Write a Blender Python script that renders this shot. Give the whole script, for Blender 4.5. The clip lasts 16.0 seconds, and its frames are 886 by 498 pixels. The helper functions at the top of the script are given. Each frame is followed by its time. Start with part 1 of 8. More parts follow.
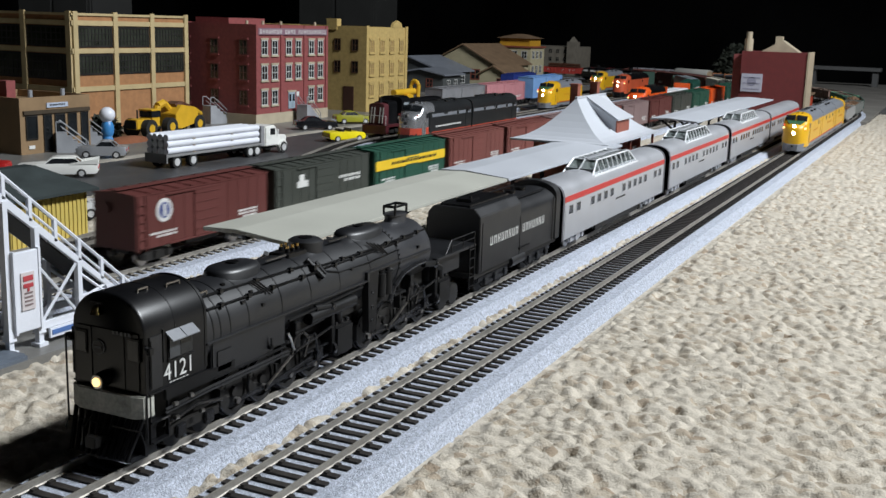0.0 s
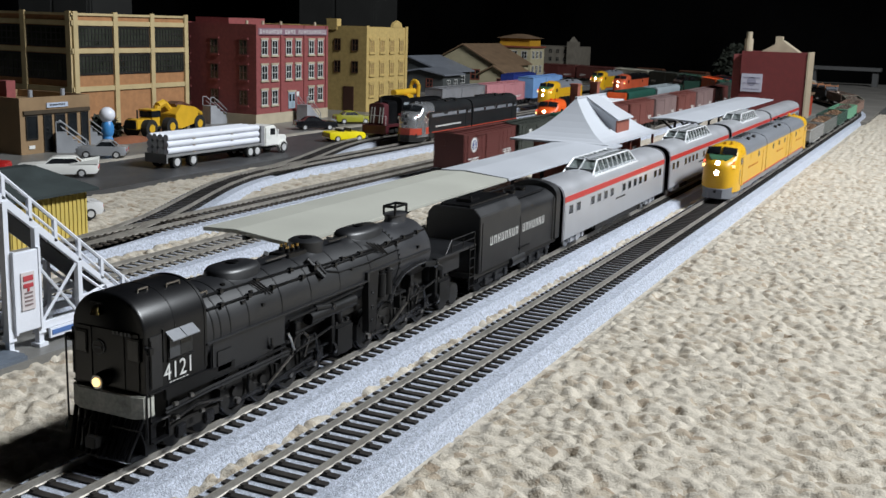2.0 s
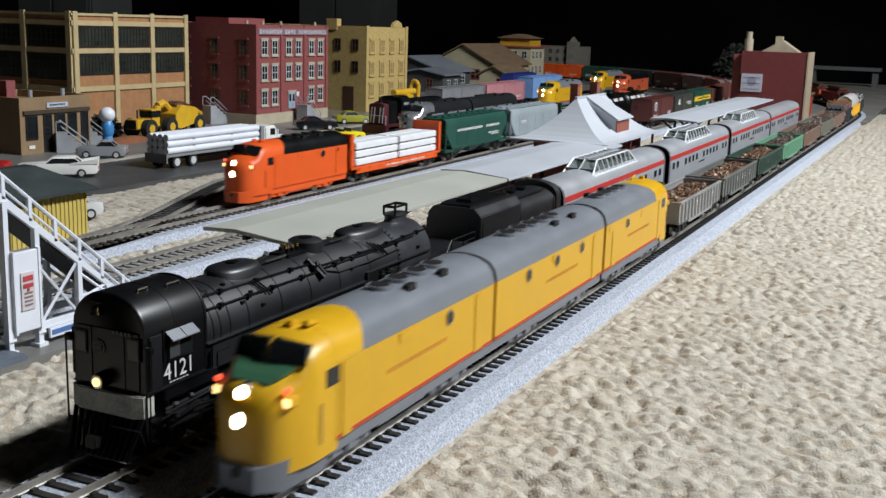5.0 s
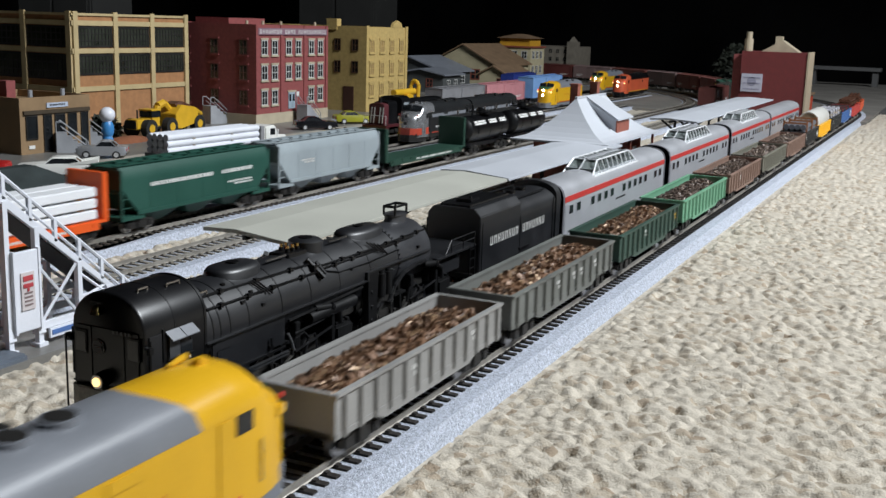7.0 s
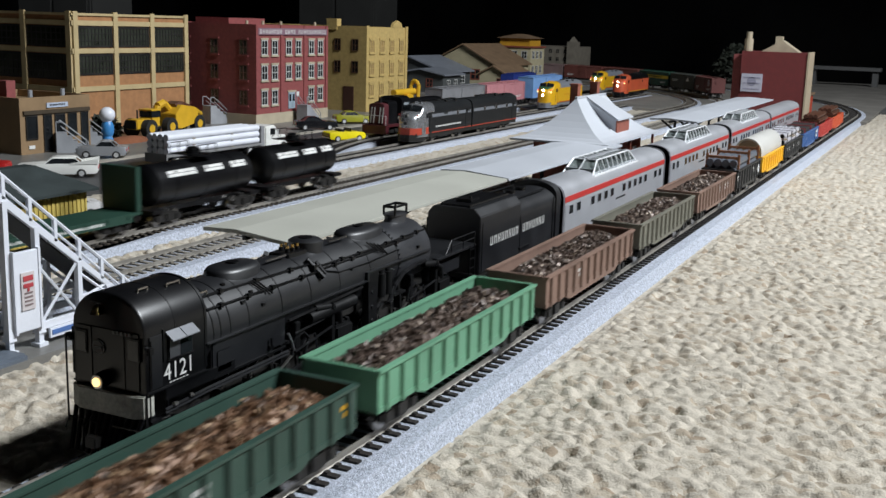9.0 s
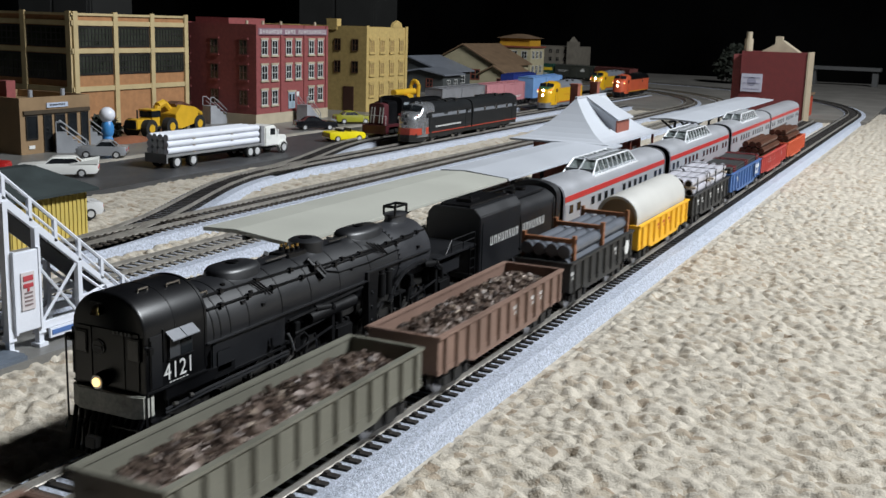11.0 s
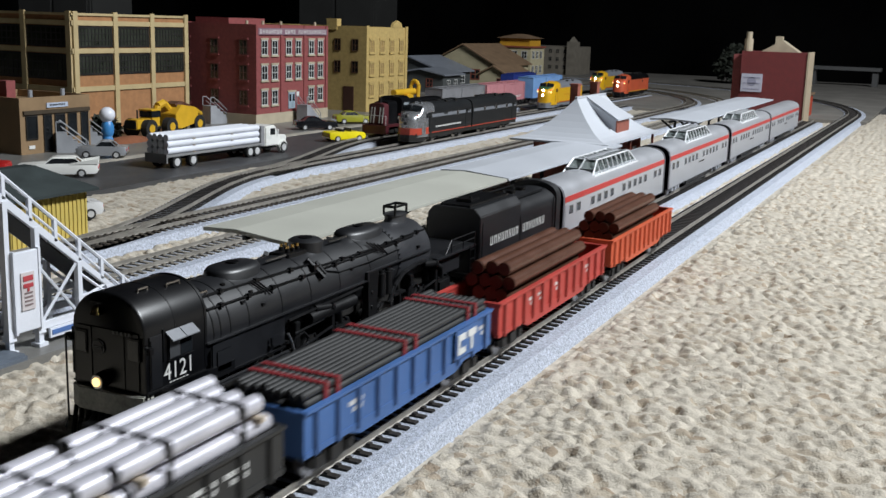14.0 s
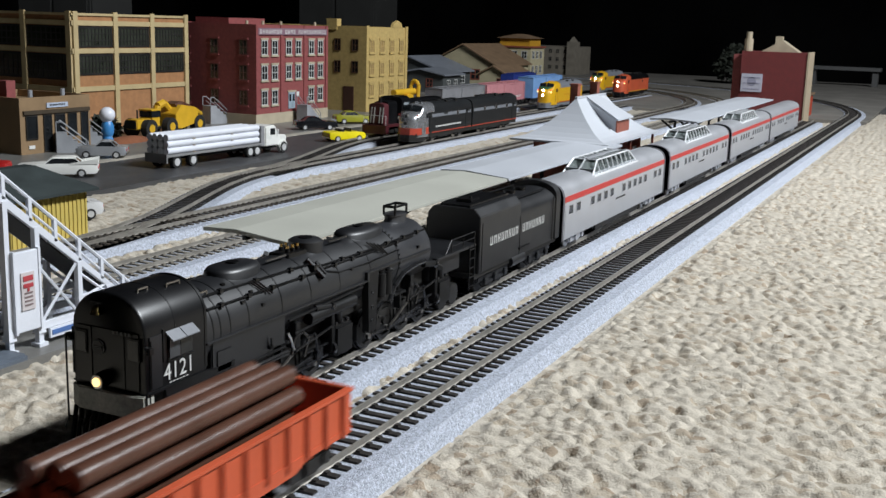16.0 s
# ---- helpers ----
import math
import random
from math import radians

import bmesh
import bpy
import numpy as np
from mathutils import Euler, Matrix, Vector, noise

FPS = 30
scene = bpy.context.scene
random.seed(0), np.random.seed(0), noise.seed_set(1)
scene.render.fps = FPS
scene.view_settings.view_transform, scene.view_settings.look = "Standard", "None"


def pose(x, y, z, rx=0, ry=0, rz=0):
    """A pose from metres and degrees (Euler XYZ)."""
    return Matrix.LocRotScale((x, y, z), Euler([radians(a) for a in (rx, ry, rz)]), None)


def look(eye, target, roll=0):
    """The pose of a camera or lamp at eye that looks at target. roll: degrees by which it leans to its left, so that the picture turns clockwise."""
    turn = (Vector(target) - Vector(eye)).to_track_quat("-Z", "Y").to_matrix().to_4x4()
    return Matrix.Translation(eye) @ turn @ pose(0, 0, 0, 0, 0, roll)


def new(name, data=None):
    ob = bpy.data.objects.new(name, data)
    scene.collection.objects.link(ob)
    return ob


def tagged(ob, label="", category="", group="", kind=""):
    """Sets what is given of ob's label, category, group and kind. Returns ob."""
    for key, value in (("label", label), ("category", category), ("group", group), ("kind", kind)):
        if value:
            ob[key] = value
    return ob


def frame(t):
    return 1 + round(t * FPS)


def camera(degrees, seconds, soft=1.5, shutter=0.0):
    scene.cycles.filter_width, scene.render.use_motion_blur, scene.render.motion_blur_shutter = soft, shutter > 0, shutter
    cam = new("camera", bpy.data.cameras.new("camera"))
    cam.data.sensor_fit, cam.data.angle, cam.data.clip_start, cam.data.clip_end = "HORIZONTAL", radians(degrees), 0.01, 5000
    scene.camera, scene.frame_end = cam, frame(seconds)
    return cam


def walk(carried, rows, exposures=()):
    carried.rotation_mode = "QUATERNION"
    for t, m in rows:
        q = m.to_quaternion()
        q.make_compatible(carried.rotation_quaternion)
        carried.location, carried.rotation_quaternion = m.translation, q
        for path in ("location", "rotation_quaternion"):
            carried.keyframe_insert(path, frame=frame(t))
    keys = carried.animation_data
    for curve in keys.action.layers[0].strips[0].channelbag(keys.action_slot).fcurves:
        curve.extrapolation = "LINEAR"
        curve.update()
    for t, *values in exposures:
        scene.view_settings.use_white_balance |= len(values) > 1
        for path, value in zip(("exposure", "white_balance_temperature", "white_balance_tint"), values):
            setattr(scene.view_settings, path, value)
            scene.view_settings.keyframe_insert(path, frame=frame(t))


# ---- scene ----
cam = camera(44.907, 16.0, soft=1.5, shutter=0.5)
EYE = (0.0, 0.0, 0.14243)
VIEW = look(EYE, (0.8836, 0.42084, 0.14243 - 0.20527), roll=1.808)
walk(cam, [(0.0, VIEW), (16.0, VIEW)], [(0.0, 0.0), (16.0, 0.0)])

# ---- world and light: a dark room, one soft white ceiling lamp on the aisle side ----
world = bpy.data.worlds.new("dark_room")
scene.world = world
world.use_nodes = True
world.node_tree.nodes["Background"].inputs[0].default_value = (0.55, 0.62, 0.8, 1)
world.node_tree.nodes["Background"].inputs[1].default_value = 0.010

lamp_data = bpy.data.lights.new("ceiling_lamp_light", "AREA")
lamp_data.shape, lamp_data.size, lamp_data.size_y = "RECTANGLE", 0.90, 0.22
lamp_data.energy, lamp_data.color = 84.0, (0.925, 0.975, 1.02)
lamp = new("ceiling_lamp_light", lamp_data)
lamp.matrix_world = look((1.12, -1.12, 1.62), (1.04, 0.20, 0.0))


# ---- materials ----
def mat(name, color, rough=0.6, metal=0.0, var=0.12, scale=60.0, bump=0.15, dist=0.0004, fine=900.0, emit=0.0, coat=0.0, spec=0.5):
    """A procedural surface: base colour varied at two scales, uneven gloss and fine relief."""
    m = bpy.data.materials.new(name)
    m.use_nodes = True
    nt = m.node_tree
    b = nt.nodes["Principled BSDF"]
    b.inputs["Metallic"].default_value = metal
    b.inputs["Coat Weight"].default_value = coat
    b.inputs["Specular IOR Level"].default_value = spec
    tc = nt.nodes.new("ShaderNodeTexCoord")
    big, small = nt.nodes.new("ShaderNodeTexNoise"), nt.nodes.new("ShaderNodeTexNoise")
    for n, s, d in ((big, scale, 5), (small, fine, 3)):
        n.inputs["Scale"].default_value, n.inputs["Detail"].default_value = s, d
        nt.links.new(tc.outputs["Object"], n.inputs["Vector"])
    add = nt.nodes.new("ShaderNodeMath")
    add.operation = "MULTIPLY_ADD"
    add.inputs[1].default_value = 0.4
    nt.links.new(small.outputs["Fac"], add.inputs[0])
    nt.links.new(big.outputs["Fac"], add.inputs[2])
    ramp = nt.nodes.new("ShaderNodeValToRGB")
    ramp.color_ramp.elements[0].position, ramp.color_ramp.elements[1].position = 0.45, 0.95
    ramp.color_ramp.elements[0].color = (*[c * (1 - var) for c in color], 1)
    ramp.color_ramp.elements[1].color = (*[min(1, c * (1 + var) + 0.01 * var) for c in color], 1)
    nt.links.new(add.outputs[0], ramp.inputs[0])
    nt.links.new(ramp.outputs[0], b.inputs["Base Color"])
    rr = nt.nodes.new("ShaderNodeMapRange")
    rr.inputs["To Min"].default_value, rr.inputs["To Max"].default_value = max(0.03, rough - 0.1), min(1, rough + 0.1)
    nt.links.new(big.outputs["Fac"], rr.inputs["Value"])
    nt.links.new(rr.outputs[0], b.inputs["Roughness"])
    if bump:
        bp = nt.nodes.new("ShaderNodeBump")
        bp.inputs["Strength"].default_value, bp.inputs["Distance"].default_value = bump, dist
        nt.links.new(small.outputs["Fac"], bp.inputs["Height"])
        nt.links.new(bp.outputs[0], b.inputs["Normal"])
    if emit:
        b.inputs["Emission Color"].default_value = (*color, 1)
        b.inputs["Emission Strength"].default_value = emit
    return m


M = {}


def paint(key, color, **kw):
    if key not in M:
        M[key] = mat(key, color, **kw)
    return M[key]


BLACK = paint("black_paint", (0.0025, 0.0026, 0.0034), rough=0.36, var=0.3, scale=40, bump=0.03, spec=0.45)
LOCOBLACK = paint("satin_loco_black", (0.0030, 0.0035, 0.0054), rough=0.45, var=0.25, scale=45, bump=0.04, spec=0.9)
GEARBLACK = paint("flat_gear_black", (0.0035, 0.0035, 0.004), rough=0.45, var=0.3, scale=60, spec=0.4)
DARK = paint("dark_plastic", (0.014, 0.013, 0.012), rough=0.55, var=0.3, spec=0.35)
STEEL = paint("nickel_steel", (0.42, 0.40, 0.38), rough=0.3, metal=1.0, var=0.15)
BRASS = paint("brass", (0.75, 0.52, 0.2), rough=0.25, metal=1.0)
TIE = paint("brown_tie_plastic", (0.022, 0.018, 0.015), rough=0.65, var=0.4, scale=120)
TIEBROWN = paint("faded_brown_tie_plastic", (0.075, 0.062, 0.048), rough=0.7, var=0.35, scale=150)
TIEGREY = paint("grey_tie_plastic", (0.20, 0.18, 0.15), rough=0.7, var=0.35, scale=150)
SILVER = paint("silver_paint", (0.50, 0.51, 0.54), rough=0.36, metal=0.45, var=0.06)
REDLINE = paint("red_stripe_paint", (0.48, 0.035, 0.03), rough=0.45, var=0.08)
YELLOW = paint("armour_yellow_paint", (0.64, 0.355, 0.012), rough=0.35, var=0.06)
LOCOGREY = paint("loco_grey_paint", (0.17, 0.18, 0.20), rough=0.4, var=0.08)
ORANGE = paint("bright_orange_paint", (0.72, 0.10, 0.015), rough=0.4, var=0.08)
WHITE = paint("white_paint", (0.75, 0.76, 0.78), rough=0.5, var=0.05)
WHITEPLAST = paint("white_plastic", (0.72, 0.74, 0.80), rough=0.35, var=0.05)
INK = paint("white_lettering", (0.62, 0.62, 0.60), rough=0.6, bump=0, var=0.15)
GLASSDARK = paint("dark_window_glass", (0.012, 0.014, 0.016), rough=0.08, bump=0, var=0.2)
LIT = mat("lit_headlight", (1.0, 0.78, 0.48), emit=22, bump=0)
LITSMALL = mat("lit_lamp", (1.0, 0.66, 0.25), emit=2.2, bump=0)
LITRED = mat("lit_marker", (1.0, 0.10, 0.04), emit=1.6, bump=0)
glass = bpy.data.materials.new("clear_glass")
glass.use_nodes = True
_b = glass.node_tree.nodes["Principled BSDF"]
_b.inputs["Roughness"].default_value, _b.inputs["Transmission Weight"].default_value = 0.02, 1.0
_b.inputs["Base Color"].default_value = (0.86, 0.93, 0.91, 1)


# ---- mesh building ----
class Geo:
    """Collects plain solids into one mesh."""

    def __init__(self):
        self.v, self.f = [], []

    def raw(self, vs, fs):
        n = len(self.v)
        self.v += [tuple(p) for p in vs]
        self.f += [tuple(n + i for i in f) for f in fs]
        return self

    def box(self, x0, x1, y0, y1, z0, z1):
        return self.raw([(x, y, z) for z in (z0, z1) for x, y in ((x0, y0), (x1, y0), (x1, y1), (x0, y1))],
                        [(0, 3, 2, 1), (4, 5, 6, 7), (0, 1, 5, 4), (1, 2, 6, 5), (2, 3, 7, 6), (3, 0, 4, 7)])

    def loft(self, rings, caps=True):
        n, k = len(rings[0]), len(rings)
        vs = [p for r in rings for p in r]
        fs = [(i * n + j, i * n + (j + 1) % n, (i + 1) * n + (j + 1) % n, (i + 1) * n + j) for i in range(k - 1) for j in range(n)]
        if caps:
            fs += [tuple(range(n))[::-1], tuple((k - 1) * n + j for j in range(n))]
        return self.raw(vs, fs)

    def cyl(self, p, q, r, n=10, r2=None):
        p, q = Vector(p), Vector(q)
        d = (q - p).normalized()
        a = d.orthogonal().normalized()
        b = d.cross(a)
        ring = lambda c, rr: [tuple(c + rr * (math.cos(2 * math.pi * i / n) * a + math.sin(2 * math.pi * i / n) * b)) for i in range(n)]
        return self.loft([ring(p, r), ring(q, r if r2 is None else r2)])

    def pipe(self, pts, r, n=6):
        for p, q in zip(pts, pts[1:]):
            self.cyl(p, q, r, n)
        return self

    def sweep(self, profile, xs):
        """A closed (y, z) profile carried along x."""
        return self.loft([[(x, y, z) for y, z in profile] for x in xs])

    def ball(self, c, r, n=8, sx=1, sy=1, sz=1):
        rings = []
        for i in range(1, n):
            a = math.pi * i / n
            rings.append([(c[0] + sx * r * math.sin(a) * math.cos(2 * math.pi * j / n), c[1] + sy * r * math.sin(a) * math.sin(2 * math.pi * j / n),
                           c[2] - sz * r * math.cos(a)) for j in range(n)])
        return self.loft(rings)


def mesh_of(name, geo, material, bevel=0.0, smooth=False):
    me = bpy.data.meshes.new(name)
    me.from_pydata(geo.v, [], geo.f)
    bm = bmesh.new()
    bm.from_mesh(me)
    bmesh.ops.recalc_face_normals(bm, faces=bm.faces)
    if bevel:
        es = [e for e in bm.edges if len(e.link_faces) == 2 and e.calc_face_angle(0) > 0.6]
        bmesh.ops.bevel(bm, geom=es, offset=bevel, segments=2, affect="EDGES", clamp_overlap=True)
    if smooth:
        for f in bm.faces:
            f.smooth = True
        for e in bm.edges:
            if len(e.link_faces) == 2 and e.calc_face_angle(0) > 0.7:
                e.smooth = False
    bm.to_mesh(me)
    bm.free()
    me.materials.append(material)
    return me


SLIM = 0.865
WIDTH = [1.0]


def slim(build):
    """Cars of this layout are narrow: every part of a car is built to the full width and drawn in across the track."""
    def narrow(*args, **kw):
        old, WIDTH[0] = WIDTH[0], SLIM
        try:
            return build(*args, **kw)
        finally:
            WIDTH[0] = old
    return narrow


def part(name, geo, material, parent, label="", bevel=0.0, smooth=False, at=None, full=False):
    """One mesh object under a thing or under a part; full: not drawn in across the track."""
    if WIDTH[0] != 1.0 and not full:
        if isinstance(geo, Geo):
            geo.v = [(x, y * WIDTH[0], z) for x, y, z in geo.v]
        if at is not None:
            at = at.copy()
            at[1][3] *= WIDTH[0]
    ob = new(name, geo if isinstance(geo, bpy.types.Mesh) else mesh_of(name, geo, material, bevel, smooth))
    ob.parent = parent
    if at is not None:
        ob.matrix_basis = at
    return tagged(ob, label)


def thing(name, m, label, category, group="", kind=""):
    ob = new(name)
    ob.empty_display_size = 0.02
    ob.matrix_world = m
    return tagged(ob, label, category, group, kind)


def words(name, text, size, material, parent, m, deep=0.0001, label="", squeeze=1.0):
    """Raised lettering as a mesh, its middle at the pose m; it faces the pose's +z and reads along its +x."""
    cu = bpy.data.curves.new(name, "FONT")
    cu.body, cu.size, cu.extrude, cu.align_x, cu.align_y = text, size, deep, "CENTER", "CENTER"
    tmp = bpy.data.objects.new(name, cu)
    scene.collection.objects.link(tmp)
    me = bpy.data.meshes.new_from_object(tmp.evaluated_get(bpy.context.evaluated_depsgraph_get()))
    bpy.data.objects.remove(tmp)
    me.materials.clear()
    me.materials.append(material)
    me.transform(Matrix.Diagonal((squeeze, 1, 1, 1)))
    ob = new(name, me)
    ob.parent = parent
    ob.matrix_basis = m
    return tagged(ob, label)


SIDE_R = Matrix.Rotation(radians(90), 4, "X")                       # lettering on a -y face
SIDE_L = Matrix.Rotation(radians(180), 4, "Z") @ SIDE_R              # lettering on a +y face

# ---- the tracks: straight along x, then one wide bend to the left round a common centre ----
BEND_X, BEND_Y = 2.12, 1.184
Y0, Y1, Y2, Y3, Y4, Y5 = 0.184, 0.2375, 0.427, 0.4995, 0.6, 0.672


def on_track(y, s):
    """Place and heading at the distance s along the track whose straight lies at y."""
    r = BEND_Y - y
    if s <= BEND_X:
        return s, y, 0.0
    a = (s - BEND_X) / r
    if a <= math.pi:
        return BEND_X + r * math.sin(a), BEND_Y - r * math.cos(a), a
    return BEND_X - (a - math.pi) * r, BEND_Y + r, math.pi


def car_pose(y, s, half, back=False):
    """The pose of a car whose middle is at s, carried by bogies half ahead and behind; back: its front looks down the track."""
    ax, ay, _ = on_track(y, s - half)
    bx, by, _ = on_track(y, s + half)
    h = math.degrees(math.atan2(by - ay, bx - ax))
    return pose((ax + bx) / 2, (ay + by) / 2, 0, 0, 0, h + (180 if back else 0))


def track(y, x0, s1, single, tie_mat, label, spur=None):
    """Foam roadbed, two rails and ties; the ties up to the x named single are pieces of their own."""
    t = tagged(new("track"), label, "railway track", "tracks", "structure")
    where = spur or (lambda s: on_track(y, s))
    n = max(2, int((s1 - x0) / 0.05))
    stations = [x0 + (s1 - x0) * i / n for i in range(n + 1)]
    def ribbon(profile):
        rings = []
        for s in stations:
            px, py, h = where(s)
            rings.append([(px - math.sin(h) * v, py + math.cos(h) * v, z) for v, z in profile])
        return Geo().loft(rings)
    part("roadbed", ribbon([(-0.0265, -0.012), (0.0195, -0.012), (0.0162, -0.0034), (-0.0225, -0.0034)]), FOAM, t, "blue-grey foam roadbed")
    for sg in (-1, 1):
        c = sg * 0.0088
        part("rail", ribbon([(c - 0.00065, -0.0026), (c + 0.00065, -0.0026), (c + 0.0002, -0.0022), (c + 0.0002, -0.0008), (c + 0.00038, -0.0006), (c + 0.00038, 0.0), (c - 0.00038, 0.0), (c - 0.00038, -0.0006), (c - 0.0002, -0.0008), (c - 0.0002, -0.0022)]),
             RAIL, t, "dull nickel rail")
    one = Geo().box(-0.0014, 0.0014, -0.015, 0.015, -0.0040, -0.0026)
    for sg in (-1, 1):
        for k in (-1, 1):
            c = sg * 0.0088 + k * 0.0018
            one.box(-0.0011, 0.0011, c - 0.0008, c + 0.0008, -0.0026, -0.0019)
    me = mesh_of("tie", one, tie_mat)
    rest = Geo()
    s = x0
    while s < s1:
        px, py, h = where(s)
        jig = random.uniform(-0.6, 0.6)
        if s < single:
            part("tie", me, None, t, at=pose(px, py, 0, 0, 0, math.degrees(h) + jig))
        else:
            ca, sa = math.cos(h), math.sin(h)
            rest.raw([(px + ca * a - sa * b, py + sa * a + ca * b, c) for a, b, c in one.v], one.f)
        s += 0.0070
    if rest.v:
        tagged(part("ties", rest, tie_mat, t), kind="stuff")
    return t


FOAM = mat("blue_grey_foam", (0.40, 0.43, 0.50), rough=0.8, var=0.42, scale=750, bump=0.9, dist=0.0008, fine=1500)
RAIL = mat("dull_rail", (0.36, 0.335, 0.295), rough=0.42, metal=0.5, var=0.25, scale=80)


# ---- carpet ground ----
def carpet():
    gx = np.concatenate([np.arange(0.12, 0.90, 0.0012), 0.90 + 0.0012 * np.cumsum(1.020 ** np.arange(192)), [3.75]])
    gy = np.concatenate([-0.50 - 0.003 * np.cumsum(1.06 ** np.arange(60))[::-1], np.arange(-0.50, 0.53, 0.0015), 0.53 + 0.003 * np.cumsum(1.06 ** np.arange(58)), [2.4]])
    rng = np.random.default_rng(5)

    def field(cell):
        """Smooth value noise over the plane, cells of that width."""
        g = rng.random((512, 512))
        u, w = gx / cell % 511, gy / cell % 511
        i, j = u.astype(int), w.astype(int)
        a, b = (u - i)[:, None], (w - j)[None, :]
        a, b = a * a * (3 - 2 * a), b * b * (3 - 2 * b)
        i, j = i[:, None], j[None, :]
        return (g[i, j] * (1 - a) + g[i + 1, j] * a) * (1 - b) + (g[i, j + 1] * (1 - a) + g[i + 1, j + 1] * a) * b

    def tufts(cell, seed):
        """Rounded wool loops: domes round scattered middles, with creases between them."""
        g = np.random.default_rng(seed)
        jx, jy, jh = g.random((256, 256)), g.random((256, 256)), g.random((256, 256))
        u, w = gx / cell, gy / cell
        i, j = np.floor(u).astype(int), np.floor(w).astype(int)
        top = np.full((len(gx), len(gy)), -9.0)
        for a in (-1, 0, 1):
            for b in (-1, 0, 1):
                ii, jj = (i + a)[:, None] % 256, (j + b)[None, :] % 256
                d2 = ((i + a)[:, None] + jx[ii, jj] - u[:, None]) ** 2 + ((j + b)[None, :] + jy[ii, jj] - w[None, :]) ** 2
                top = np.maximum(top, (0.35 + 0.65 * jh[ii, jj]) * np.sqrt(np.clip(1.0 - 1.9 * d2, 0.0, 1.0)))
        return top

    z = -0.0125 + 0.0040 * tufts(0.0050, 1) * (0.55 + 0.45 * field(0.03)) + 0.0010 * field(0.0024) + 0.0012 * field(0.012) + 0.0010 * field(0.09)
    z += np.where((gy < 0.15)[None, :], 0.0012, 0.0)
    for lo, hi in ((0.1545, 0.2005), (0.2128, 0.258)):
        z = np.where(((gy > lo) & (gy < hi))[None, :], np.minimum(z, -0.0105), z)
    X, Y = np.meshgrid(gx, gy, indexing="ij")
    v = np.stack([X, Y, z], -1).reshape(-1, 3)
    nx, ny = len(gx), len(gy)
    a = (np.arange(nx - 1)[:, None] * ny + np.arange(ny - 1)[None, :]).reshape(-1)
    f = np.stack([a, a + ny, a + ny + 1, a + 1], -1)
    me = bpy.data.meshes.new("ground")
    me.from_pydata(v, [], f)
    me.polygons.foreach_set("use_smooth", np.ones(len(f), bool))
    me.materials.append(CARPET)
    return tagged(new("ground", me), "cream and beige looped wool carpet under the tracks", "carpet", kind="structure")


def wool(name):
    """Looped wool: cream tufts with some tan and brown ones among them, fuzzy at the fibre's scale."""
    m = mat(name, (0.47, 0.425, 0.355), rough=0.95, var=0.16, scale=160, bump=0.6, dist=0.0010, fine=1100, spec=0.12)
    nt = m.node_tree
    b = nt.nodes["Principled BSDF"]
    tc = next(n for n in nt.nodes if n.type == "TEX_COORD")
    old = b.inputs["Base Color"].links[0].from_socket
    cells, ramp, mix = nt.nodes.new("ShaderNodeTexVoronoi"), nt.nodes.new("ShaderNodeValToRGB"), nt.nodes.new("ShaderNodeMixRGB")
    cells.inputs["Scale"].default_value = 210
    nt.links.new(tc.outputs["Object"], cells.inputs["Vector"])
    nt.links.new(cells.outputs["Color"], ramp.inputs[0])
    els = ramp.color_ramp.elements
    els[0].color, els[1].color = (0.62, 0.52, 0.44, 1), (1.12, 1.12, 1.12, 1)
    els.new(0.22).color = (0.86, 0.82, 0.77, 1)
    els.new(0.45).color = (1.0, 1.0, 1.0, 1)
    mix.blend_type = "MULTIPLY"
    mix.inputs[0].default_value = 1.0
    nt.links.new(old, mix.inputs[1])
    nt.links.new(ramp.outputs[0], mix.inputs[2])
    nt.links.new(mix.outputs[0], b.inputs["Base Color"])
    return m


CARPET = wool("cream_carpet")
carpet()
track(Y0, 0.12, 4.4, 2.1, TIE, "black plastic ties and nickel rails on blue-grey foam, empty front track")
track(Y1, 0.12, 1.95, 0.62, TIE, "black plastic ties and nickel rails under the passenger train")
track(Y2, 0.30, 5.2, 0.72, TIEGREY, "weathered grey-brown track behind the platform")
track(Y3, 0.30, 5.2, 0.80, TIEBROWN, "brown track with a turnout behind the platform")

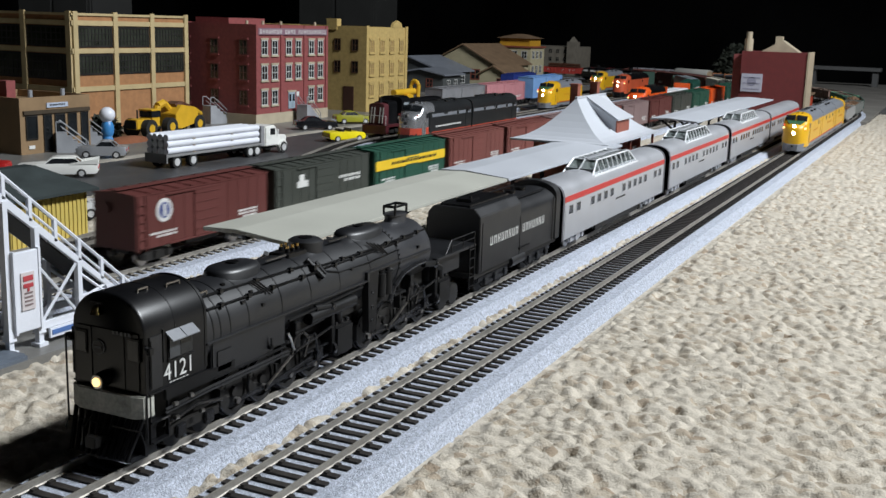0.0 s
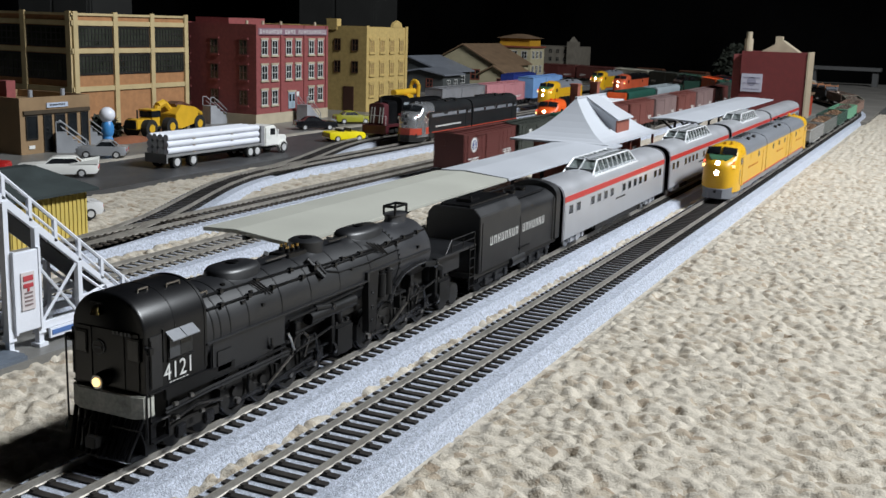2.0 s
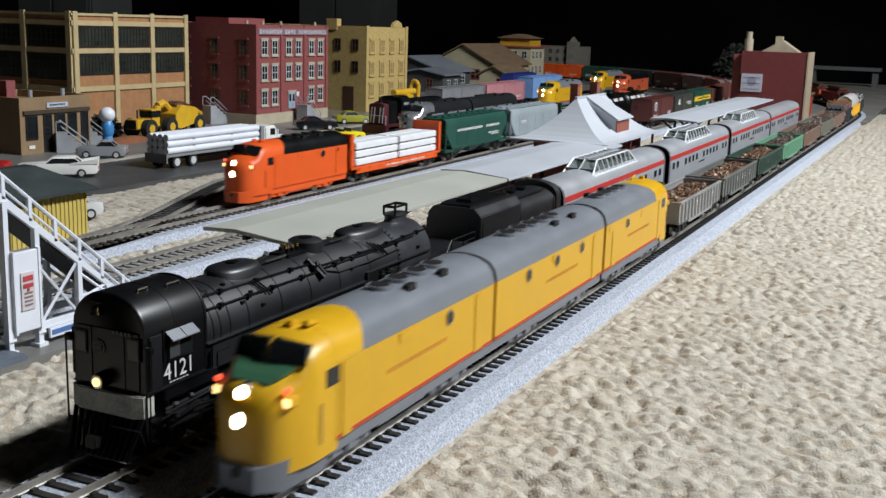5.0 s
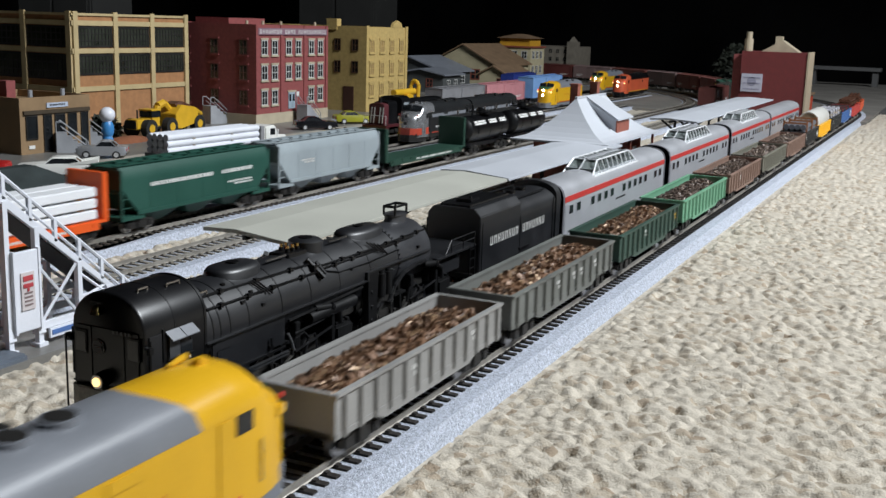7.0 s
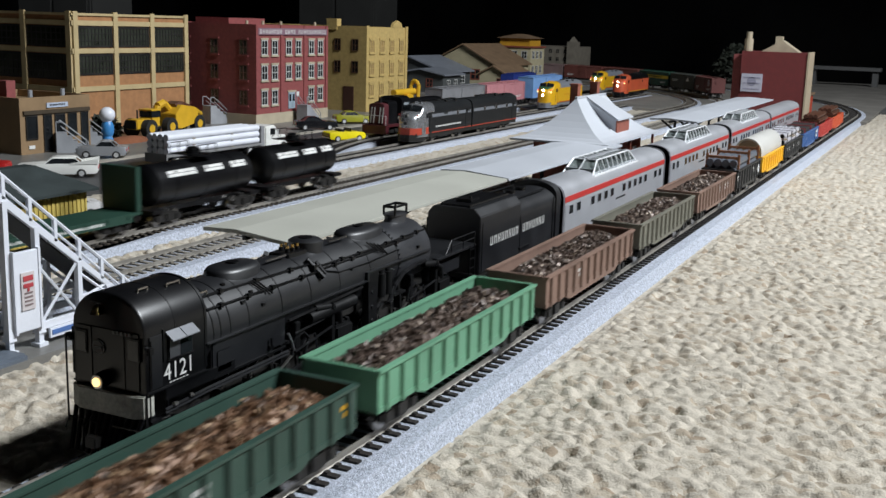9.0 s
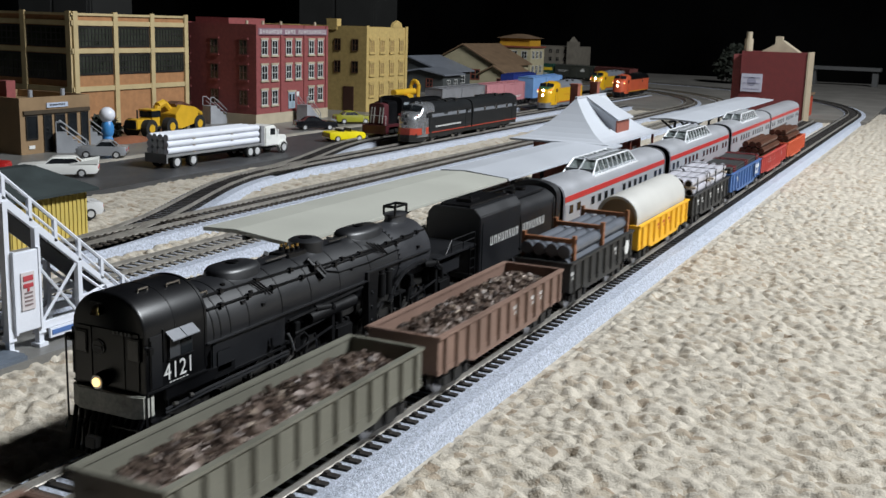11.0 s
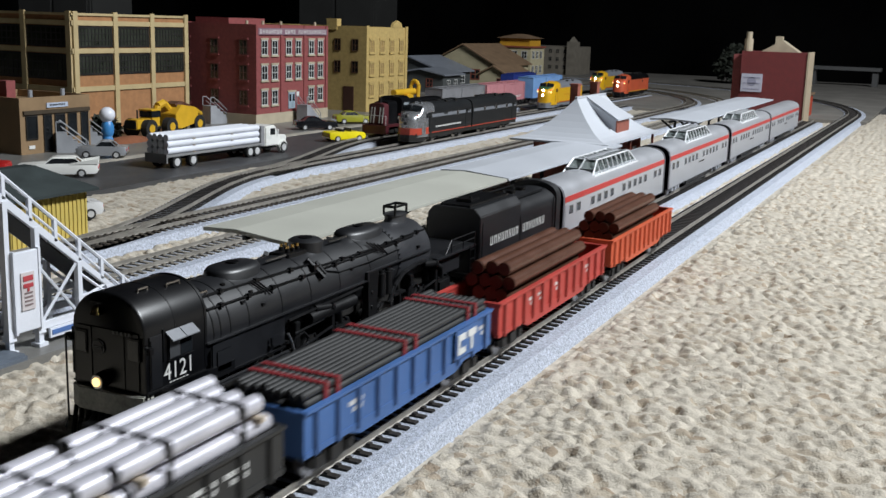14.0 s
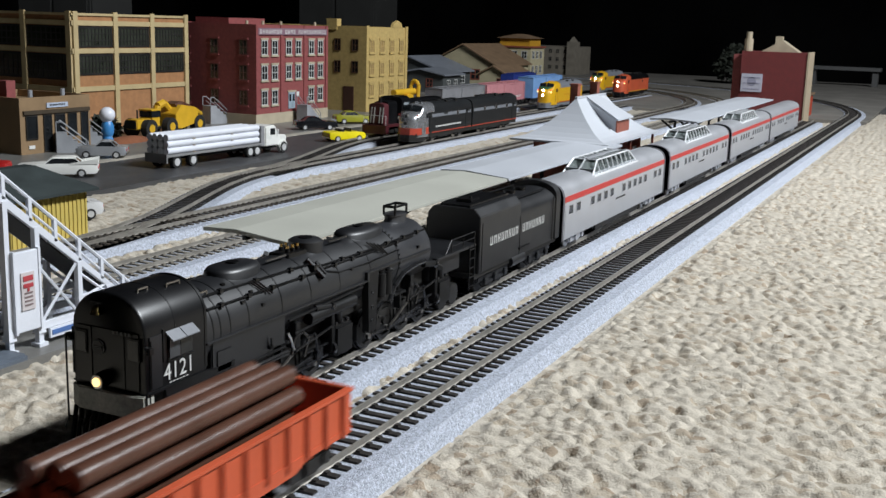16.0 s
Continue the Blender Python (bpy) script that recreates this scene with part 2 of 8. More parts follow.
# ---- rolling stock; each car looks along its own +x, rail tops at z = 0 ----
def bogie(parent, x, material=DARK, base=0.0195, wheel_r=0.0052):
    """A two-axle truck with side frames, springs and four wheels."""
    g = Geo()
    for sg in (-1, 1):
        y = sg * 0.0118
        h = base / 2 + 0.004
        g.raw([(x + a, y + b * sg, z) for b in (-0.0011, 0.0011) for a, z in ((-h, 0.0072), (-h, 0.0042), (-0.005, 0.0028), (0.005, 0.0028), (h, 0.0042), (h, 0.0072), (0.005, 0.0098), (-0.005, 0.0098))],
              [(0, 1, 2, 3, 4, 5, 6, 7), (15, 14, 13, 12, 11, 10, 9, 8)] + [(i, (i + 1) % 8, 8 + (i + 1) % 8, 8 + i) for i in range(8)])
        g.box(x - 0.003, x + 0.003, y + sg * 0.0011, y + sg * 0.0024, 0.0034, 0.0082) if sg > 0 else g.box(x - 0.003, x + 0.003, y - 0.0024, y - 0.0011, 0.0034, 0.0082)
        for k in (-1, 1):
            c = x + k * base / 2
            g.box(c - 0.002, c + 0.002, y - 0.002, y + 0.002, 0.0036, 0.0074)
    g.box(x - 0.003, x + 0.003, -0.011, 0.011, 0.0055, 0.0112)
    b = part("bogie", g, material, parent, full=True)
    for k in (-1, 1):
        for sg in (-1, 1):
            c = x + k * base / 2
            part("wheel", Geo().cyl((c, sg * 0.0075, wheel_r), (c, sg * 0.0102, wheel_r), wheel_r, 14), STEEL, b, full=True)
    return b


def couplers(parent, half, z=0.0085):
    for sg in (-1, 1):
        part("coupler", Geo().box(min(sg * half, sg * (half + 0.004)), max(sg * half, sg * (half + 0.004)), -0.0012, 0.0012, z - 0.0012, z + 0.0012), DARK, parent)


def bars(parent, x0, x1, z0, z1, y, rows=1, material=None, n=0, out=0):
    """Unreadable lettering as plain bars on a side; y: the face, -y or +y."""
    g = Geo()
    sg = out or (1 if y > 0 else -1)
    for r in range(rows):
        a = z1 - (z1 - z0) * (r + 0.1) / rows
        b = z1 - (z1 - z0) * (r + 0.75) / rows
        e = x1 - (0.25 * (x1 - x0) if r == rows - 1 and rows > 1 else 0)
        m = n or max(2, int((e - x0) / max(1e-4, (a - b) * 0.9)))
        for i in range(m):
            xa = x0 + (e - x0) * i / m
            g.box(xa, xa + (e - x0) / m * 0.72, min(y, y + sg * 0.00012), max(y, y + sg * 0.00012), b, a)
    return part("lettering", g, material or INK, parent)


def letter_bars(parent, x0, x1, z0, z1, y, n, gaps=(), material=None, out=0):
    """Company lettering as plain upright strokes, two to a letter."""
    sg = out or (1 if y > 0 else -1)
    g = Geo()
    p = (x1 - x0) / n
    for i in range(n):
        if i in gaps:
            continue
        a = x0 + p * i
        for b in (0.14, 0.60):
            g.box(a + p * b, a + p * (b + 0.15), *sorted((y, y + sg * 0.00015)), z0, z1)
        k = z0 + (z1 - z0) * ((i * 7) % 3) * 0.4
        g.box(a + p * 0.29, a + p * 0.60, *sorted((y, y + sg * 0.00015)), k, k + (z1 - z0) * 0.13)
    return part("lettering", g, material or INK, parent)


@slim
def gondola(half, paint_mat, inside, m, label, top=0.0248, ribs=11, letter=None, w=0.0178):
    """An open freight car: hollow body, ribs, top chord, bogies."""
    t = thing("gondola_car", m, label, "freight car", "cars of the freight train")
    b, wt = 0.0105, 0.0011
    rect = lambda e, z: [(-half + e, -w + e, z), (half - e, -w + e, z), (half - e, w - e, z), (-half + e, w - e, z)]
    part("body", Geo().loft([rect(0, b), rect(0, top), rect(wt, top), rect(wt, b + 0.0016)]), paint_mat, t)
    g = Geo()
    for sg in (-1, 1):
        g.box(-half - 0.0004, half + 0.0004, *sorted((sg * (w - 0.0016), sg * (w + 0.0011))), top, top + 0.0013)
        g.box(*sorted((sg * (half - 0.0014), sg * (half + 0.0006))), -w + 0.0016, w - 0.0016, top, top + 0.0013)
    part("top_rail", g, paint_mat, t, bevel=0.0002)
    part("sill", Geo().raw([(x, y, z) for y in (-w - 0.0003, w + 0.0003) for x, z in ((-half, b), (-half * 0.62, b), (-half * 0.52, b - 0.0026), (half * 0.52, b - 0.0026), (half * 0.62, b), (half, b), (half, b + 0.002), (-half, b + 0.002))],
         [(0, 1, 2, 3, 4, 5, 6, 7), (15, 14, 13, 12, 11, 10, 9, 8)] + [(i, (i + 1) % 8, 8 + (i + 1) % 8, 8 + i) for i in range(8)]), paint_mat, t)
    rib = mesh_of("rib", Geo().loft([[(-0.0012, 0, z), (0.0012, 0, z), (0.0006, -0.0013, z), (-0.0006, -0.0013, z)] for z in (b, top)]), paint_mat)
    for i in range(ribs):
        x = -half + 2 * half * (i + 0.5) / ribs
        part("rib", rib, None, t, at=Matrix.Translation((x, -w, 0)))
        part("rib", rib, None, t, at=Matrix.Translation((x, w, 0)) @ pose(0, 0, 0, 0, 0, 180))
    if letter:
        for sg in (-1, 1):
            p = 2 * half / ribs
            for i in letter:
                x = -half + p * (i + 0.1)
                bars(t, x + 0.0018, x + p - 0.0016, top - 0.0085, top - 0.0035, sg * w, 2, letter[i])
    part("floor_lining", Geo().box(-half + wt, half - wt, -w + wt, w - wt, b + 0.0017, b + 0.0021), inside, t)
    couplers(t, half)
    for k in (-1, 1):
        bogie(t, k * (half - 0.021))
        part("ladder", Geo().pipe([(k * (half + 0.0006), -0.012, top - 0.004), (k * (half + 0.0006), -0.006, top - 0.004)], 0.0003, 4)
             .pipe([(k * (half + 0.0006), -0.012, top - 0.008), (k * (half + 0.0006), -0.006, top - 0.008)], 0.0003, 4), paint_mat, t)
    return t


def scrap_load(half, m, material, seed):
    """A heaped load of shredded scrap: many small uneven chunks over a mound."""
    rnd = random.Random(seed)
    g = Geo()
    n, k = 40, 12
    hgt = lambda u, v: 0.0178 + 0.0072 * (1 - abs(v) ** 2.2) * (1 - abs(u) ** 7) + 0.0024 * noise.noise((u * 9 + seed, v * 4, 0))
    W = 0.0138
    L = half - 0.002
    rows = [[(L * (2 * i / n - 1), W * (2 * j / k - 1), hgt(2 * i / n - 1, 2 * j / k - 1)) for j in range(k + 1)] for i in range(n + 1)]
    flat = [p for r in rows for p in r]
    g.raw(flat, [(i * (k + 1) + j, (i + 1) * (k + 1) + j, (i + 1) * (k + 1) + j + 1, i * (k + 1) + j + 1) for i in range(n) for j in range(k)])
    for _ in range(1500):
        u, v = rnd.uniform(-0.98, 0.98), rnd.uniform(-0.95, 0.95)
        c = Vector((L * u, W * v, hgt(u, v) + rnd.uniform(-0.0004, 0.0008)))
        s = rnd.uniform(0.0005, 0.0016)
        r = Euler((rnd.uniform(0, 6), rnd.uniform(0, 6), rnd.uniform(0, 6))).to_matrix()
        pts = [c + r @ Vector((s * a * rnd.uniform(0.5, 1.2), s * b * rnd.uniform(0.4, 1), s * d * rnd.uniform(0.15, 0.6))) for d in (-1, 1) for a, b in ((-1, -1), (1, -1), (1, 1), (-1, 1))]
        g.raw(pts, [(0, 3, 2, 1), (4, 5, 6, 7), (0, 1, 5, 4), (1, 2, 6, 5), (2, 3, 7, 6), (3, 0, 4, 7)])
    ob = new("scrap_load", mesh_of("scrap_load", g, material))
    ob.matrix_world = m
    return tagged(ob, "heaped rusty brown scrap load in an open car", "scrap load", "scrap loads", "stuff")


def scrap_mat(name, dark, mid, bright, shine=0.35):
    m = bpy.data.materials.new(name)
    m.use_nodes = True
    nt = m.node_tree
    geo, ramp = nt.nodes.new("ShaderNodeNewGeometry"), nt.nodes.new("ShaderNodeValToRGB")
    b = nt.nodes["Principled BSDF"]
    els = ramp.color_ramp.elements
    els[0].color, els[1].color = (*dark, 1), (*bright, 1)
    els.new(0.35).color = (*mid, 1)
    els.new(0.8).color = (*[c * 1.3 for c in mid], 1)
    nt.links.new(geo.outputs["Random Per Island"], ramp.inputs[0])
    nt.links.new(ramp.outputs[0], b.inputs["Base Color"])
    b.inputs["Roughness"].default_value, b.inputs["Metallic"].default_value = shine, 0.2
    return m


SCRAP = scrap_mat("rusty_scrap", (0.05, 0.032, 0.022), (0.16, 0.088, 0.050), (0.48, 0.33, 0.20), 0.45)
SCRAPDARK = scrap_mat("dark_scrap", (0.035, 0.026, 0.023), (0.100, 0.070, 0.055), (0.34, 0.27, 0.21), 0.45)


def f_profile(w, z0, zs, zt, n=9):
    """The cross-section of a cab unit or coach: upright sides and an arched roof."""
    pts = [(-w, z0), (-w, zs)]
    for i in range(1, n):
        a = math.pi * (1 - i / n)
        pts.append((w * math.cos(a) * (1.0 if i not in (1, n - 1) else 0.985), zs + (zt - zs) * math.sin(a) ** 0.75))
    return pts + [(w, zs), (w, z0)]


@slim
def f_unit(half, m, side, roof, nose_top, frame_m, label, group, cab=True, lit=True, stripe=None, name_bars=True, name="diesel_locomotive"):
    """A streamlined cab unit (or, without cab, its booster)."""
    t = thing(name, m, label, "locomotive", group)
    w, z0, zs, zt = 0.0178, 0.0105, 0.0370, 0.0475
    back = -half
    front = half - 0.031 if cab else half
    g = Geo().sweep(f_profile(w, z0, zs, zs + 0.0004), [back, front])
    part("body", g, side, t, smooth=True)
    prof = f_profile(w + 0.0001, zs - 0.0006, zs, zt)
    edge = front - 0.016 if cab else front
    part("roof", Geo().loft([[(x if x != edge or not cab else x - 0.010 * (1 - (y / w) ** 2), y, z) for y, z in prof] for x in (back, edge)]), roof, t, smooth=True)
    if cab:
        part("cab_roof", Geo().loft([[(x if x != edge else x - 0.010 * (1 - (y / w) ** 2), y, z) for y, z in prof] for x in (edge, front)]), nose_top, t, smooth=True)
        part("nose_panel", Geo().loft([[(x, y * k, zz + d) for y in (-1, -0.4, 0.4, 1)] + [(x, y * k, zz + d - 0.0012) for y in (1, 0.4, -0.4, -1)] for x, k, zz, d in ((front + 0.0168, 0.0120, 0.0386, 0.0004), (front + 0.0222, 0.0100, 0.0368, 0.0004), (front + 0.0258, 0.0070, 0.0352, 0.0003))]), paint("nose_green", (0.03, 0.10, 0.05), rough=0.5), t, "green anti-glare panel") if side is YELLOW else None
    part("underframe", Geo().box(back, front + 0.004, -w + 0.001, w - 0.001, 0.006, z0 + 0.0006), frame_m, t)
    fans = 4 if cab else 5
    for i in range(fans):
        x = (back + 0.028 + i * 0.0145) if cab else (-0.03 + i * 0.0145)
        f = part("roof_fan", Geo().cyl((x, 0, zt - 0.001), (x, 0, zt + 0.0013), 0.0056, 16), roof, t)
        part("grille", Geo().cyl((x, 0, zt + 0.0013), (x, 0, zt + 0.0016), 0.0044, 14), DARK, f)
    for x in (-0.2 * half, -0.55 * half):
        part("exhaust", Geo().box(x - 0.003, x + 0.003, 0.0075, 0.0105, zt - 0.003, zt + 0.0008), DARK, t)
    for sg in (-1, 1):
        y = sg * (w + 0.0001)
        for x in ((-0.45 * half,) if cab else (-0.5 * half, 0.0, 0.5 * half)):
            p = part("porthole", Geo().cyl((x, y - sg * 0.0004, 0.032), (x, y + sg * 0.0004, 0.032), 0.0031, 16), STEEL, t)
            part("pane", Geo().cyl((x, y + sg * 0.0003, 0.032), (x, y + sg * 0.0006, 0.032), 0.0023, 14), GLASSDARK, p)
        for x in (-0.85 * half, 0.0):
            part("louvre", Geo().box(x - 0.006, x + 0.006, *sorted((y, y + sg * 0.0003)), 0.0318, 0.0355), side, t, bevel=0.0001)
        part("side_stripe", Geo().box(back, front, *sorted((y - sg * 0.0002, y + sg * 0.0002)), z0 + 0.0004, z0 + 0.0015), stripe or REDLINE, t)
        if name_bars:
            bars(t, -0.42 * half, 0.2 * half, 0.0225, 0.0250, y, 1, paint("faded_red_lettering", (0.55, 0.22, 0.02), rough=0.5), 12)
        part("side_door", Geo().box(back + 0.012, back + 0.019, *sorted((y, y + sg * 0.0003)), z0 + 0.001, 0.0345), side, t, bevel=0.0001)
    if cab:
        # cab, windscreen slope and rounded nose
        def ring(x, wf, zr, zsh):
            p = f_profile(w * wf, z0 - 0.003, zsh, zr)
            return [(x, a, b) for a, b in p]
        part("nose", Geo().loft([ring(front - 0.0005, 1, 0.0474, 0.0370), ring(front + 0.010, 1.0, 0.0468, 0.0368), ring(front + 0.0135, 0.985, 0.0442, 0.0362), ring(front + 0.0165, 0.96, 0.0385, 0.0325),
                                 ring(front + 0.0225, 0.86, 0.0368, 0.030), ring(front + 0.0270, 0.72, 0.0348, 0.027), ring(front + 0.0296, 0.54, 0.0322, 0.0245), ring(front + 0.0310, 0.30, 0.0290, 0.0225)]), nose_top, t, smooth=True)
        for sg in (-1, 1):
            a, b = sg * 0.0012, sg * 0.0150
            e = 0.0007
            pts = [(front + 0.0172, a, 0.0395), (front + 0.0150, b, 0.0388), (front + 0.0122, b * 0.96, 0.0446), (front + 0.0132, a, 0.0458)]
            part("windscreen", Geo().raw([(x + e, y, z) for x, y, z in pts] + [(x - 0.002, y, z) for x, y, z in pts], [(0, 1, 2, 3), (7, 6, 5, 4), (0, 1, 5, 4), (1, 2, 6, 5), (2, 3, 7, 6), (3, 0, 4, 7)]), GLASSDARK, t)
            part("cab_window", Geo().box(front - 0.001, front + 0.0065, *sorted((sg * (w - 0.0005), sg * (w + 0.0003))), 0.0300, 0.0358), GLASSDARK, t)
            part("cab_door", Geo().box(front - 0.009, front - 0.003, *sorted((sg * w, sg * (w + 0.0004))), z0, 0.0360), side, t, bevel=0.0001)
            nb = part("number_box", Geo().box(front + 0.020, front + 0.0245, *sorted((sg * 0.0125, sg * 0.0165)), 0.0285, 0.0318), nose_top, t, bevel=0.0004)
            part("number_glass", Geo().box(front + 0.0246, front + 0.0249, *sorted((sg * 0.0128, sg * 0.0162)), 0.0289, 0.0314), LITSMALL if lit else INK, nb)
            part("marker_lamp", Geo().cyl((front + 0.0236, sg * 0.0145, 0.0338), (front + 0.0248, sg * 0.0147, 0.0338), 0.0010, 8), LITRED if lit else REDLINE, t)
            part("grab_iron", Geo().pipe([(front + 0.010, sg * 0.0186, 0.013), (front + 0.010, sg * 0.0186, 0.026)], 0.0003, 4), STEEL, t)
        for x, z, r in ((front + 0.0290, 0.0326, 0.0022), (front + 0.0310, 0.0245, 0.0022)):
            h = part("headlight", Geo().cyl((x - 0.003, 0, z), (x + 0.0006, 0, z + 0.0002), r + 0.0006, 16), STEEL, t)
            part("lens", Geo().cyl((x + 0.0005, 0, z), (x + 0.0010, 0, z), r, 14), LIT if lit else GLASSDARK, h, "glowing warm headlight" if lit else "")
        part("pilot", Geo().loft([[(front + 0.005, y * 1.0, z) for y, z in ((-0.0165, 0.0025), (0.0165, 0.0025), (0.0172, 0.013), (-0.0172, 0.013))],
                                  [(front + 0.026, y * 0.85, z) for y, z in ((-0.0165, 0.0022), (0.0165, 0.0022), (0.0172, 0.012), (-0.0172, 0.012))],
                                  [(front + 0.0325, y * 0.42, z) for y, z in ((-0.0165, 0.0025), (0.0165, 0.0025), (0.0172, 0.0105), (-0.0172, 0.0105))]]), frame_m, t, smooth=True)
        part("horn", Geo().cyl((front - 0.004, 0.006, zt), (front + 0.003, 0.006, zt + 0.001), 0.0007, 8, 0.0012), nose_top, t)
        part("antenna", Geo().box(front + 0.001, front + 0.005, -0.0015, 0.0015, zt - 0.0008, zt + 0.0016), nose_top, t, bevel=0.0003)
    couplers(t, half - 0.001)
    part("fuel_tank", Geo().sweep([(-0.0165, 0.0105), (-0.0165, 0.005), (-0.0125, 0.003), (0.0125, 0.003), (0.0165, 0.005), (0.0165, 0.0105)], [-0.018, 0.018]), frame_m, t)
    part("diaphragm", Geo().sweep([(y * 0.8, z) for y, z in f_profile(w, 0.012, 0.040, 0.0455)], [back - 0.0022, back]), DARK, t)
    for k in (-1, 1):
        bogie(t, k * (half - 0.043 if k > 0 else half - 0.034), frame_m if frame_m is not YELLOW else DARK, 0.0205, 0.0058)
    return t


@slim
def boxcar(half, m, paint_mat, label, group, roof_mat=None, top=0.0435, band=None, herald=None, letters=True):
    """A forty-foot boxcar: panelled sides, sliding doors, roof walk, ladders."""
    t = thing("boxcar", m, label, "freight car", group)
    w, b = 0.0176, 0.0105
    part("body", Geo().box(-half, half, -w, w, b, top - 0.0015), paint_mat, t, bevel=0.0003)
    part("roof", Geo().sweep([(-w - 0.0004, top - 0.0018), (w + 0.0004, top - 0.0018), (w + 0.0004, top - 0.0012), (0, top), (-w - 0.0004, top - 0.0012)], [-half - 0.0005, half + 0.0005]), roof_mat or paint_mat, t)
    for i in range(11):
        x = -half + 2 * half * i / 10
        part("roof_rib", Geo().sweep([(-w - 0.0003, top - 0.0013), (0, top - 0.0002), (w + 0.0003, top - 0.0013), (w + 0.0003, top - 0.0007), (0, top + 0.0005), (-w - 0.0003, top - 0.0007)], [x - 0.0007, x + 0.0007]), roof_mat or paint_mat, t)
    rw = part("roof_walk", Geo().box(-half - 0.001, half + 0.001, -0.0032, -0.0012, top + 0.001, top + 0.0016).box(-half - 0.001, half + 0.001, -0.0009, 0.0009, top + 0.001, top + 0.0016).box(-half - 0.001, half + 0.001, 0.0012, 0.0032, top + 0.001, top + 0.0016), roof_mat or paint_mat, t)
    for sg in (-1, 1):
        y = sg * w
        d = part("door", Geo().box(-0.0115, 0.0125, *sorted((y, y + sg * 0.0010)), b + 0.0012, top - 0.0035), paint_mat, t, bevel=0.0002)
        for i in range(5):
            z = b + 0.005 + i * 0.0055
            part("door_rib", Geo().box(-0.0105, 0.0115, *sorted((y + sg * 0.0010, y + sg * 0.0014)), z, z + 0.0007), paint_mat, d)
        part("door_track", Geo().box(-0.013, 0.037, *sorted((y, y + sg * 0.0012)), top - 0.0035, top - 0.0026).box(-0.013, 0.037, *sorted((y, y + sg * 0.0012)), b + 0.0002, b + 0.0011), paint_mat, t)
        seam = mesh_of("panel_seam", Geo().box(-0.0002, 0.0002, -0.0002, 0.0002, b, top - 0.003), paint_mat)
        for i in range(13):
            x = -half + 2 * half * i / 12
            if not -0.013 < x < 0.014:
                part("panel_seam", seam, None, t, at=Matrix.Translation((x, y, 0)))
        lad = Geo()
        for xx in (half - 0.008, half - 0.0015):
            lad.box(xx - 0.0003, xx + 0.0003, *sorted((y + sg * 0.0004, y + sg * 0.001)), b - 0.001, top - 0.002)
        for i in range(6):
            z = b + 0.001 + i * 0.005
            lad.box(half - 0.008, half - 0.0015, *sorted((y + sg * 0.0006, y + sg * 0.001)), z, z + 0.0005)
        part("ladder", lad, paint_mat, t)
        if letters:
            bars(t, -half * 0.82, -half * 0.5, 0.0155, 0.0215, y, 3)
            bars(t, half * 0.45, half * 0.82, 0.0155, 0.0195, y, 2)
        if band:
            part("band", Geo().box(-half * 0.98, half * 0.98, *sorted((y, y + sg * 0.0012)), 0.0265, 0.034), band, t)
            bars(t, -half * 0.7, half * 0.6, 0.0285, 0.032, y + sg * 0.0012, 1, DARK, 18)
        if herald == "disc":
            c = half * 0.62
            h = part("herald", Geo().cyl((c, y, 0.0315), (c, y + sg * 0.0003, 0.0315), 0.0070, 24), INK, t, "round white and blue emblem")
            part("herald_ring", Geo().cyl((c, y + sg * 0.0003, 0.0315), (c, y + sg * 0.0005, 0.0315), 0.0048, 20), paint("emblem_blue", (0.06, 0.08, 0.22), rough=0.6), h)
            part("herald_bar", Geo().box(c - 0.0012, c + 0.0012, *sorted((y + sg * 0.0005, y + sg * 0.0007)), 0.0278, 0.0352), INK, h)
        if herald == "shape":
            c = half * 0.45
            part("herald", Geo().box(c - 0.006, c + 0.008, *sorted((y, y + sg * 0.0003)), 0.027, 0.0315).box(c - 0.001, c + 0.005, *sorted((y, y + sg * 0.0003)), 0.0315, 0.036), INK, t, "white emblem of an animal outline")
            bars(t, -half * 0.8, -half * 0.3, 0.024, 0.030, y, 2)
    couplers(t, half)
    part("underframe", Geo().box(-half + 0.004, half - 0.004, -0.006, 0.006, 0.0075, b).box(-0.02, 0.012, -0.012, 0.010, 0.006, b), DARK, t)
    for k in (-1, 1):
        bogie(t, k * (half - 0.02))
    part("brake_wheel", Geo().cyl((half + 0.0008, -0.006, 0.034), (half + 0.0014, -0.006, 0.034), 0.0032, 12), paint_mat, t)
    return t


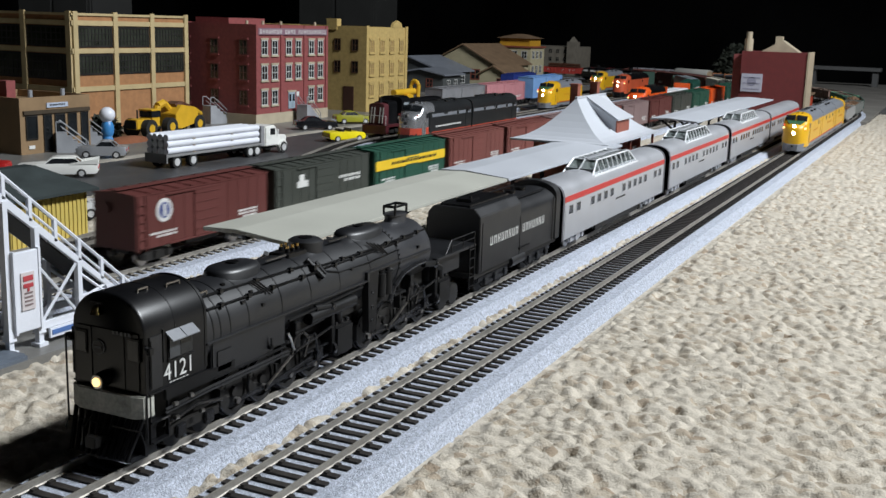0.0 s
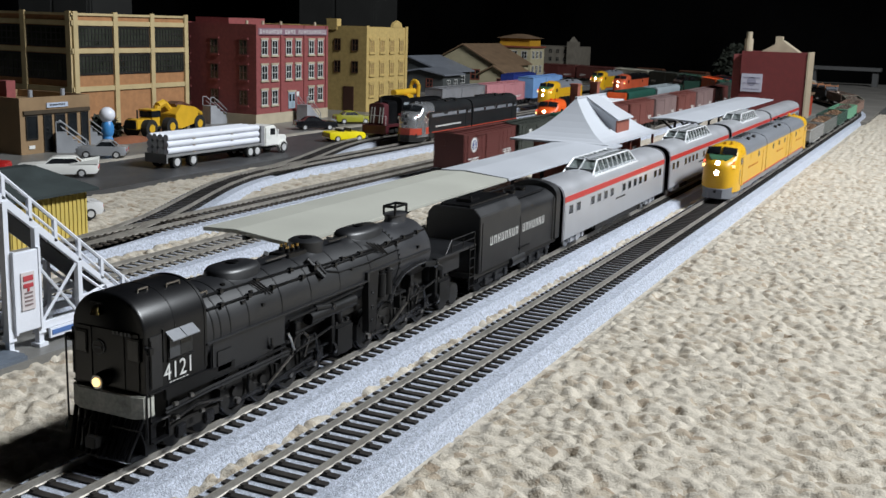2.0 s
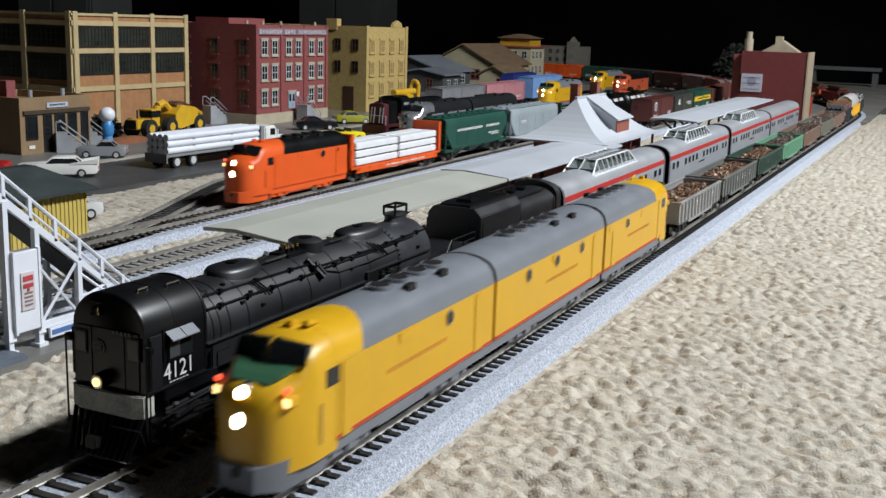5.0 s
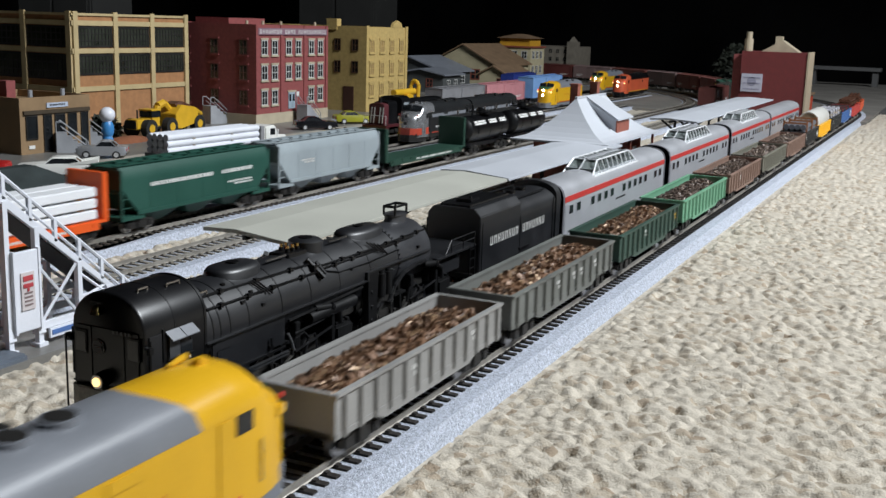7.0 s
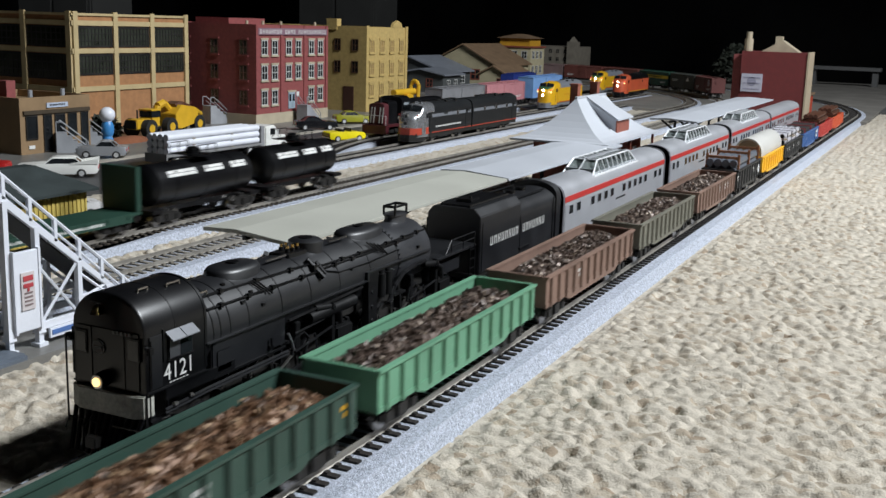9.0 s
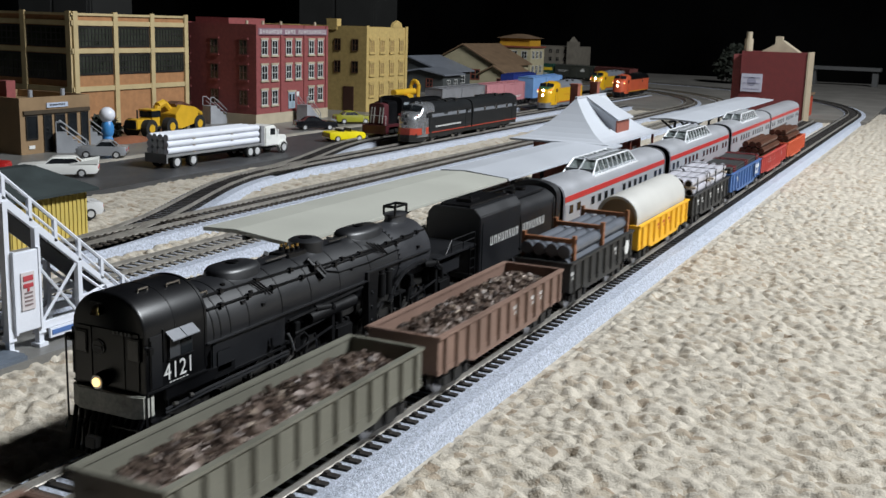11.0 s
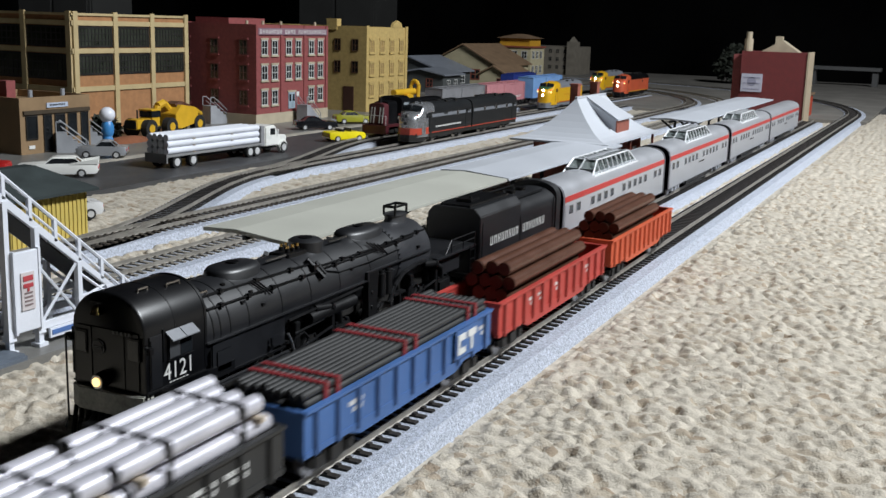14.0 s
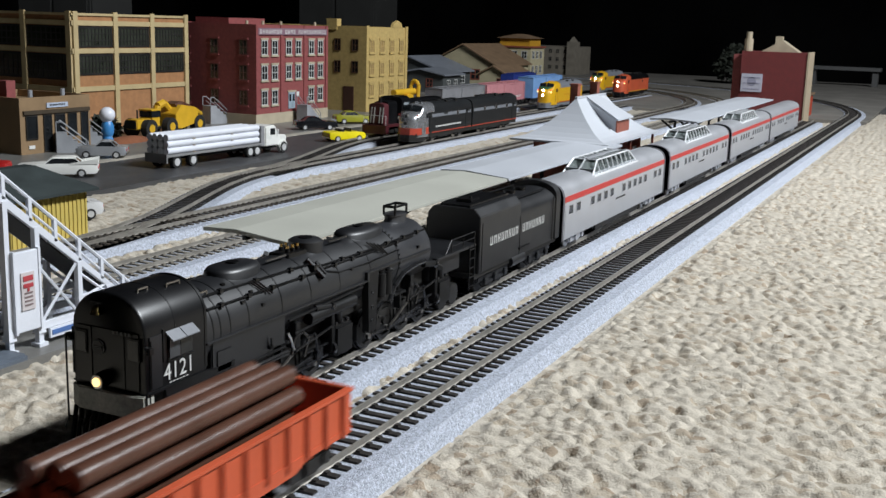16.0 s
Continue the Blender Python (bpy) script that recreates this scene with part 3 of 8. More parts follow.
@slim
def hopper(half, m, paint_mat, label, letters, top=0.0475):
    """A three-bay covered hopper with sloped ends and roof hatches."""
    t = thing("covered_hopper_car", m, label, "freight car", "cars of the second freight train")
    w = 0.0178
    prof = [(-w, 0.0135), (-w, 0.036), (-w * 0.96, 0.041), (-w * 0.80, 0.0445), (w * 0.80, 0.0445), (w * 0.96, 0.041), (w, 0.036), (w, 0.0135)]
    ends = [half * 0.86, half * 0.985]
    low = [(y, max(z, 0.030)) for y, z in prof]
    part("body", Geo().loft([[(x, y, z) for y, z in pr_] for x, pr_ in ((-half * 0.985, low), (-half * 0.80, prof), (half * 0.80, prof), (half * 0.985, low))]), paint_mat, t, smooth=True)
    part("end_sill", Geo().box(-half, -half + 0.022, -w, w, 0.0095, 0.012).box(half - 0.022, half, -w, w, 0.0095, 0.012).box(-half, half, -0.004, 0.004, 0.0085, 0.013), paint_mat, t)
    for sx in (-1, 1):
        for sg in (-1, 1):
            part("end_post", Geo().box(*sorted((sx * (half - 0.0015), sx * half)), *sorted((sg * w, sg * (w - 0.0016))), 0.012, 0.043), paint_mat, t)
            part("ladder", Geo().pipe([(sx * (half - 0.001), sg * w, 0.018 + 0 * sg), (sx * (half - 0.009), sg * w, 0.018)], 0.0004, 4).pipe([(sx * (half - 0.001), sg * w, 0.024), (sx * (half - 0.009), sg * w, 0.024)], 0.0004, 4)
                 .pipe([(sx * (half - 0.001), sg * w, 0.030), (sx * (half - 0.007), sg * w, 0.030)], 0.0004, 4).pipe([(sx * (half - 0.001), sg * w, 0.036), (sx * (half - 0.005), sg * w, 0.036)], 0.0004, 4), paint_mat, t)
        part("end_ladder", Geo().pipe([(sx * half, -w, 0.043), (sx * half, w, 0.043)], 0.0004, 4).pipe([(sx * half, -w, 0.028), (sx * half, w, 0.028)], 0.0004, 4), paint_mat, t)
    for i in range(3):
        c = (i - 1) * half * 0.5
        part("outlet_bay", Geo().loft([[(c - a, -b, z), (c + a, -b, z), (c + a, b, z), (c - a, b, z)] for a, b, z in ((half * 0.24, w * 0.98, 0.0136), (half * 0.07, w * 0.5, 0.0045))]), paint_mat, t)
    for sg in (-1, 1):
        for i in range(9):
            x = -half * 0.74 + half * 1.48 * i / 8
            part("hatch", Geo().box(x - 0.006, x + 0.006, *sorted((sg * 0.0030, sg * 0.0085)), 0.0445, 0.0458), paint_mat, t, bevel=0.0003)
        part("running_board", Geo().box(-half, half, *sorted((sg * 0.0098, sg * 0.0128)), 0.0452, 0.0458), paint_mat, t)
        y = sg * (w + 0.0001)
        part("side_sill", Geo().box(-half * 0.82, half * 0.82, *sorted((y - sg * 0.0004, y + sg * 0.0008)), 0.0125, 0.0150), paint_mat, t)
        for kind in letters:
            bars(t, *kind[:4], y, kind[4])
        for i in range(5):
            x = -half * 0.66 + half * 1.32 * i / 4
            part("side_seam", Geo().box(x - 0.0002, x + 0.0002, *sorted((y - sg * 0.0002, y + sg * 0.0001)), 0.015, 0.036), paint_mat, t)
    couplers(t, half)
    for k in (-1, 1):
        bogie(t, k * (half - 0.02))
    return t


@slim
def bulkhead_flat(half, m, paint_mat, label, high=0.0440):
    t = thing("bulkhead_flat_car", m, label, "freight car", "cars of the second freight train")
    w = 0.0178
    part("deck", Geo().box(-half, half, -w, w, 0.0120, 0.0140), paint_mat, t, bevel=0.0002)
    part("side_sill", Geo().box(-half * 0.9, half * 0.9, -w - 0.0006, -w + 0.001, 0.0082, 0.0135).box(-half * 0.9, half * 0.9, w - 0.001, w + 0.0006, 0.0082, 0.0135), paint_mat, t)
    for sx in (-1, 1):
        b = part("bulkhead", Geo().box(*sorted((sx * half, sx * (half - 0.0045))), -w, w, 0.0140, high), paint_mat, t, bevel=0.0003)
        for i in range(5):
            y = -w + 0.002 + (2 * w - 0.004) * i / 4
            part("bulkhead_rib", Geo().box(*sorted((sx * half, sx * (half + 0.0009))), y - 0.0008, y + 0.0008, 0.0142, high - 0.001), paint_mat, b)
    for sg in (-1, 1):
        for i in range(9):
            x = -half * 0.85 + half * 1.7 * i / 8
            part("stake_pocket", Geo().box(x - 0.0009, x + 0.0009, *sorted((sg * (w + 0.0004), sg * (w + 0.0013))), 0.0105, 0.0132), paint_mat, t)
        bars(t, -half * 0.6, half * 0.3, 0.0092, 0.0118, sg * (w + 0.0006), 1)
    couplers(t, half)
    for k in (-1, 1):
        bogie(t, k * (half - 0.022))
    return t


def tank_car(half, m, label):
    t = thing("tank_car", m, label, "freight car", "cars of the second freight train")
    g = Geo()
    rings = []
    for x, r in ((-half + 0.004, 0.006), (-half + 0.0055, 0.0115), (-half + 0.009, 0.0146), (half - 0.009, 0.0146), (half - 0.0055, 0.0115), (half - 0.004, 0.006)):
        rings.append([(x, r * math.cos(2 * math.pi * i / 20), 0.0275 + r * math.sin(2 * math.pi * i / 20)) for i in range(20)])
    part("tank", g.loft(rings), BLACK, t, smooth=True)
    part("dome", Geo().cyl((0, 0, 0.043), (0, 0, 0.0485), 0.0055, 16).cyl((0, 0, 0.0485), (0, 0, 0.050), 0.0035, 12), BLACK, t)
    part("platform", Geo().box(-0.010, 0.010, -0.013, 0.013, 0.0445, 0.0452), BLACK, t)
    rail = Geo()
    for sg in (-1, 1):
        for x in (-0.010, 0, 0.010):
            rail.cyl((x, sg * 0.013, 0.045), (x, sg * 0.013, 0.0525), 0.0004, 5)
        rail.cyl((-0.010, sg * 0.013, 0.0525), (0.010, sg * 0.013, 0.0525), 0.0004, 5)
    part("railing", rail, BLACK, t)
    part("frame", Geo().box(-half, half, -0.006, 0.006, 0.008, 0.0115).box(-half, -half + 0.012, -0.0146, 0.0146, 0.0095, 0.012).box(half - 0.012, half, -0.0146, 0.0146, 0.0095, 0.012), BLACK, t)
    for x in (-half * 0.55, 0, half * 0.55):
        part("tank_band", Geo().loft([[(x + d, 0.0149 * math.cos(2 * math.pi * i / 20), 0.0275 + 0.0149 * math.sin(2 * math.pi * i / 20)) for i in range(20)] for d in (-0.0008, 0.0008)]), BLACK, t)
    for sg in (-1, 1):
        for x0, x1 in ((-half * 0.75, -half * 0.45), (-half * 0.3, half * 0.05), (half * 0.2, half * 0.7)):
            a0 = radians(22)
            g = Geo()
            for k in range(2):
                a = a0 + k * 0.18
                g.raw([(x, sg * 0.0148 * math.cos(a + d), 0.0275 + 0.0148 * math.sin(a + d)) for x in (x0, x1) for d in (0, 0.15)] +
                      [(x, sg * 0.0145 * math.cos(a + d), 0.0275 + 0.0145 * math.sin(a + d)) for x in (x0, x1) for d in (0, 0.15)], [(0, 1, 3, 2), (4, 6, 7, 5), (0, 2, 6, 4), (1, 5, 7, 3), (0, 4, 5, 1), (2, 3, 7, 6)])
            part("lettering", g, INK, t)
    couplers(t, half)
    for k in (-1, 1):
        bogie(t, k * (half - 0.018))
    return t


@slim
def coach(half, m, label, dome=True):
    """A short streamlined passenger car with a red band over its windows and a glazed dome."""
    t = thing("passenger_car", m, label, "passenger car", "coaches of the passenger train")
    w, z0, zs, zt = 0.0178, 0.0080, 0.0355, 0.0455
    part("body", Geo().sweep(f_profile(w, z0, zs, zt), [-half, half]), SILVER, t, smooth=True)
    for x in (-half, half):
        part("end_band", Geo().sweep([(y * 1.012, z + (0.0002 if z > zs else 0)) for y, z in f_profile(w, z0, zs, zt)], sorted((x, x - 0.003 * (1 if x > 0 else -1)))), paint("dark_grey_paint", (0.09, 0.09, 0.10), rough=0.5), t, smooth=True)
    part("diaphragm", Geo().box(-half - 0.0035, -half, -0.011, 0.011, 0.008, 0.038).box(half, half + 0.0035, -0.011, 0.011, 0.008, 0.038), DARK, t)
    for sg in (-1, 1):
        y = sg * w
        part("red_band", Geo().box(-half + 0.003, half - 0.003, *sorted((y - sg * 0.0003, y + sg * 0.0002)), 0.0325, 0.0362), REDLINE, t, "red letterboard stripe")
        for i in range(16):
            x = -half + 0.016 + (2 * half - 0.032) * i / 15
            if i in (2, 8, 13):
                continue
            f = part("window", Geo().box(x - 0.0044, x + 0.0044, *sorted((y - sg * 0.0002, y + sg * 0.0003)), 0.0235, 0.0305), SILVER, t, bevel=0.0001)
            part("pane", Geo().box(x - 0.0036, x + 0.0036, *sorted((y, y + sg * 0.0004)), 0.0243, 0.0297), GLASSDARK, f)
        part("door", Geo().box(half - 0.0105, half - 0.0045, *sorted((y, y + sg * 0.0003)), z0 + 0.001, 0.031), SILVER, t, bevel=0.0001)
        bars(t, -0.012, 0.012, 0.0196, 0.0215, sg * (w + 0.0002), 1, DARK, 9)
        part("skirt", Geo().box(-half * 0.42, half * 0.42, *sorted((sg * 0.0165, sg * 0.0150)), 0.0035, z0), DARK, t)
    part("underframe", Geo().box(-half * 0.4, half * 0.4, -0.013, 0.013, 0.0038, z0), DARK, t)
    couplers(t, half, 0.0075)
    for k in (-1, 1):
        bogie(t, k * (half - 0.036), SILVER, 0.024, 0.0052)
    if dome:
        x0, x1, zb, zd = -0.052, 0.058, 0.0418, 0.0525
        g = Geo()
        a, b = 0.0142, 0.0100
        for i in range(8):
            x = x0 + 0.016 + (x1 - x0 - 0.032) * i / 7
            g.cyl((x, -a, zb), (x, -b, zd - 0.001), 0.00042, 5).cyl((x, a, zb), (x, b, zd - 0.001), 0.00042, 5).cyl((x, -b, zd - 0.001), (x, b, zd - 0.001), 0.0004, 5)
        for sg in (-1, 1):
            g.cyl((x0 + 0.016, sg * b, zd - 0.001), (x1 - 0.016, sg * b, zd - 0.001), 0.0006, 5)
            g.cyl((x0, sg * a, zb), (x1, sg * a, zb), 0.0008, 5)
            for e, sx in ((x0, 1), (x1, -1)):
                g.cyl((e, sg * a * 0.9, zb), (e + sx * 0.016, sg * b, zd - 0.001), 0.0009, 5)
                g.cyl((e, 0, zb + 0.002), (e + sx * 0.016, 0, zd - 0.001), 0.0007, 5)
        d = part("dome", g, paint("bright_silver_mullion", (0.72, 0.73, 0.75), rough=0.4), t, "glazed observation dome with silver mullions")
        gl = part("dome_glass", Geo().loft([[(x0 + 0.001 + i, -a + 0.0004, zb), (x1 - 0.001 - i, -a + 0.0004, zb), (x1 - 0.001 - i, a - 0.0004, zb), (x0 + 0.001 + i, a - 0.0004, zb)] if k == 0 else
                                           [(x0 + 0.016, -b, zd - 0.0012), (x1 - 0.016, -b, zd - 0.0012), (x1 - 0.016, b, zd - 0.0012), (x0 + 0.016, b, zd - 0.0012)] for k, i in ((0, 0), (1, 0))]), glass, d)
        gl.visible_shadow = False
        part("dome_roof", Geo().box(x0 + 0.0165, x1 - 0.0165, -0.0022, 0.0022, zd - 0.0014, zd - 0.0002), SILVER, d, bevel=0.0003)
        part("dome_floor", Geo().box(x0 + 0.004, x1 - 0.004, -0.0118, 0.0118, 0.0440, 0.0462), paint("dome_interior", (0.10, 0.11, 0.11), rough=0.6), d)
        for i in range(6):
            for sg in (-1, 1):
                part("seat", Geo().box(x0 + 0.022 + i * 0.0125, x0 + 0.026 + i * 0.0125, *sorted((sg * 0.002, sg * 0.0085)), 0.0462, 0.0492), paint("dome_interior", (0.10, 0.11, 0.11)), d)
    return t

# ---- the freight train on the front track ----
TRIP0 = [(0, 0.0), (2.0, 0.450), (4.0, 0.900), (5.25, 1.188), (6.5, 1.4765), (7.0, 1.5865), (7.5, 1.6965), (8.0, 1.806), (9.0, 2.0245), (10.25, 2.300), (11.5, 2.5715), (12.5, 2.787), (13.5, 3.0135), (14.5, 3.2200), (15.0, 3.3280), (16.0, 3.540)]


def trip(rows, t):
    for (a, p), (b, q) in zip(rows, rows[1:]):
        if t <= b:
            return p + (q - p) * (t - a) / (b - a)
    return rows[-1][1]


MOVERS = []


def ride(ob, y, mid, half, rows, sign, flip):
    """Remember a car for motions(): its middle at the start, its way, and which way it looks."""
    MOVERS.append((ob, y, mid, half, rows, sign, flip))
    ob.matrix_world = car_pose(y, mid, half, flip)
    return ob


I4 = Matrix.Identity(4)
F = "cars of the freight train"


def front(ob, a, b, flip=True):
    return ride(ob, Y0, (a + b) / 2 + 0.0045, (b - a) / 2 - 0.02, TRIP0, -1, flip)


front(f_unit(0.0785, I4, YELLOW, LOCOGREY, YELLOW, LOCOGREY, "yellow diesel cab unit with grey roof and lit headlights", F), 1.3735, 1.5315)
front(f_unit(0.0750, I4, YELLOW, LOCOGREY, YELLOW, LOCOGREY, "yellow diesel booster unit with grey roof", F, cab=False), 1.5335, 1.6845)
front(f_unit(0.0760, I4, YELLOW, LOCOGREY, YELLOW, LOCOGREY, "yellow diesel cab unit running backwards, lamps dark", F, lit=False), 1.6865, 1.8420, False)

GREYG = paint("pale_grey_car_paint", (0.26, 0.255, 0.245), rough=0.6, var=0.18, scale=35)
GREYD = paint("weathered_grey_car_paint", (0.13, 0.135, 0.125), rough=0.6, var=0.22, scale=35)
DKGREEN = paint("dark_green_car_paint", (0.03, 0.065, 0.05), rough=0.5, var=0.18, scale=35)
LTGREEN = paint("pale_green_car_paint", (0.13, 0.30, 0.19), rough=0.55, var=0.12, scale=35)
BROWN = paint("weathered_brown_car_paint", (0.20, 0.125, 0.095), rough=0.6, var=0.2, scale=35)
OLIVE = paint("olive_grey_car_paint", (0.15, 0.145, 0.115), rough=0.6, var=0.2, scale=35)
CHAR = paint("charcoal_car_paint", (0.022, 0.022, 0.022), rough=0.55, var=0.2, scale=35)
CARYEL = paint("yellow_car_paint", (0.80, 0.42, 0.015), rough=0.5, var=0.1, scale=35)
BLUE = paint("blue_car_paint", (0.05, 0.12, 0.30), rough=0.5, var=0.12, scale=35)
RED = paint("red_car_paint", (0.42, 0.05, 0.04), rough=0.5, var=0.14, scale=35)
ORED = paint("orange_red_car_paint", (0.52, 0.09, 0.035), rough=0.5, var=0.14, scale=35)
LOG = paint("stained_log_wood", (0.085, 0.036, 0.022), rough=0.36, var=0.3, scale=50, bump=0.5)
PIPEGREY = paint("grey_pipe_plastic", (0.11, 0.12, 0.14), rough=0.4, var=0.1)
PIPESILVER = paint("silver_pipe", (0.58, 0.57, 0.62), rough=0.35, metal=0.3, var=0.12)
WOODSTRIP = paint("brown_timber_strip", (0.30, 0.12, 0.05), rough=0.65, var=0.25)
WAX = paint("off_white_tube", (0.50, 0.49, 0.46), rough=0.5, var=0.06, scale=30)

PLAN = [(GREYG, 1.857, 1.999, SCRAP, "pale grey open gondola car with ribbed sides", {2: INK, 7: INK}), (GREYD, 2.0055, 2.162, SCRAP, "weathered grey ribbed gondola car", {2: INK, 4: INK, 5: INK, 7: INK}),
        (DKGREEN, 2.170, 2.314, SCRAP, "dark green ribbed gondola car", {0: YELLOW, 7: INK}), (LTGREEN, 2.323, 2.477, SCRAPDARK, "pale green ribbed gondola car", {}),
        (BROWN, 2.487, 2.641, SCRAPDARK, "weathered brown ribbed gondola car", {8: INK}), (OLIVE, 2.651, 2.800, SCRAPDARK, "olive-grey weathered gondola car", {}),
        (BROWN, 2.808, 2.953, SCRAPDARK, "faded brown gondola car with pale rib marks", {2: INK, 3: INK, 5: INK})]
for i, (col, a, b, sc, lab, let) in enumerate(PLAN):
    h = (b - a) / 2 - 0.003
    front(gondola(h, col, DARK, I4, lab, letter=let, ribs=13), a, b)
    front(scrap_load(h, I4, sc, 3 + i), a, b)


def bundle(name, m, spots, half, r, material, label, straps=(), strap_mat=None, frames=(), category="cargo", hollow=False, strap=None):
    """Long round goods laid in rows, with timber frames and straps."""
    t = thing(name, m, label, category, "cargo of the freight train")
    rnd = random.Random(len(spots))
    for y, z in spots:
        d = rnd.uniform(-0.002, 0.002)
        p = part("pipe" if "pipe" in name else "log", Geo().cyl((-half + d, y * SLIM, z), (half + d, y * SLIM, z), r * 0.92, 14), material, t, smooth=True)
        if hollow:
            part("pipe_mouth", Geo().cyl((-half + d - 0.0001, y * SLIM, z), (half + d + 0.0001, y * SLIM, z), r * 0.66, 12), DARK, p)
    ys, zs = [s[0] * SLIM for s in spots], [s[1] for s in spots]
    for x in straps:
        e = r + 0.0003
        part("strap", Geo().box(x - 0.0011, x + 0.0011, min(ys) - e, max(ys) + e, max(zs) + r, max(zs) + e).box(x - 0.0011, x + 0.0011, min(ys) - e - 0.0003, min(ys) - r, min(zs), max(zs) + e)
             .box(x - 0.0011, x + 0.0011, max(ys) + r, max(ys) + e + 0.0003, min(zs), max(zs) + e), strap_mat or BLACK, t)
    for x in frames:
        for sg in (-1, 1):
            part("stake", Geo().box(x - 0.0012, x + 0.0012, sg * 0.0137 - 0.001, sg * 0.0137 + 0.001, 0.012, max(zs) + r + 0.004), WOODSTRIP, t)
        part("crosspiece", Geo().box(x - 0.001, x + 0.001, -0.0147, 0.0147, max(zs) + r, max(zs) + r + 0.0022), WOODSTRIP, t)
    return t


def cargo(ob, a, b):
    return front(ob, a, b)


a, b = 2.960, 3.078
h = (b - a) / 2 - 0.003
g = front(gondola(h, CHAR, DARK, I4, "charcoal gondola car carrying grey pipes", ribs=9, letter={0: INK, 2: INK, 8: INK}), a, b)
for sg in (-1, 1):
    part("emblem", Geo().cyl((-h * 0.72, sg * 0.0153, 0.018), (-h * 0.72, sg * 0.0168, 0.018), 0.0040, 20), INK, g, "round pale emblem")
front(bundle("pipe_bundle", I4, [(-0.0117 + 0.0078 * i, z) for z in (0.0165, 0.0240, 0.0310) for i in range(4)], h - 0.004, 0.0037, PIPEGREY,
             "grey plastic pipes held by brown timber frames", frames=(-h * 0.85, 0.0, h * 0.85)), a, b)

a, b = 3.086, 3.220
h = (b - a) / 2 - 0.003
g = front(gondola(h, CARYEL, DARK, I4, "yellow gondola car carrying one huge off-white tube", ribs=9, top=0.0245, letter={3: ORED, 4: ORED, 5: ORED}), a, b)
tube = thing("tube", I4, "huge off-white cylinder lying in a yellow open car", "cargo", "cargo of the freight train")
ring = lambda x, r: [(x, r * 0.86 * math.cos(2 * math.pi * i / 36), 0.0285 + r * 0.92 * math.sin(2 * math.pi * i / 36)) for i in range(36)]
part("shell", Geo().loft([ring(-h + 0.004, 0.0132), ring(-h + 0.003, 0.0152), ring(-h + 0.0042, 0.0158), ring(h - 0.0042, 0.0158), ring(h - 0.003, 0.0152), ring(h - 0.004, 0.0132)], caps=False), WAX, tube, smooth=True)
for e in (-h + 0.0045, h - 0.006):
    part("end_cap", Geo().loft([ring(e, 0.0134), ring(e + 0.0015, 0.0134)]), paint("tan_board", (0.30, 0.22, 0.14), rough=0.7), tube, "tan disc closing the tube's end")
front(tube, a, b)

a, b = 3.229, 3.364
h = (b - a) / 2 - 0.003
front(gondola(h, CHAR, DARK, I4, "black gondola car carrying silver pipes", ribs=9, top=0.0245, letter={1: INK, 2: INK, 4: INK, 6: INK, 7: INK}), a, b)
front(bundle("pipe_bundle", I4, [], 0, 0.0023, PIPESILVER, "stacked silver pipes strapped on timber in an open car"), a, b)
stackp = MOVERS[-1][0]
for c in (-h * 0.49, h * 0.49):
    for k, z in enumerate((0.0200, 0.0270, 0.0340)):
        for i in range(4):
            y = -0.0106 + 0.0071 * i
            d = random.uniform(-0.0040, 0.0040)
            p = part("pipe", Geo().cyl((c - h * 0.45 + d, y, z), (c + h * 0.45 + d, y, z), 0.0029, 14), PIPESILVER, stackp, smooth=True)
            part("pipe_mouth", Geo().cyl((c - h * 0.45 + d - 0.0001, y, z), (c + h * 0.45 + d + 0.0001, y, z), 0.0022, 12), DARK, p)
    for e in (-h * 0.24, h * 0.24):
        part("strap", Geo().box(c + e - 0.0008, c + e + 0.0008, -0.0141, 0.0141, 0.0369, 0.0372).box(c + e - 0.0008, c + e + 0.0008, -0.0144, -0.0139, 0.018, 0.0371).box(c + e - 0.0008, c + e + 0.0008, 0.0139, 0.0144, 0.018, 0.0371), BLACK, stackp)
rest = thing("timber_bearer", I4, "pale timber bearers under strapped silver pipes", "timber", "cargo of the freight train")
for x in (-h * 0.86, -h * 0.10, h * 0.10, h * 0.86):
    for z in (0.0235, 0.0305):
        part("bearer", Geo().box(x - 0.0012, x + 0.0012, -0.0149, 0.0149, z - 0.0009, z + 0.0006), paint("pale_timber", (0.5, 0.42, 0.32), rough=0.7), rest)
front(rest, a, b)

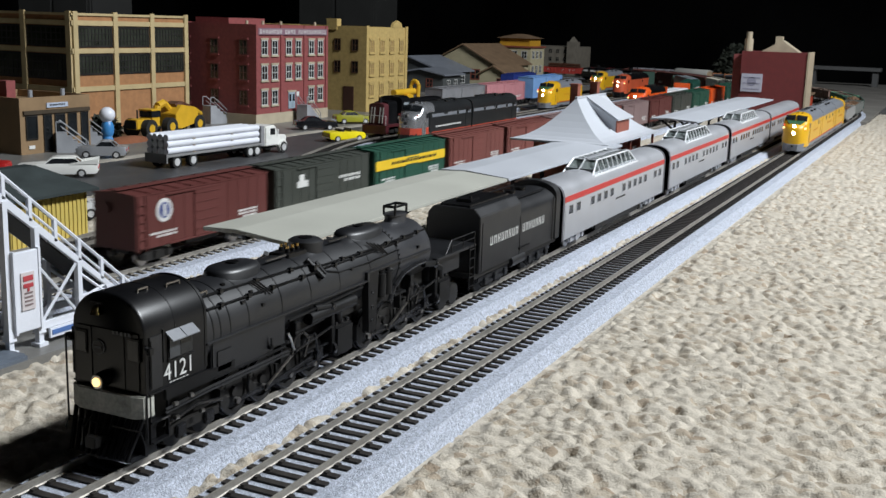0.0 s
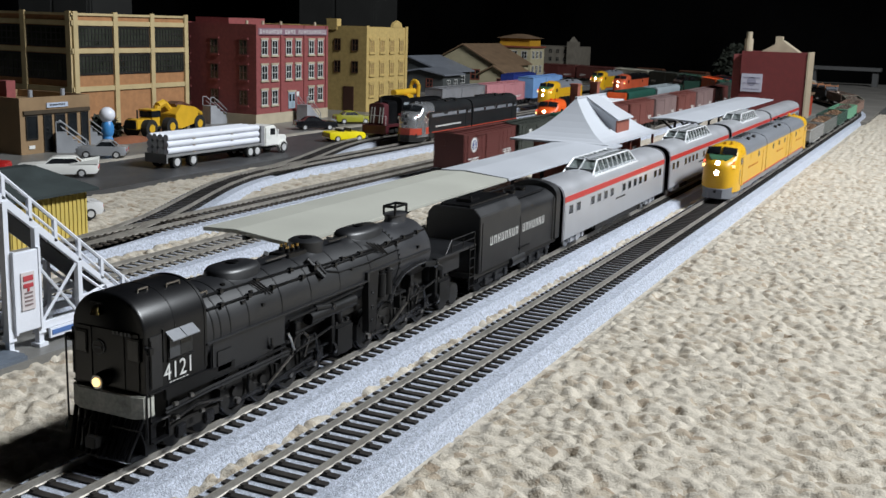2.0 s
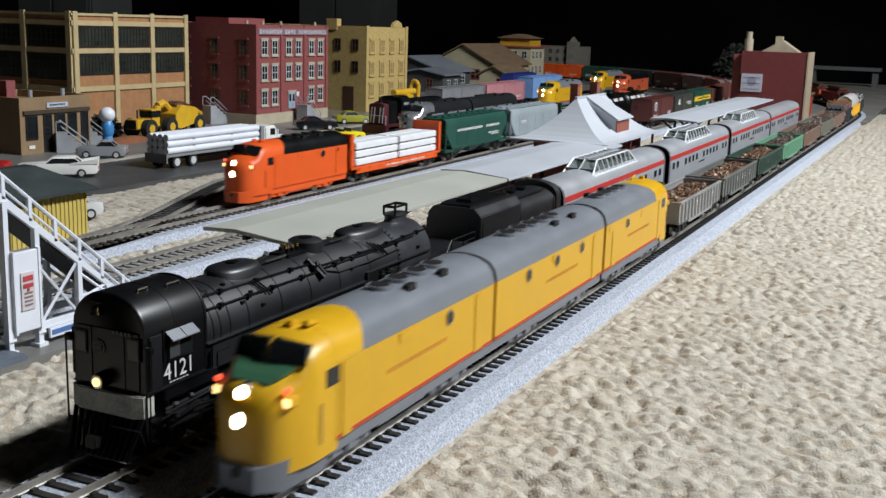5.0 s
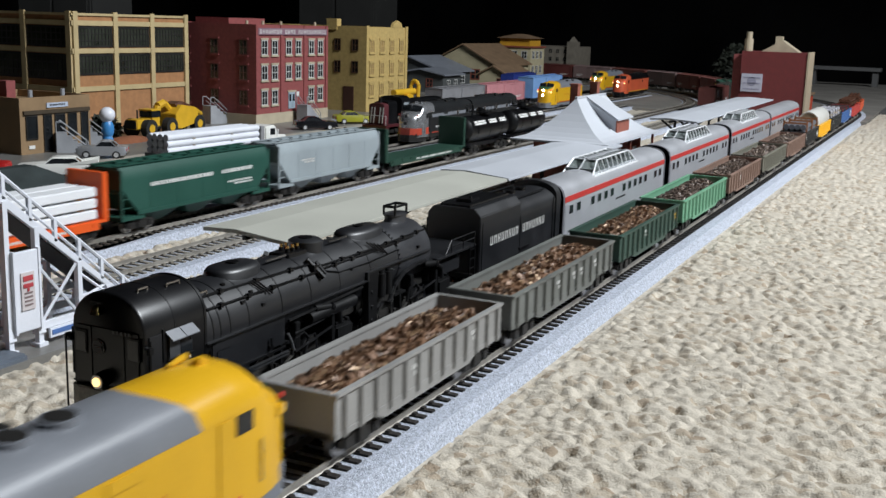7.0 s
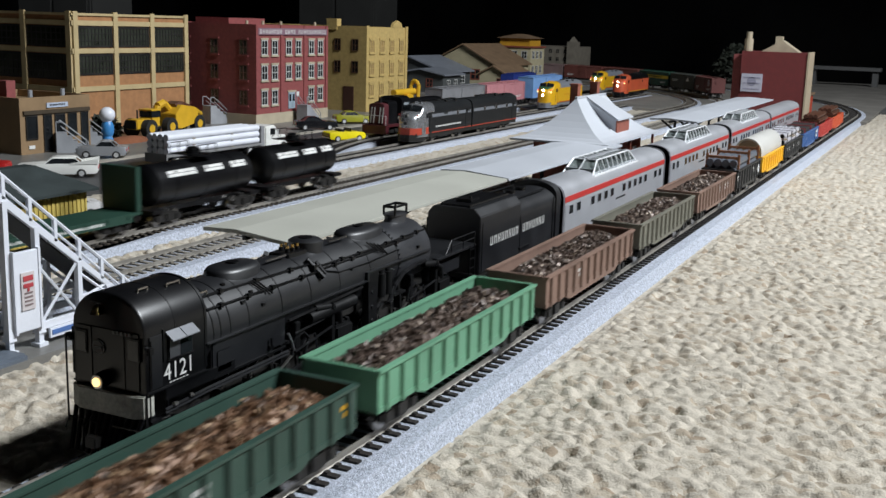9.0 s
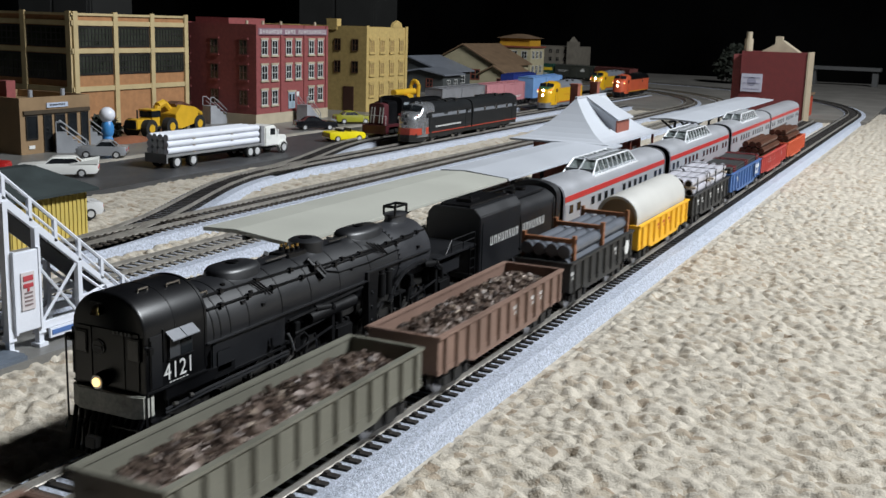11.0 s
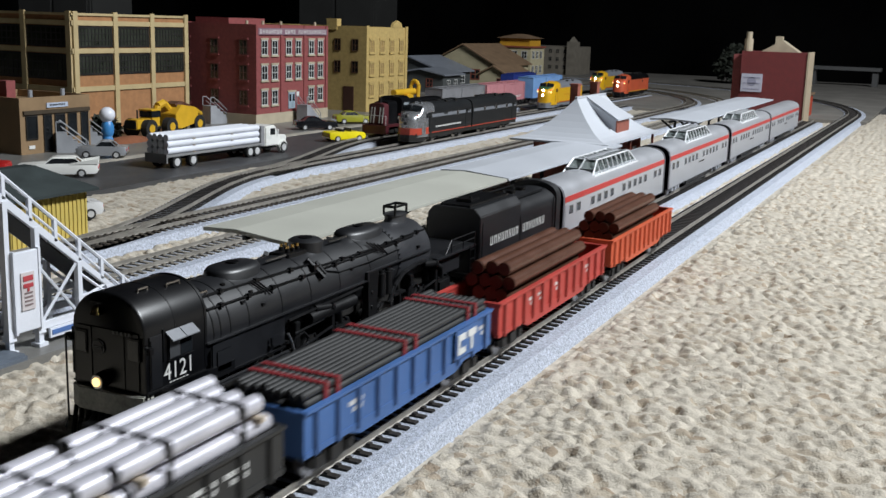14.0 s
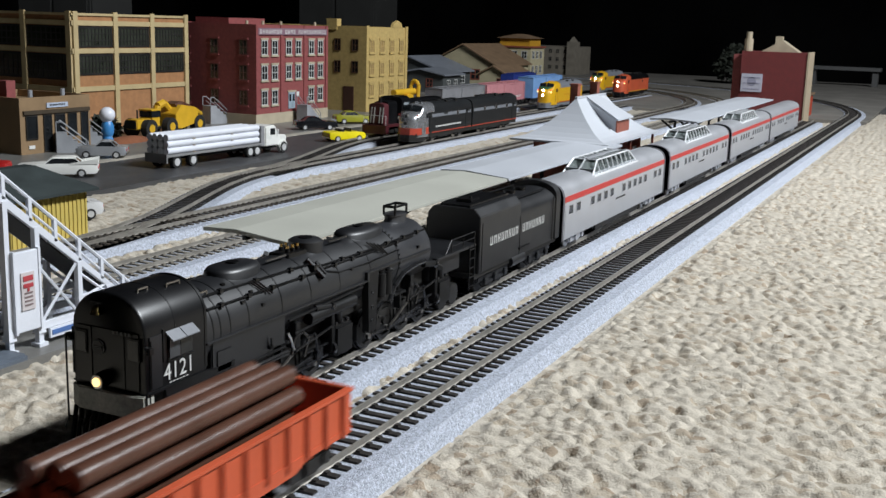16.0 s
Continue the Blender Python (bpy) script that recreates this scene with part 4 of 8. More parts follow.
a, b = 3.369, 3.518
h = (b - a) / 2 - 0.003
g = front(gondola(h, BLUE, DARK, I4, "blue gondola car carrying dark rods", ribs=11, letter={0: INK, 8: INK}), a, b)
for sg, turn in ((-1, SIDE_R), (1, SIDE_L)):
    part("emblem", Geo().box(-h * 0.62 - 0.010, -h * 0.62 + 0.010, *sorted((sg * 0.01655, sg * 0.0169)), 0.0135, 0.0250), BLUE, g)
    e = Geo()
    x, s = -h * 0.62 * (-sg) * -1, -sg
    for bx in ((-0.0085, -0.0012, 0.0150, 0.0232), (0.0008, 0.0085, 0.0205, 0.0232), (0.0034, 0.0056, 0.0150, 0.0205)):
        xs = sorted((-h * 0.62 + s * bx[0], -h * 0.62 + s * bx[1]))
        e.box(*xs, *sorted((sg * 0.0169, sg * 0.0172)), bx[2], bx[3])
    part("emblem_notch", Geo().box(*sorted((-h * 0.62 - s * 0.0062, -h * 0.62 - s * 0.0012)), *sorted((sg * 0.0171, sg * 0.0174)), 0.0178, 0.0206), BLUE, g)
    part("emblem_shape", e, INK, g, "angular white emblem")
front(bundle("rod_pipe_bundle", I4, [(-0.0145 + 0.0029 * i, z) for z in (0.0205, 0.0235, 0.0265, 0.0295) for i in range(11)], h - 0.003, 0.00145, CHAR, "bundled black rods with dark red straps", straps=(-h * 0.80, -h * 0.70, -h * 0.06, h * 0.06, h * 0.70, h * 0.80),
             strap_mat=paint("dark_red_strap", (0.22, 0.02, 0.025), rough=0.5)), a, b)

PYR = [(-0.0105 + 0.0070 * i, 0.0168) for i in range(4)] + [(-0.0070 + 0.0070 * i, 0.0228) for i in range(3)] + [(-0.0105 + 0.0070 * i, 0.0288) for i in range(4)] + [(-0.0070 + 0.0070 * i, 0.0348) for i in range(3)]
for (a, b, col, lab, sh) in ((3.521, 3.677, RED, "red gondola car loaded with brown logs", 0.0), (3.684, 3.826, ORED, "orange-red gondola car loaded with brown logs", 0.004)):
    h = (b - a) / 2 - 0.003
    front(gondola(h, col, paint("inner_dark_red", (0.10, 0.03, 0.025), rough=0.7), I4, lab, ribs=13, letter={2: INK, 6: INK, 8: INK, 9: INK} if col is RED else {}), a, b)
    front(bundle("log_stack", I4, PYR, h * 0.66, 0.0034, LOG, "stack of smooth dark brown logs in an open car", straps=()), a, b)

# ---- the train on the track behind the platform, going away ----
TRIP2 = [(0, 0.0), (16.0, 16 * 0.2205)]
BOXRED = paint("boxcar_red_paint", (0.105, 0.028, 0.024), rough=0.55, var=0.12, scale=30)
BOXOLIVE = paint("olive_black_paint", (0.045, 0.05, 0.042), rough=0.55, var=0.15, scale=30)
BOXGREEN = paint("deep_green_paint", (0.02, 0.075, 0.05), rough=0.5, var=0.12, scale=30)
BANDYEL = paint("band_yellow_paint", (0.75, 0.50, 0.03), rough=0.5, var=0.08)
BOXMAUVE = paint("faded_mauve_paint", (0.22, 0.15, 0.145), rough=0.6, var=0.15, scale=30)
BOXBRICK = paint("brick_brown_paint", (0.17, 0.055, 0.045), rough=0.6, var=0.15, scale=30)
CREAM = paint("cream_car_paint", (0.45, 0.43, 0.36), rough=0.6, var=0.1, scale=30)
G2 = "boxcars of the departing train"
s = 0.4580
order = [(BOXRED, "oxide red boxcar with a round white emblem", dict(herald="disc")), (BOXOLIVE, "dark olive boxcar with white lettering and emblem", dict(herald="shape", letters=False)),
         (BOXGREEN, "green boxcar with a wide yellow band", dict(band=BANDYEL, letters=True)), (BOXBRICK, "brown boxcar with white lettering", {}), (BOXBRICK, "brown boxcar with white lettering", {}),
         (BOXMAUVE, "faded mauve-grey wooden-sided boxcar", {}), (BOXBRICK, "brown boxcar with white lettering", {}), (BOXMAUVE, "faded mauve-grey wooden-sided boxcar", {}), (BOXRED, "plain oxide red steel boxcar", {}), (BOXOLIVE, "plain dark olive steel boxcar", {}),
         (BOXGREEN, "plain deep green steel boxcar", {}), (ORANGE, "plain bright orange steel boxcar", {}), (BOXGREEN, "plain dark green steel boxcar", {}), (BOXOLIVE, "plain black-green steel boxcar", {}), (CREAM, "plain pale cream steel boxcar", {}), (BOXRED, "plain oxide red steel boxcar", {}),
         (BOXRED, "plain oxide red steel boxcar", {}), (BOXBRICK, "brown boxcar with white lettering", {})]
for col, lab, kw in order:
    ride(boxcar(0.0635, I4, col, lab, G2, **kw), Y2, s + 0.0665, 0.044, TRIP2, 1, True)
    s += 0.1365

# ---- the train on the third track, coming towards the viewer ----
TRIP3 = [(0, 0.0), (2.9, 0.632), (4.2, 0.922), (6.5, 1.470), (7.0, 1.598), (8.5, 1.985), (9.2, 2.166), (16.0, 3.9)]
G3 = "cars of the second freight train"


def third(ob, a, b, flip=True):
    return ride(ob, Y3, (a + b) / 2 + 0.003, (b - a) / 2 - 0.02, TRIP3, -1, flip)


HGREEN = paint("hopper_green_paint", (0.012, 0.065, 0.047), rough=0.5, var=0.12, scale=30)
HGREY = paint("hopper_grey_paint", (0.27, 0.31, 0.33), rough=0.5, var=0.12, scale=30)
FLATGREEN = paint("flat_car_green_paint", (0.012, 0.045, 0.03), rough=0.55, var=0.15, scale=30)
third(f_unit(0.0725, I4, ORANGE, BLACK, ORANGE, ORANGE, "orange diesel cab unit with black roof and lit headlight", G3, stripe=ORANGE, name_bars=False), 1.777, 1.924)
a, b = 1.928, 2.115
third(bulkhead_flat((b - a) / 2 - 0.003, I4, ORANGE, "orange bulkhead flat car carrying wrapped lumber"), a, b)
pk = thing("lumber_pack", I4, "stacked white-wrapped lumber packs on a flat car", "cargo", "cargo of the second freight train")
for k in range(3):
    for i in range(2):
        for j in (-1, 1):
            x0 = -0.082 + i * 0.083
            part("pack", Geo().box(x0, x0 + 0.0795, *sorted((j * 0.0006, j * 0.0143)), 0.0146 + k * 0.0072, 0.0146 + k * 0.0072 + 0.0062), WHITE, pk, bevel=0.0008)
        part("spacer", Geo().box(-0.07 + i * 0.083, -0.067 + i * 0.083, -0.0138, 0.0138, 0.0140 + k * 0.0072, 0.0148 + k * 0.0072).box(-0.02 + i * 0.083, -0.017 + i * 0.083, -0.0138, 0.0138, 0.0140 + k * 0.0072, 0.0148 + k * 0.0072), WOODSTRIP, pk)
third(pk, a, b)
a, b = 2.121, 2.293
third(hopper((b - a) / 2 - 0.003, I4, HGREEN, "green three-bay covered hopper with white lettering", [(-0.012, 0.055, 0.029, 0.033, 1), (-0.06, -0.022, 0.029, 0.033, 1), (-0.06, -0.03, 0.020, 0.024, 2)]), a, b)
a, b = 2.300, 2.470
third(hopper((b - a) / 2 - 0.003, I4, HGREY, "pale grey covered hopper with dark hatches", [(0.03, 0.05, 0.026, 0.030, 2)]), a, b)
a, b = 2.477, 2.662
third(bulkhead_flat((b - a) / 2 - 0.003, I4, FLATGREEN, "empty dark green bulkhead flat car"), a, b)
third(tank_car(0.0615, I4, "black tank car with white placards"), 2.668, 2.797)
third(tank_car(0.0555, I4, "shorter black tank car with white placards"), 2.803, 2.920)


def motions():
    """Every car rides its own track from the clip's start to its end."""
    for ob, y, mid, half, rows, sign, flip in MOVERS:
        keys = sorted({round(0.5 * i, 2) for i in range(33)} | {r[0] for r in rows})
        walk(ob, [(t, car_pose(y, mid + sign * trip(rows, t), half, flip)) for t in keys])

# ---- the passenger train standing on the second track ----
def cab_forward(m):
    """A large articulated cab-forward steam engine; front at x = 0, body towards -x."""
    t = thing("steam_locomotive", m, "black cab-forward articulated steam locomotive with lit headlight", "locomotive", "passenger train")
    w, cab = 0.0151, 0.0300
    awning = paint("grey_awning", (0.24, 0.25, 0.27), rough=0.4)

    def arch(x, k=1.0, drop=0.0, z0=0.0240, n=14):
        """The cab's outline: upright sides, round shoulders and an arched roof."""
        pts = [(x, -w * k, z0)]
        for i in range(n + 1):
            a = math.pi * (1 - i / n)
            c, s = math.cos(a), math.sin(a)
            pts.append((x, w * k * (abs(c) ** 0.92) * (1 if c > 0 else -1), 0.0428 + (0.0132 - drop) * s ** 0.95))
        return pts + [(x, w * k, z0)]

    part("cab", Geo().loft([arch(-cab), arch(-0.0012), arch(-0.0003, 0.992, 0.0003), arch(0.0, 0.975, 0.0007)]), BLACK, t, smooth=True)
    part("cab_end_band", Geo().loft([arch(-cab - 0.0006, 1.012, -0.0003, 0.0255), arch(-cab + 0.0006, 1.012, -0.0003, 0.0255)]), BLACK, t, smooth=True)
    part("roof_seam", Geo().loft([arch(-0.0150, 1.004, -0.00012, 0.0440), arch(-0.0144, 1.004, -0.00012, 0.0440)]), BLACK, t, smooth=True)
    part("front_panel", Geo().box(0.0, 0.0004, -0.0128, 0.0128, 0.0248, 0.0440), BLACK, t, bevel=0.0002)
    for sg in (-1, 1):
        side = lambda a, b: sorted((sg * a, sg * b))
        fw = part("front_window", Geo().box(0.0004, 0.0008, *side(0.0082, 0.0136), 0.0345, 0.0425), BLACK, t, bevel=0.0002)
        part("pane", Geo().box(0.0007, 0.0010, *side(0.0088, 0.0130), 0.0352, 0.0418), GLASSDARK, fw)
        part("front_door_seam", Geo().box(0.0004, 0.0007, *side(0.0066, 0.0070), 0.0250, 0.0438), BLACK, t)
        part("cab_door", Geo().box(-0.0075, -0.0016, *side(w, w + 0.0005), 0.0252, 0.0428), LOCOBLACK, t, bevel=0.0002)
        part("door_post", Geo().box(-0.0086, -0.0080, *side(w, w + 0.0005), 0.0330, 0.0440), BLACK, t)
        wf = part("window_frame", Geo().box(-0.0226, -0.0104, *side(w - 0.0002, w + 0.0005), 0.0330, 0.0408), LOCOBLACK, t, bevel=0.0002)
        part("sash", Geo().box(-0.0158, -0.0108, *side(w + 0.0004, w + 0.0008), 0.0336, 0.0402), paint("dim_grey_sash", (0.05, 0.052, 0.056), rough=0.35), wf)
        part("pane", Geo().box(-0.0222, -0.0164, *side(w + 0.0003, w + 0.0006), 0.0335, 0.0402), GLASSDARK, wf)
        for x0, x1 in ((-0.0162, -0.0096), (-0.0232, -0.0166)):
            part("window_awning", Geo().raw([(x, sg * (w + d), z) for x in (x0, x1) for d, z in ((0.0, 0.0428), (0.0032, 0.0404), (0.0032, 0.0400), (0.0, 0.0424))], [(0, 1, 2, 3), (7, 6, 5, 4), (0, 1, 5, 4), (1, 2, 6, 5), (2, 3, 7, 6), (3, 0, 4, 7)]), awning, t, "small grey window awning")
        part("arm_rest", Geo().box(-0.0232, -0.0100, *side(w, w + 0.0008), 0.0325, 0.0330), BLACK, t)
        part("cab_sill", Geo().box(-0.0305, -0.0004, *side(w - 0.0006, w + 0.0009), 0.0238, 0.0246), BLACK, t, bevel=0.0002)
        part("cab_skirt", Geo().box(-0.0460, -0.0090, *side(w - 0.0010, w + 0.0003), 0.0196, 0.0238), BLACK, t, bevel=0.0002)
        part("grab_iron", Geo().pipe([(-0.0012, sg * (w + 0.0012), 0.0262), (-0.0012, sg * (w + 0.0012), 0.0420)], 0.0003, 5), BLACK, t)
        part("cab_step", Geo().box(-0.0105, -0.0015, *side(w - 0.0012, w + 0.0008), 0.0140, 0.0147).box(-0.0100, -0.0020, *side(w - 0.0012, w + 0.0008), 0.0070, 0.0077).box(-0.0105, -0.0100, *side(w - 0.0008, w + 0.0002), 0.0070, 0.0236).box(-0.0020, -0.0015, *side(w - 0.0008, w + 0.0002), 0.0070, 0.0236), BLACK, t)
        part("step_edge", Geo().box(-0.0100, -0.0060, *side(w + 0.0008, w + 0.0010), 0.0141, 0.0146), STEEL, t)
        # firebox side, running board, long pipes under it
        fb = part("firebox_side", Geo().box(-0.0782, -0.0335, *side(0.0100, 0.0150), 0.0196, 0.0330), LOCOBLACK, t, bevel=0.0005)
        part("ash_door", Geo().box(-0.0440, -0.0360, *side(0.0150, 0.0154), 0.0215, 0.0290), LOCOBLACK, fb, bevel=0.0002)
        part("stay_strip", Geo().box(-0.0780, -0.0335, *side(0.0150, 0.0155), 0.0196, 0.0204), BLACK, fb)
        part("blowdown_valve", Geo().cyl((-0.0675, sg * 0.0150, 0.0225), (-0.0675, sg * 0.0164, 0.0225), 0.0010, 8).box(-0.0679, -0.0671, *side(0.0158, 0.0164), 0.0225, 0.0262), BLACK, fb)
        part("running_board", Geo().box(-0.1400, -0.0300, *side(0.0120, 0.0161), 0.0328, 0.0336), LOCOBLACK, t, bevel=0.0002)
        part("running_board_rear", Geo().box(-0.2000, -0.1400, *side(0.0125, 0.0161), 0.0362, 0.0370), LOCOBLACK, t, bevel=0.0002)
        part("board_step", Geo().box(-0.1408, -0.1392, *side(0.0120, 0.0161), 0.0328, 0.0370), LOCOBLACK, t)
        for z, r in ((0.0180, 0.0005), (0.0168, 0.0004)):
            part("train_pipe", Geo().pipe([(-0.0080, sg * 0.0158, z - 0.0010), (-0.0300, sg * 0.0160, z), (-0.0785, sg * 0.0160, z + 0.0002)], r, 6), LOCOBLACK, t)
        for x, z in ((-0.0125, 0.0176), (-0.0205, 0.0182), (-0.0130, 0.0128), (-0.0260, 0.0110)):
            part("pipe_union", Geo().cyl((x - 0.0009, sg * 0.0162, z), (x + 0.0009, sg * 0.0162, z + 0.0003), 0.0008, 8), STEEL, t, "bright metal pipe union")
        part("overflow_pipe", Geo().pipe([(-0.0788, sg * 0.0158, 0.0250), (-0.0800, sg * 0.0166, 0.0215), (-0.0815, sg * 0.0166, 0.0180), (-0.0830, sg * 0.0150, 0.0168)], 0.0006, 7), paint("polished_pipe", (0.75, 0.76, 0.78), rough=0.18, metal=0.9), t, "bright bent overflow pipe", smooth=True)
        part("handrail", Geo().pipe([(0.0016, sg * 0.0166, 0.0105), (0.0016, sg * 0.0166, 0.0395), (0.0002, sg * 0.0150, 0.0400)], 0.00035, 5), BLACK, t)
        ml = part("marker_lamp", Geo().box(-0.0012, 0.0012, *side(0.0150, 0.0178), 0.0378, 0.0402), BLACK, t, bevel=0.0003)
        part("marker_lens", Geo().cyl((0.0012, sg * 0.0165, 0.0390), (0.0015, sg * 0.0165, 0.0390), 0.0008, 8), GLASSDARK, ml)
        part("uncoupling_lever", Geo().pipe([(0.0026, sg * 0.0020, 0.0125), (0.0030, sg * 0.0150, 0.0128), (0.0030, sg * 0.0168, 0.0085)], 0.0003, 5), BLACK, t)
        words("cab_number", "4121", 0.0080, INK, t, pose(-0.0158, sg * (w + 0.0002), 0.0288) @ (SIDE_L if sg > 0 else SIDE_R), squeeze=0.95)
        bars(t, -0.0205, -0.0105, 0.0251, 0.0255, sg * (w + 0.0001), 1, INK, 6)
    for x0, x1, y, z in ((-0.0260, -0.0195, 0.0075, 0.0556), (-0.0375, -0.0300, 0.0098, 0.0498), (-0.0120, -0.0075, 0.0060, 0.0560)):
        part("roof_grab", Geo().pipe([(x0, y, z), (x1, y, z)], 0.0004, 5).box(x0 - 0.0002, x0 + 0.0002, y - 0.0002, y + 0.0002, z - 0.0012, z).box(x1 - 0.0002, x1 + 0.0002, y - 0.0002, y + 0.0002, z - 0.0012, z), STEEL, t)
    em = part("emblem", Geo().cyl((0.0004, -0.0035, 0.0375), (0.0008, -0.0035, 0.0375), 0.0026, 22), paint("dim_lettering", (0.10, 0.10, 0.10), rough=0.6), t)
    part("emblem_disc", Geo().cyl((0.0008, -0.0035, 0.0375), (0.0010, -0.0035, 0.0375), 0.0020, 22), BLACK, em)
    part("emblem_bar", Geo().box(0.0010, 0.0012, -0.0051, -0.0019, 0.0371, 0.0379), paint("dim_lettering", (0.10, 0.10, 0.10)), em)
    np_ = Geo()
    for i in range(5):
        np_.box(0.0008, 0.0010, 0.0026 + i * 0.0016, 0.0026 + i * 0.0016 + 0.0011, 0.0428, 0.0440)
    part("number_plate", np_, paint("dim_lettering", (0.10, 0.10, 0.10)), t)
    h = part("headlight", Geo().cyl((0.0, -0.0014, 0.0274), (0.0042, -0.0014, 0.0270), 0.0026, 18), BLACK, t, smooth=True)
    part("reflector", Geo().cyl((0.0042, -0.0014, 0.0270), (0.0044, -0.0014, 0.0270), 0.0023, 16), STEEL, h)
    part("lens", Geo().cyl((0.0044, -0.0014, 0.0270), (0.0048, -0.0014, 0.0270), 0.0015, 14), LITSMALL, h, "glowing warm headlight")
    bl = part("bell", Geo().loft([[(0.0010 + r * math.cos(a), -0.0036 + r * math.sin(a), z) for a in [2 * math.pi * i / 14 for i in range(14)]] for z, r in ((0.0486, 0.0021), (0.0492, 0.0017), (0.0506, 0.0013), (0.0514, 0.0006))]), BRASS, t, smooth=True)
    part("bell_yoke", Geo().box(0.0006, 0.0014, -0.0040, -0.0032, 0.0514, 0.0524).box(0.0006, 0.0014, -0.0060, -0.0012, 0.0520, 0.0525), BLACK, bl)
    beam = paint("weathered_white_paint", (0.42, 0.42, 0.37), rough=0.65, var=0.45, scale=130)
    part("pilot_beam", Geo().loft([[(x, y, z) for y in (-w, -0.0110, 0.0110, w) for x in (0.0026 if abs(y) < 0.012 else 0.0008,)] + [(-0.004, w, z), (-0.004, -w, z)] for z in (0.0161, 0.0238)]), beam, t, "weathered off-white pilot beam", bevel=0.0004)
    for i in range(11):
        y = -0.0140 + i * 0.0028
        part("pilot_bar", Geo().cyl((0.0006, y, 0.0161), (0.0062 - 0.012 * abs(y), y * 0.82, 0.0030), 0.00085, 6), BLACK, t)
    part("pilot_backing", Geo().box(-0.0060, -0.0006, -0.0135, 0.0135, 0.0030, 0.0161), BLACK, t)
    part("pilot_foot", Geo().loft([[(-0.003, -0.0125, z), (0.0040, -0.0115, z), (0.0062, 0.0, z), (0.0040, 0.0115, z), (-0.003, 0.0125, z)] for z in (0.0020, 0.0034)]), BLACK, t)
    part("pilot_coupler", Geo().box(0.0010, 0.0085, -0.0014, 0.0014, 0.0072, 0.0098).box(0.0070, 0.0098, -0.0022, 0.0022, 0.0066, 0.0104), DARK, t, bevel=0.0003)
    part("air_hose", Geo().pipe([(0.0026, -0.0060, 0.0150), (0.0060, -0.0062, 0.0120), (0.0066, -0.0060, 0.0060)], 0.0006, 6), BLACK, t)

    # boiler, tapering to the smokebox
    def cring(x, r, zc=0.0355, n=36):
        return [(x, r * math.cos(2 * math.pi * i / n), zc + r * math.sin(2 * math.pi * i / n)) for i in range(n)]
    part("boiler", Geo().loft([cring(-cab, 0.0152), cring(-0.1300, 0.0152), cring(-0.1420, 0.0147), cring(-0.1700, 0.0146)]), LOCOBLACK, t, smooth=True)
    part("smokebox", Geo().loft([cring(-0.1700, 0.0149), cring(-0.2020, 0.0149), cring(-0.2034, 0.0142), cring(-0.2040, 0.0125), cring(-0.2046, 0.006)]), paint("smokebox_grey", (0.022, 0.023, 0.027), rough=0.45, var=0.25, spec=0.8), t, "dark grey smokebox", smooth=True)
    rv = Geo()
    for i in range(26):
        a = radians(-10 + 200 * i / 25)
        rv.box(-0.1712, -0.1704, 0.0150 * math.cos(a) - 0.0003, 0.0150 * math.cos(a) + 0.0003, 0.0355 + 0.0150 * math.sin(a) - 0.0003, 0.0355 + 0.0150 * math.sin(a) + 0.0003)
    tagged(part("rivet_ring", rv, BLACK, t), kind="stuff")
    for x, r in ((-0.0345, 0.0153), (-0.0385, 0.0153), (-0.0440, 0.0153), (-0.0550, 0.0153), (-0.0760, 0.0153), (-0.0960, 0.0153), (-0.1180, 0.0153), (-0.1440, 0.0148)):
        part("boiler_band", Geo().loft([cring(x - 0.0003, r), cring(x + 0.0003, r)]), BLACK, t, smooth=True)
    for x, a in ((-0.0500, 62), (-0.0640, 16), (-0.0530, 28), (-0.0600, 38), (-0.1280, 20), (-0.1890, 16)):
        for sg in (-1, 1):
            y, z = sg * 0.0153 * math.cos(radians(a)), 0.0355 + 0.0153 * math.sin(radians(a))
            part("washout_plug", Geo().box(x - 0.0010, x + 0.0010, y - 0.0006, y + 0.0006, z - 0.0006, z + 0.0006), BLACK, t, bevel=0.0002)

    def dome(name, x0, x1, wd, z1, z0=0.0480):
        c, l = (x0 + x1) / 2, abs(x1 - x0) / 2
        def ring(z, s, e=0.0):
            return [(c + (l * s - e) * math.copysign(abs(math.cos(a)) ** 0.8, math.cos(a)), (wd * s - e) * math.copysign(abs(math.sin(a)) ** 0.9, math.sin(a)), z) for a in [2 * math.pi * i / 28 for i in range(28)]]
        d = part(name, Geo().loft([ring(z0, 1.08), ring(z0 + 0.0014, 1.0), ring(z1 - 0.0018, 0.985), ring(z1 - 0.0007, 0.975, 0.0007), ring(z1, 0.95, 0.0026)]), LOCOBLACK, t, smooth=True)
        part("dome_lid", Geo().cyl((c, 0, z1 - 0.0001), (c, 0, z1 + 0.0007), 0.0024, 14), BLACK, d)
        return d
    dome("sand_dome", -0.0785, -0.0525, 0.0078, 0.0532, 0.0472)
    dome("sand_dome", -0.1740, -0.1420, 0.0076, 0.0526, 0.0465)
    sd = part("steam_dome", Geo().cyl((-0.1150, 0.0, 0.0475), (-0.1150, 0.0, 0.0536), 0.0072, 24).cyl((-0.1150, 0, 0.0536), (-0.1150, 0, 0.0546), 0.0072, 24, 0.0056), LOCOBLACK, t, smooth=True)
    part("dome_lid", Geo().cyl((-0.1150, 0, 0.0545), (-0.1150, 0, 0.0550), 0.0030, 14), BLACK, sd)
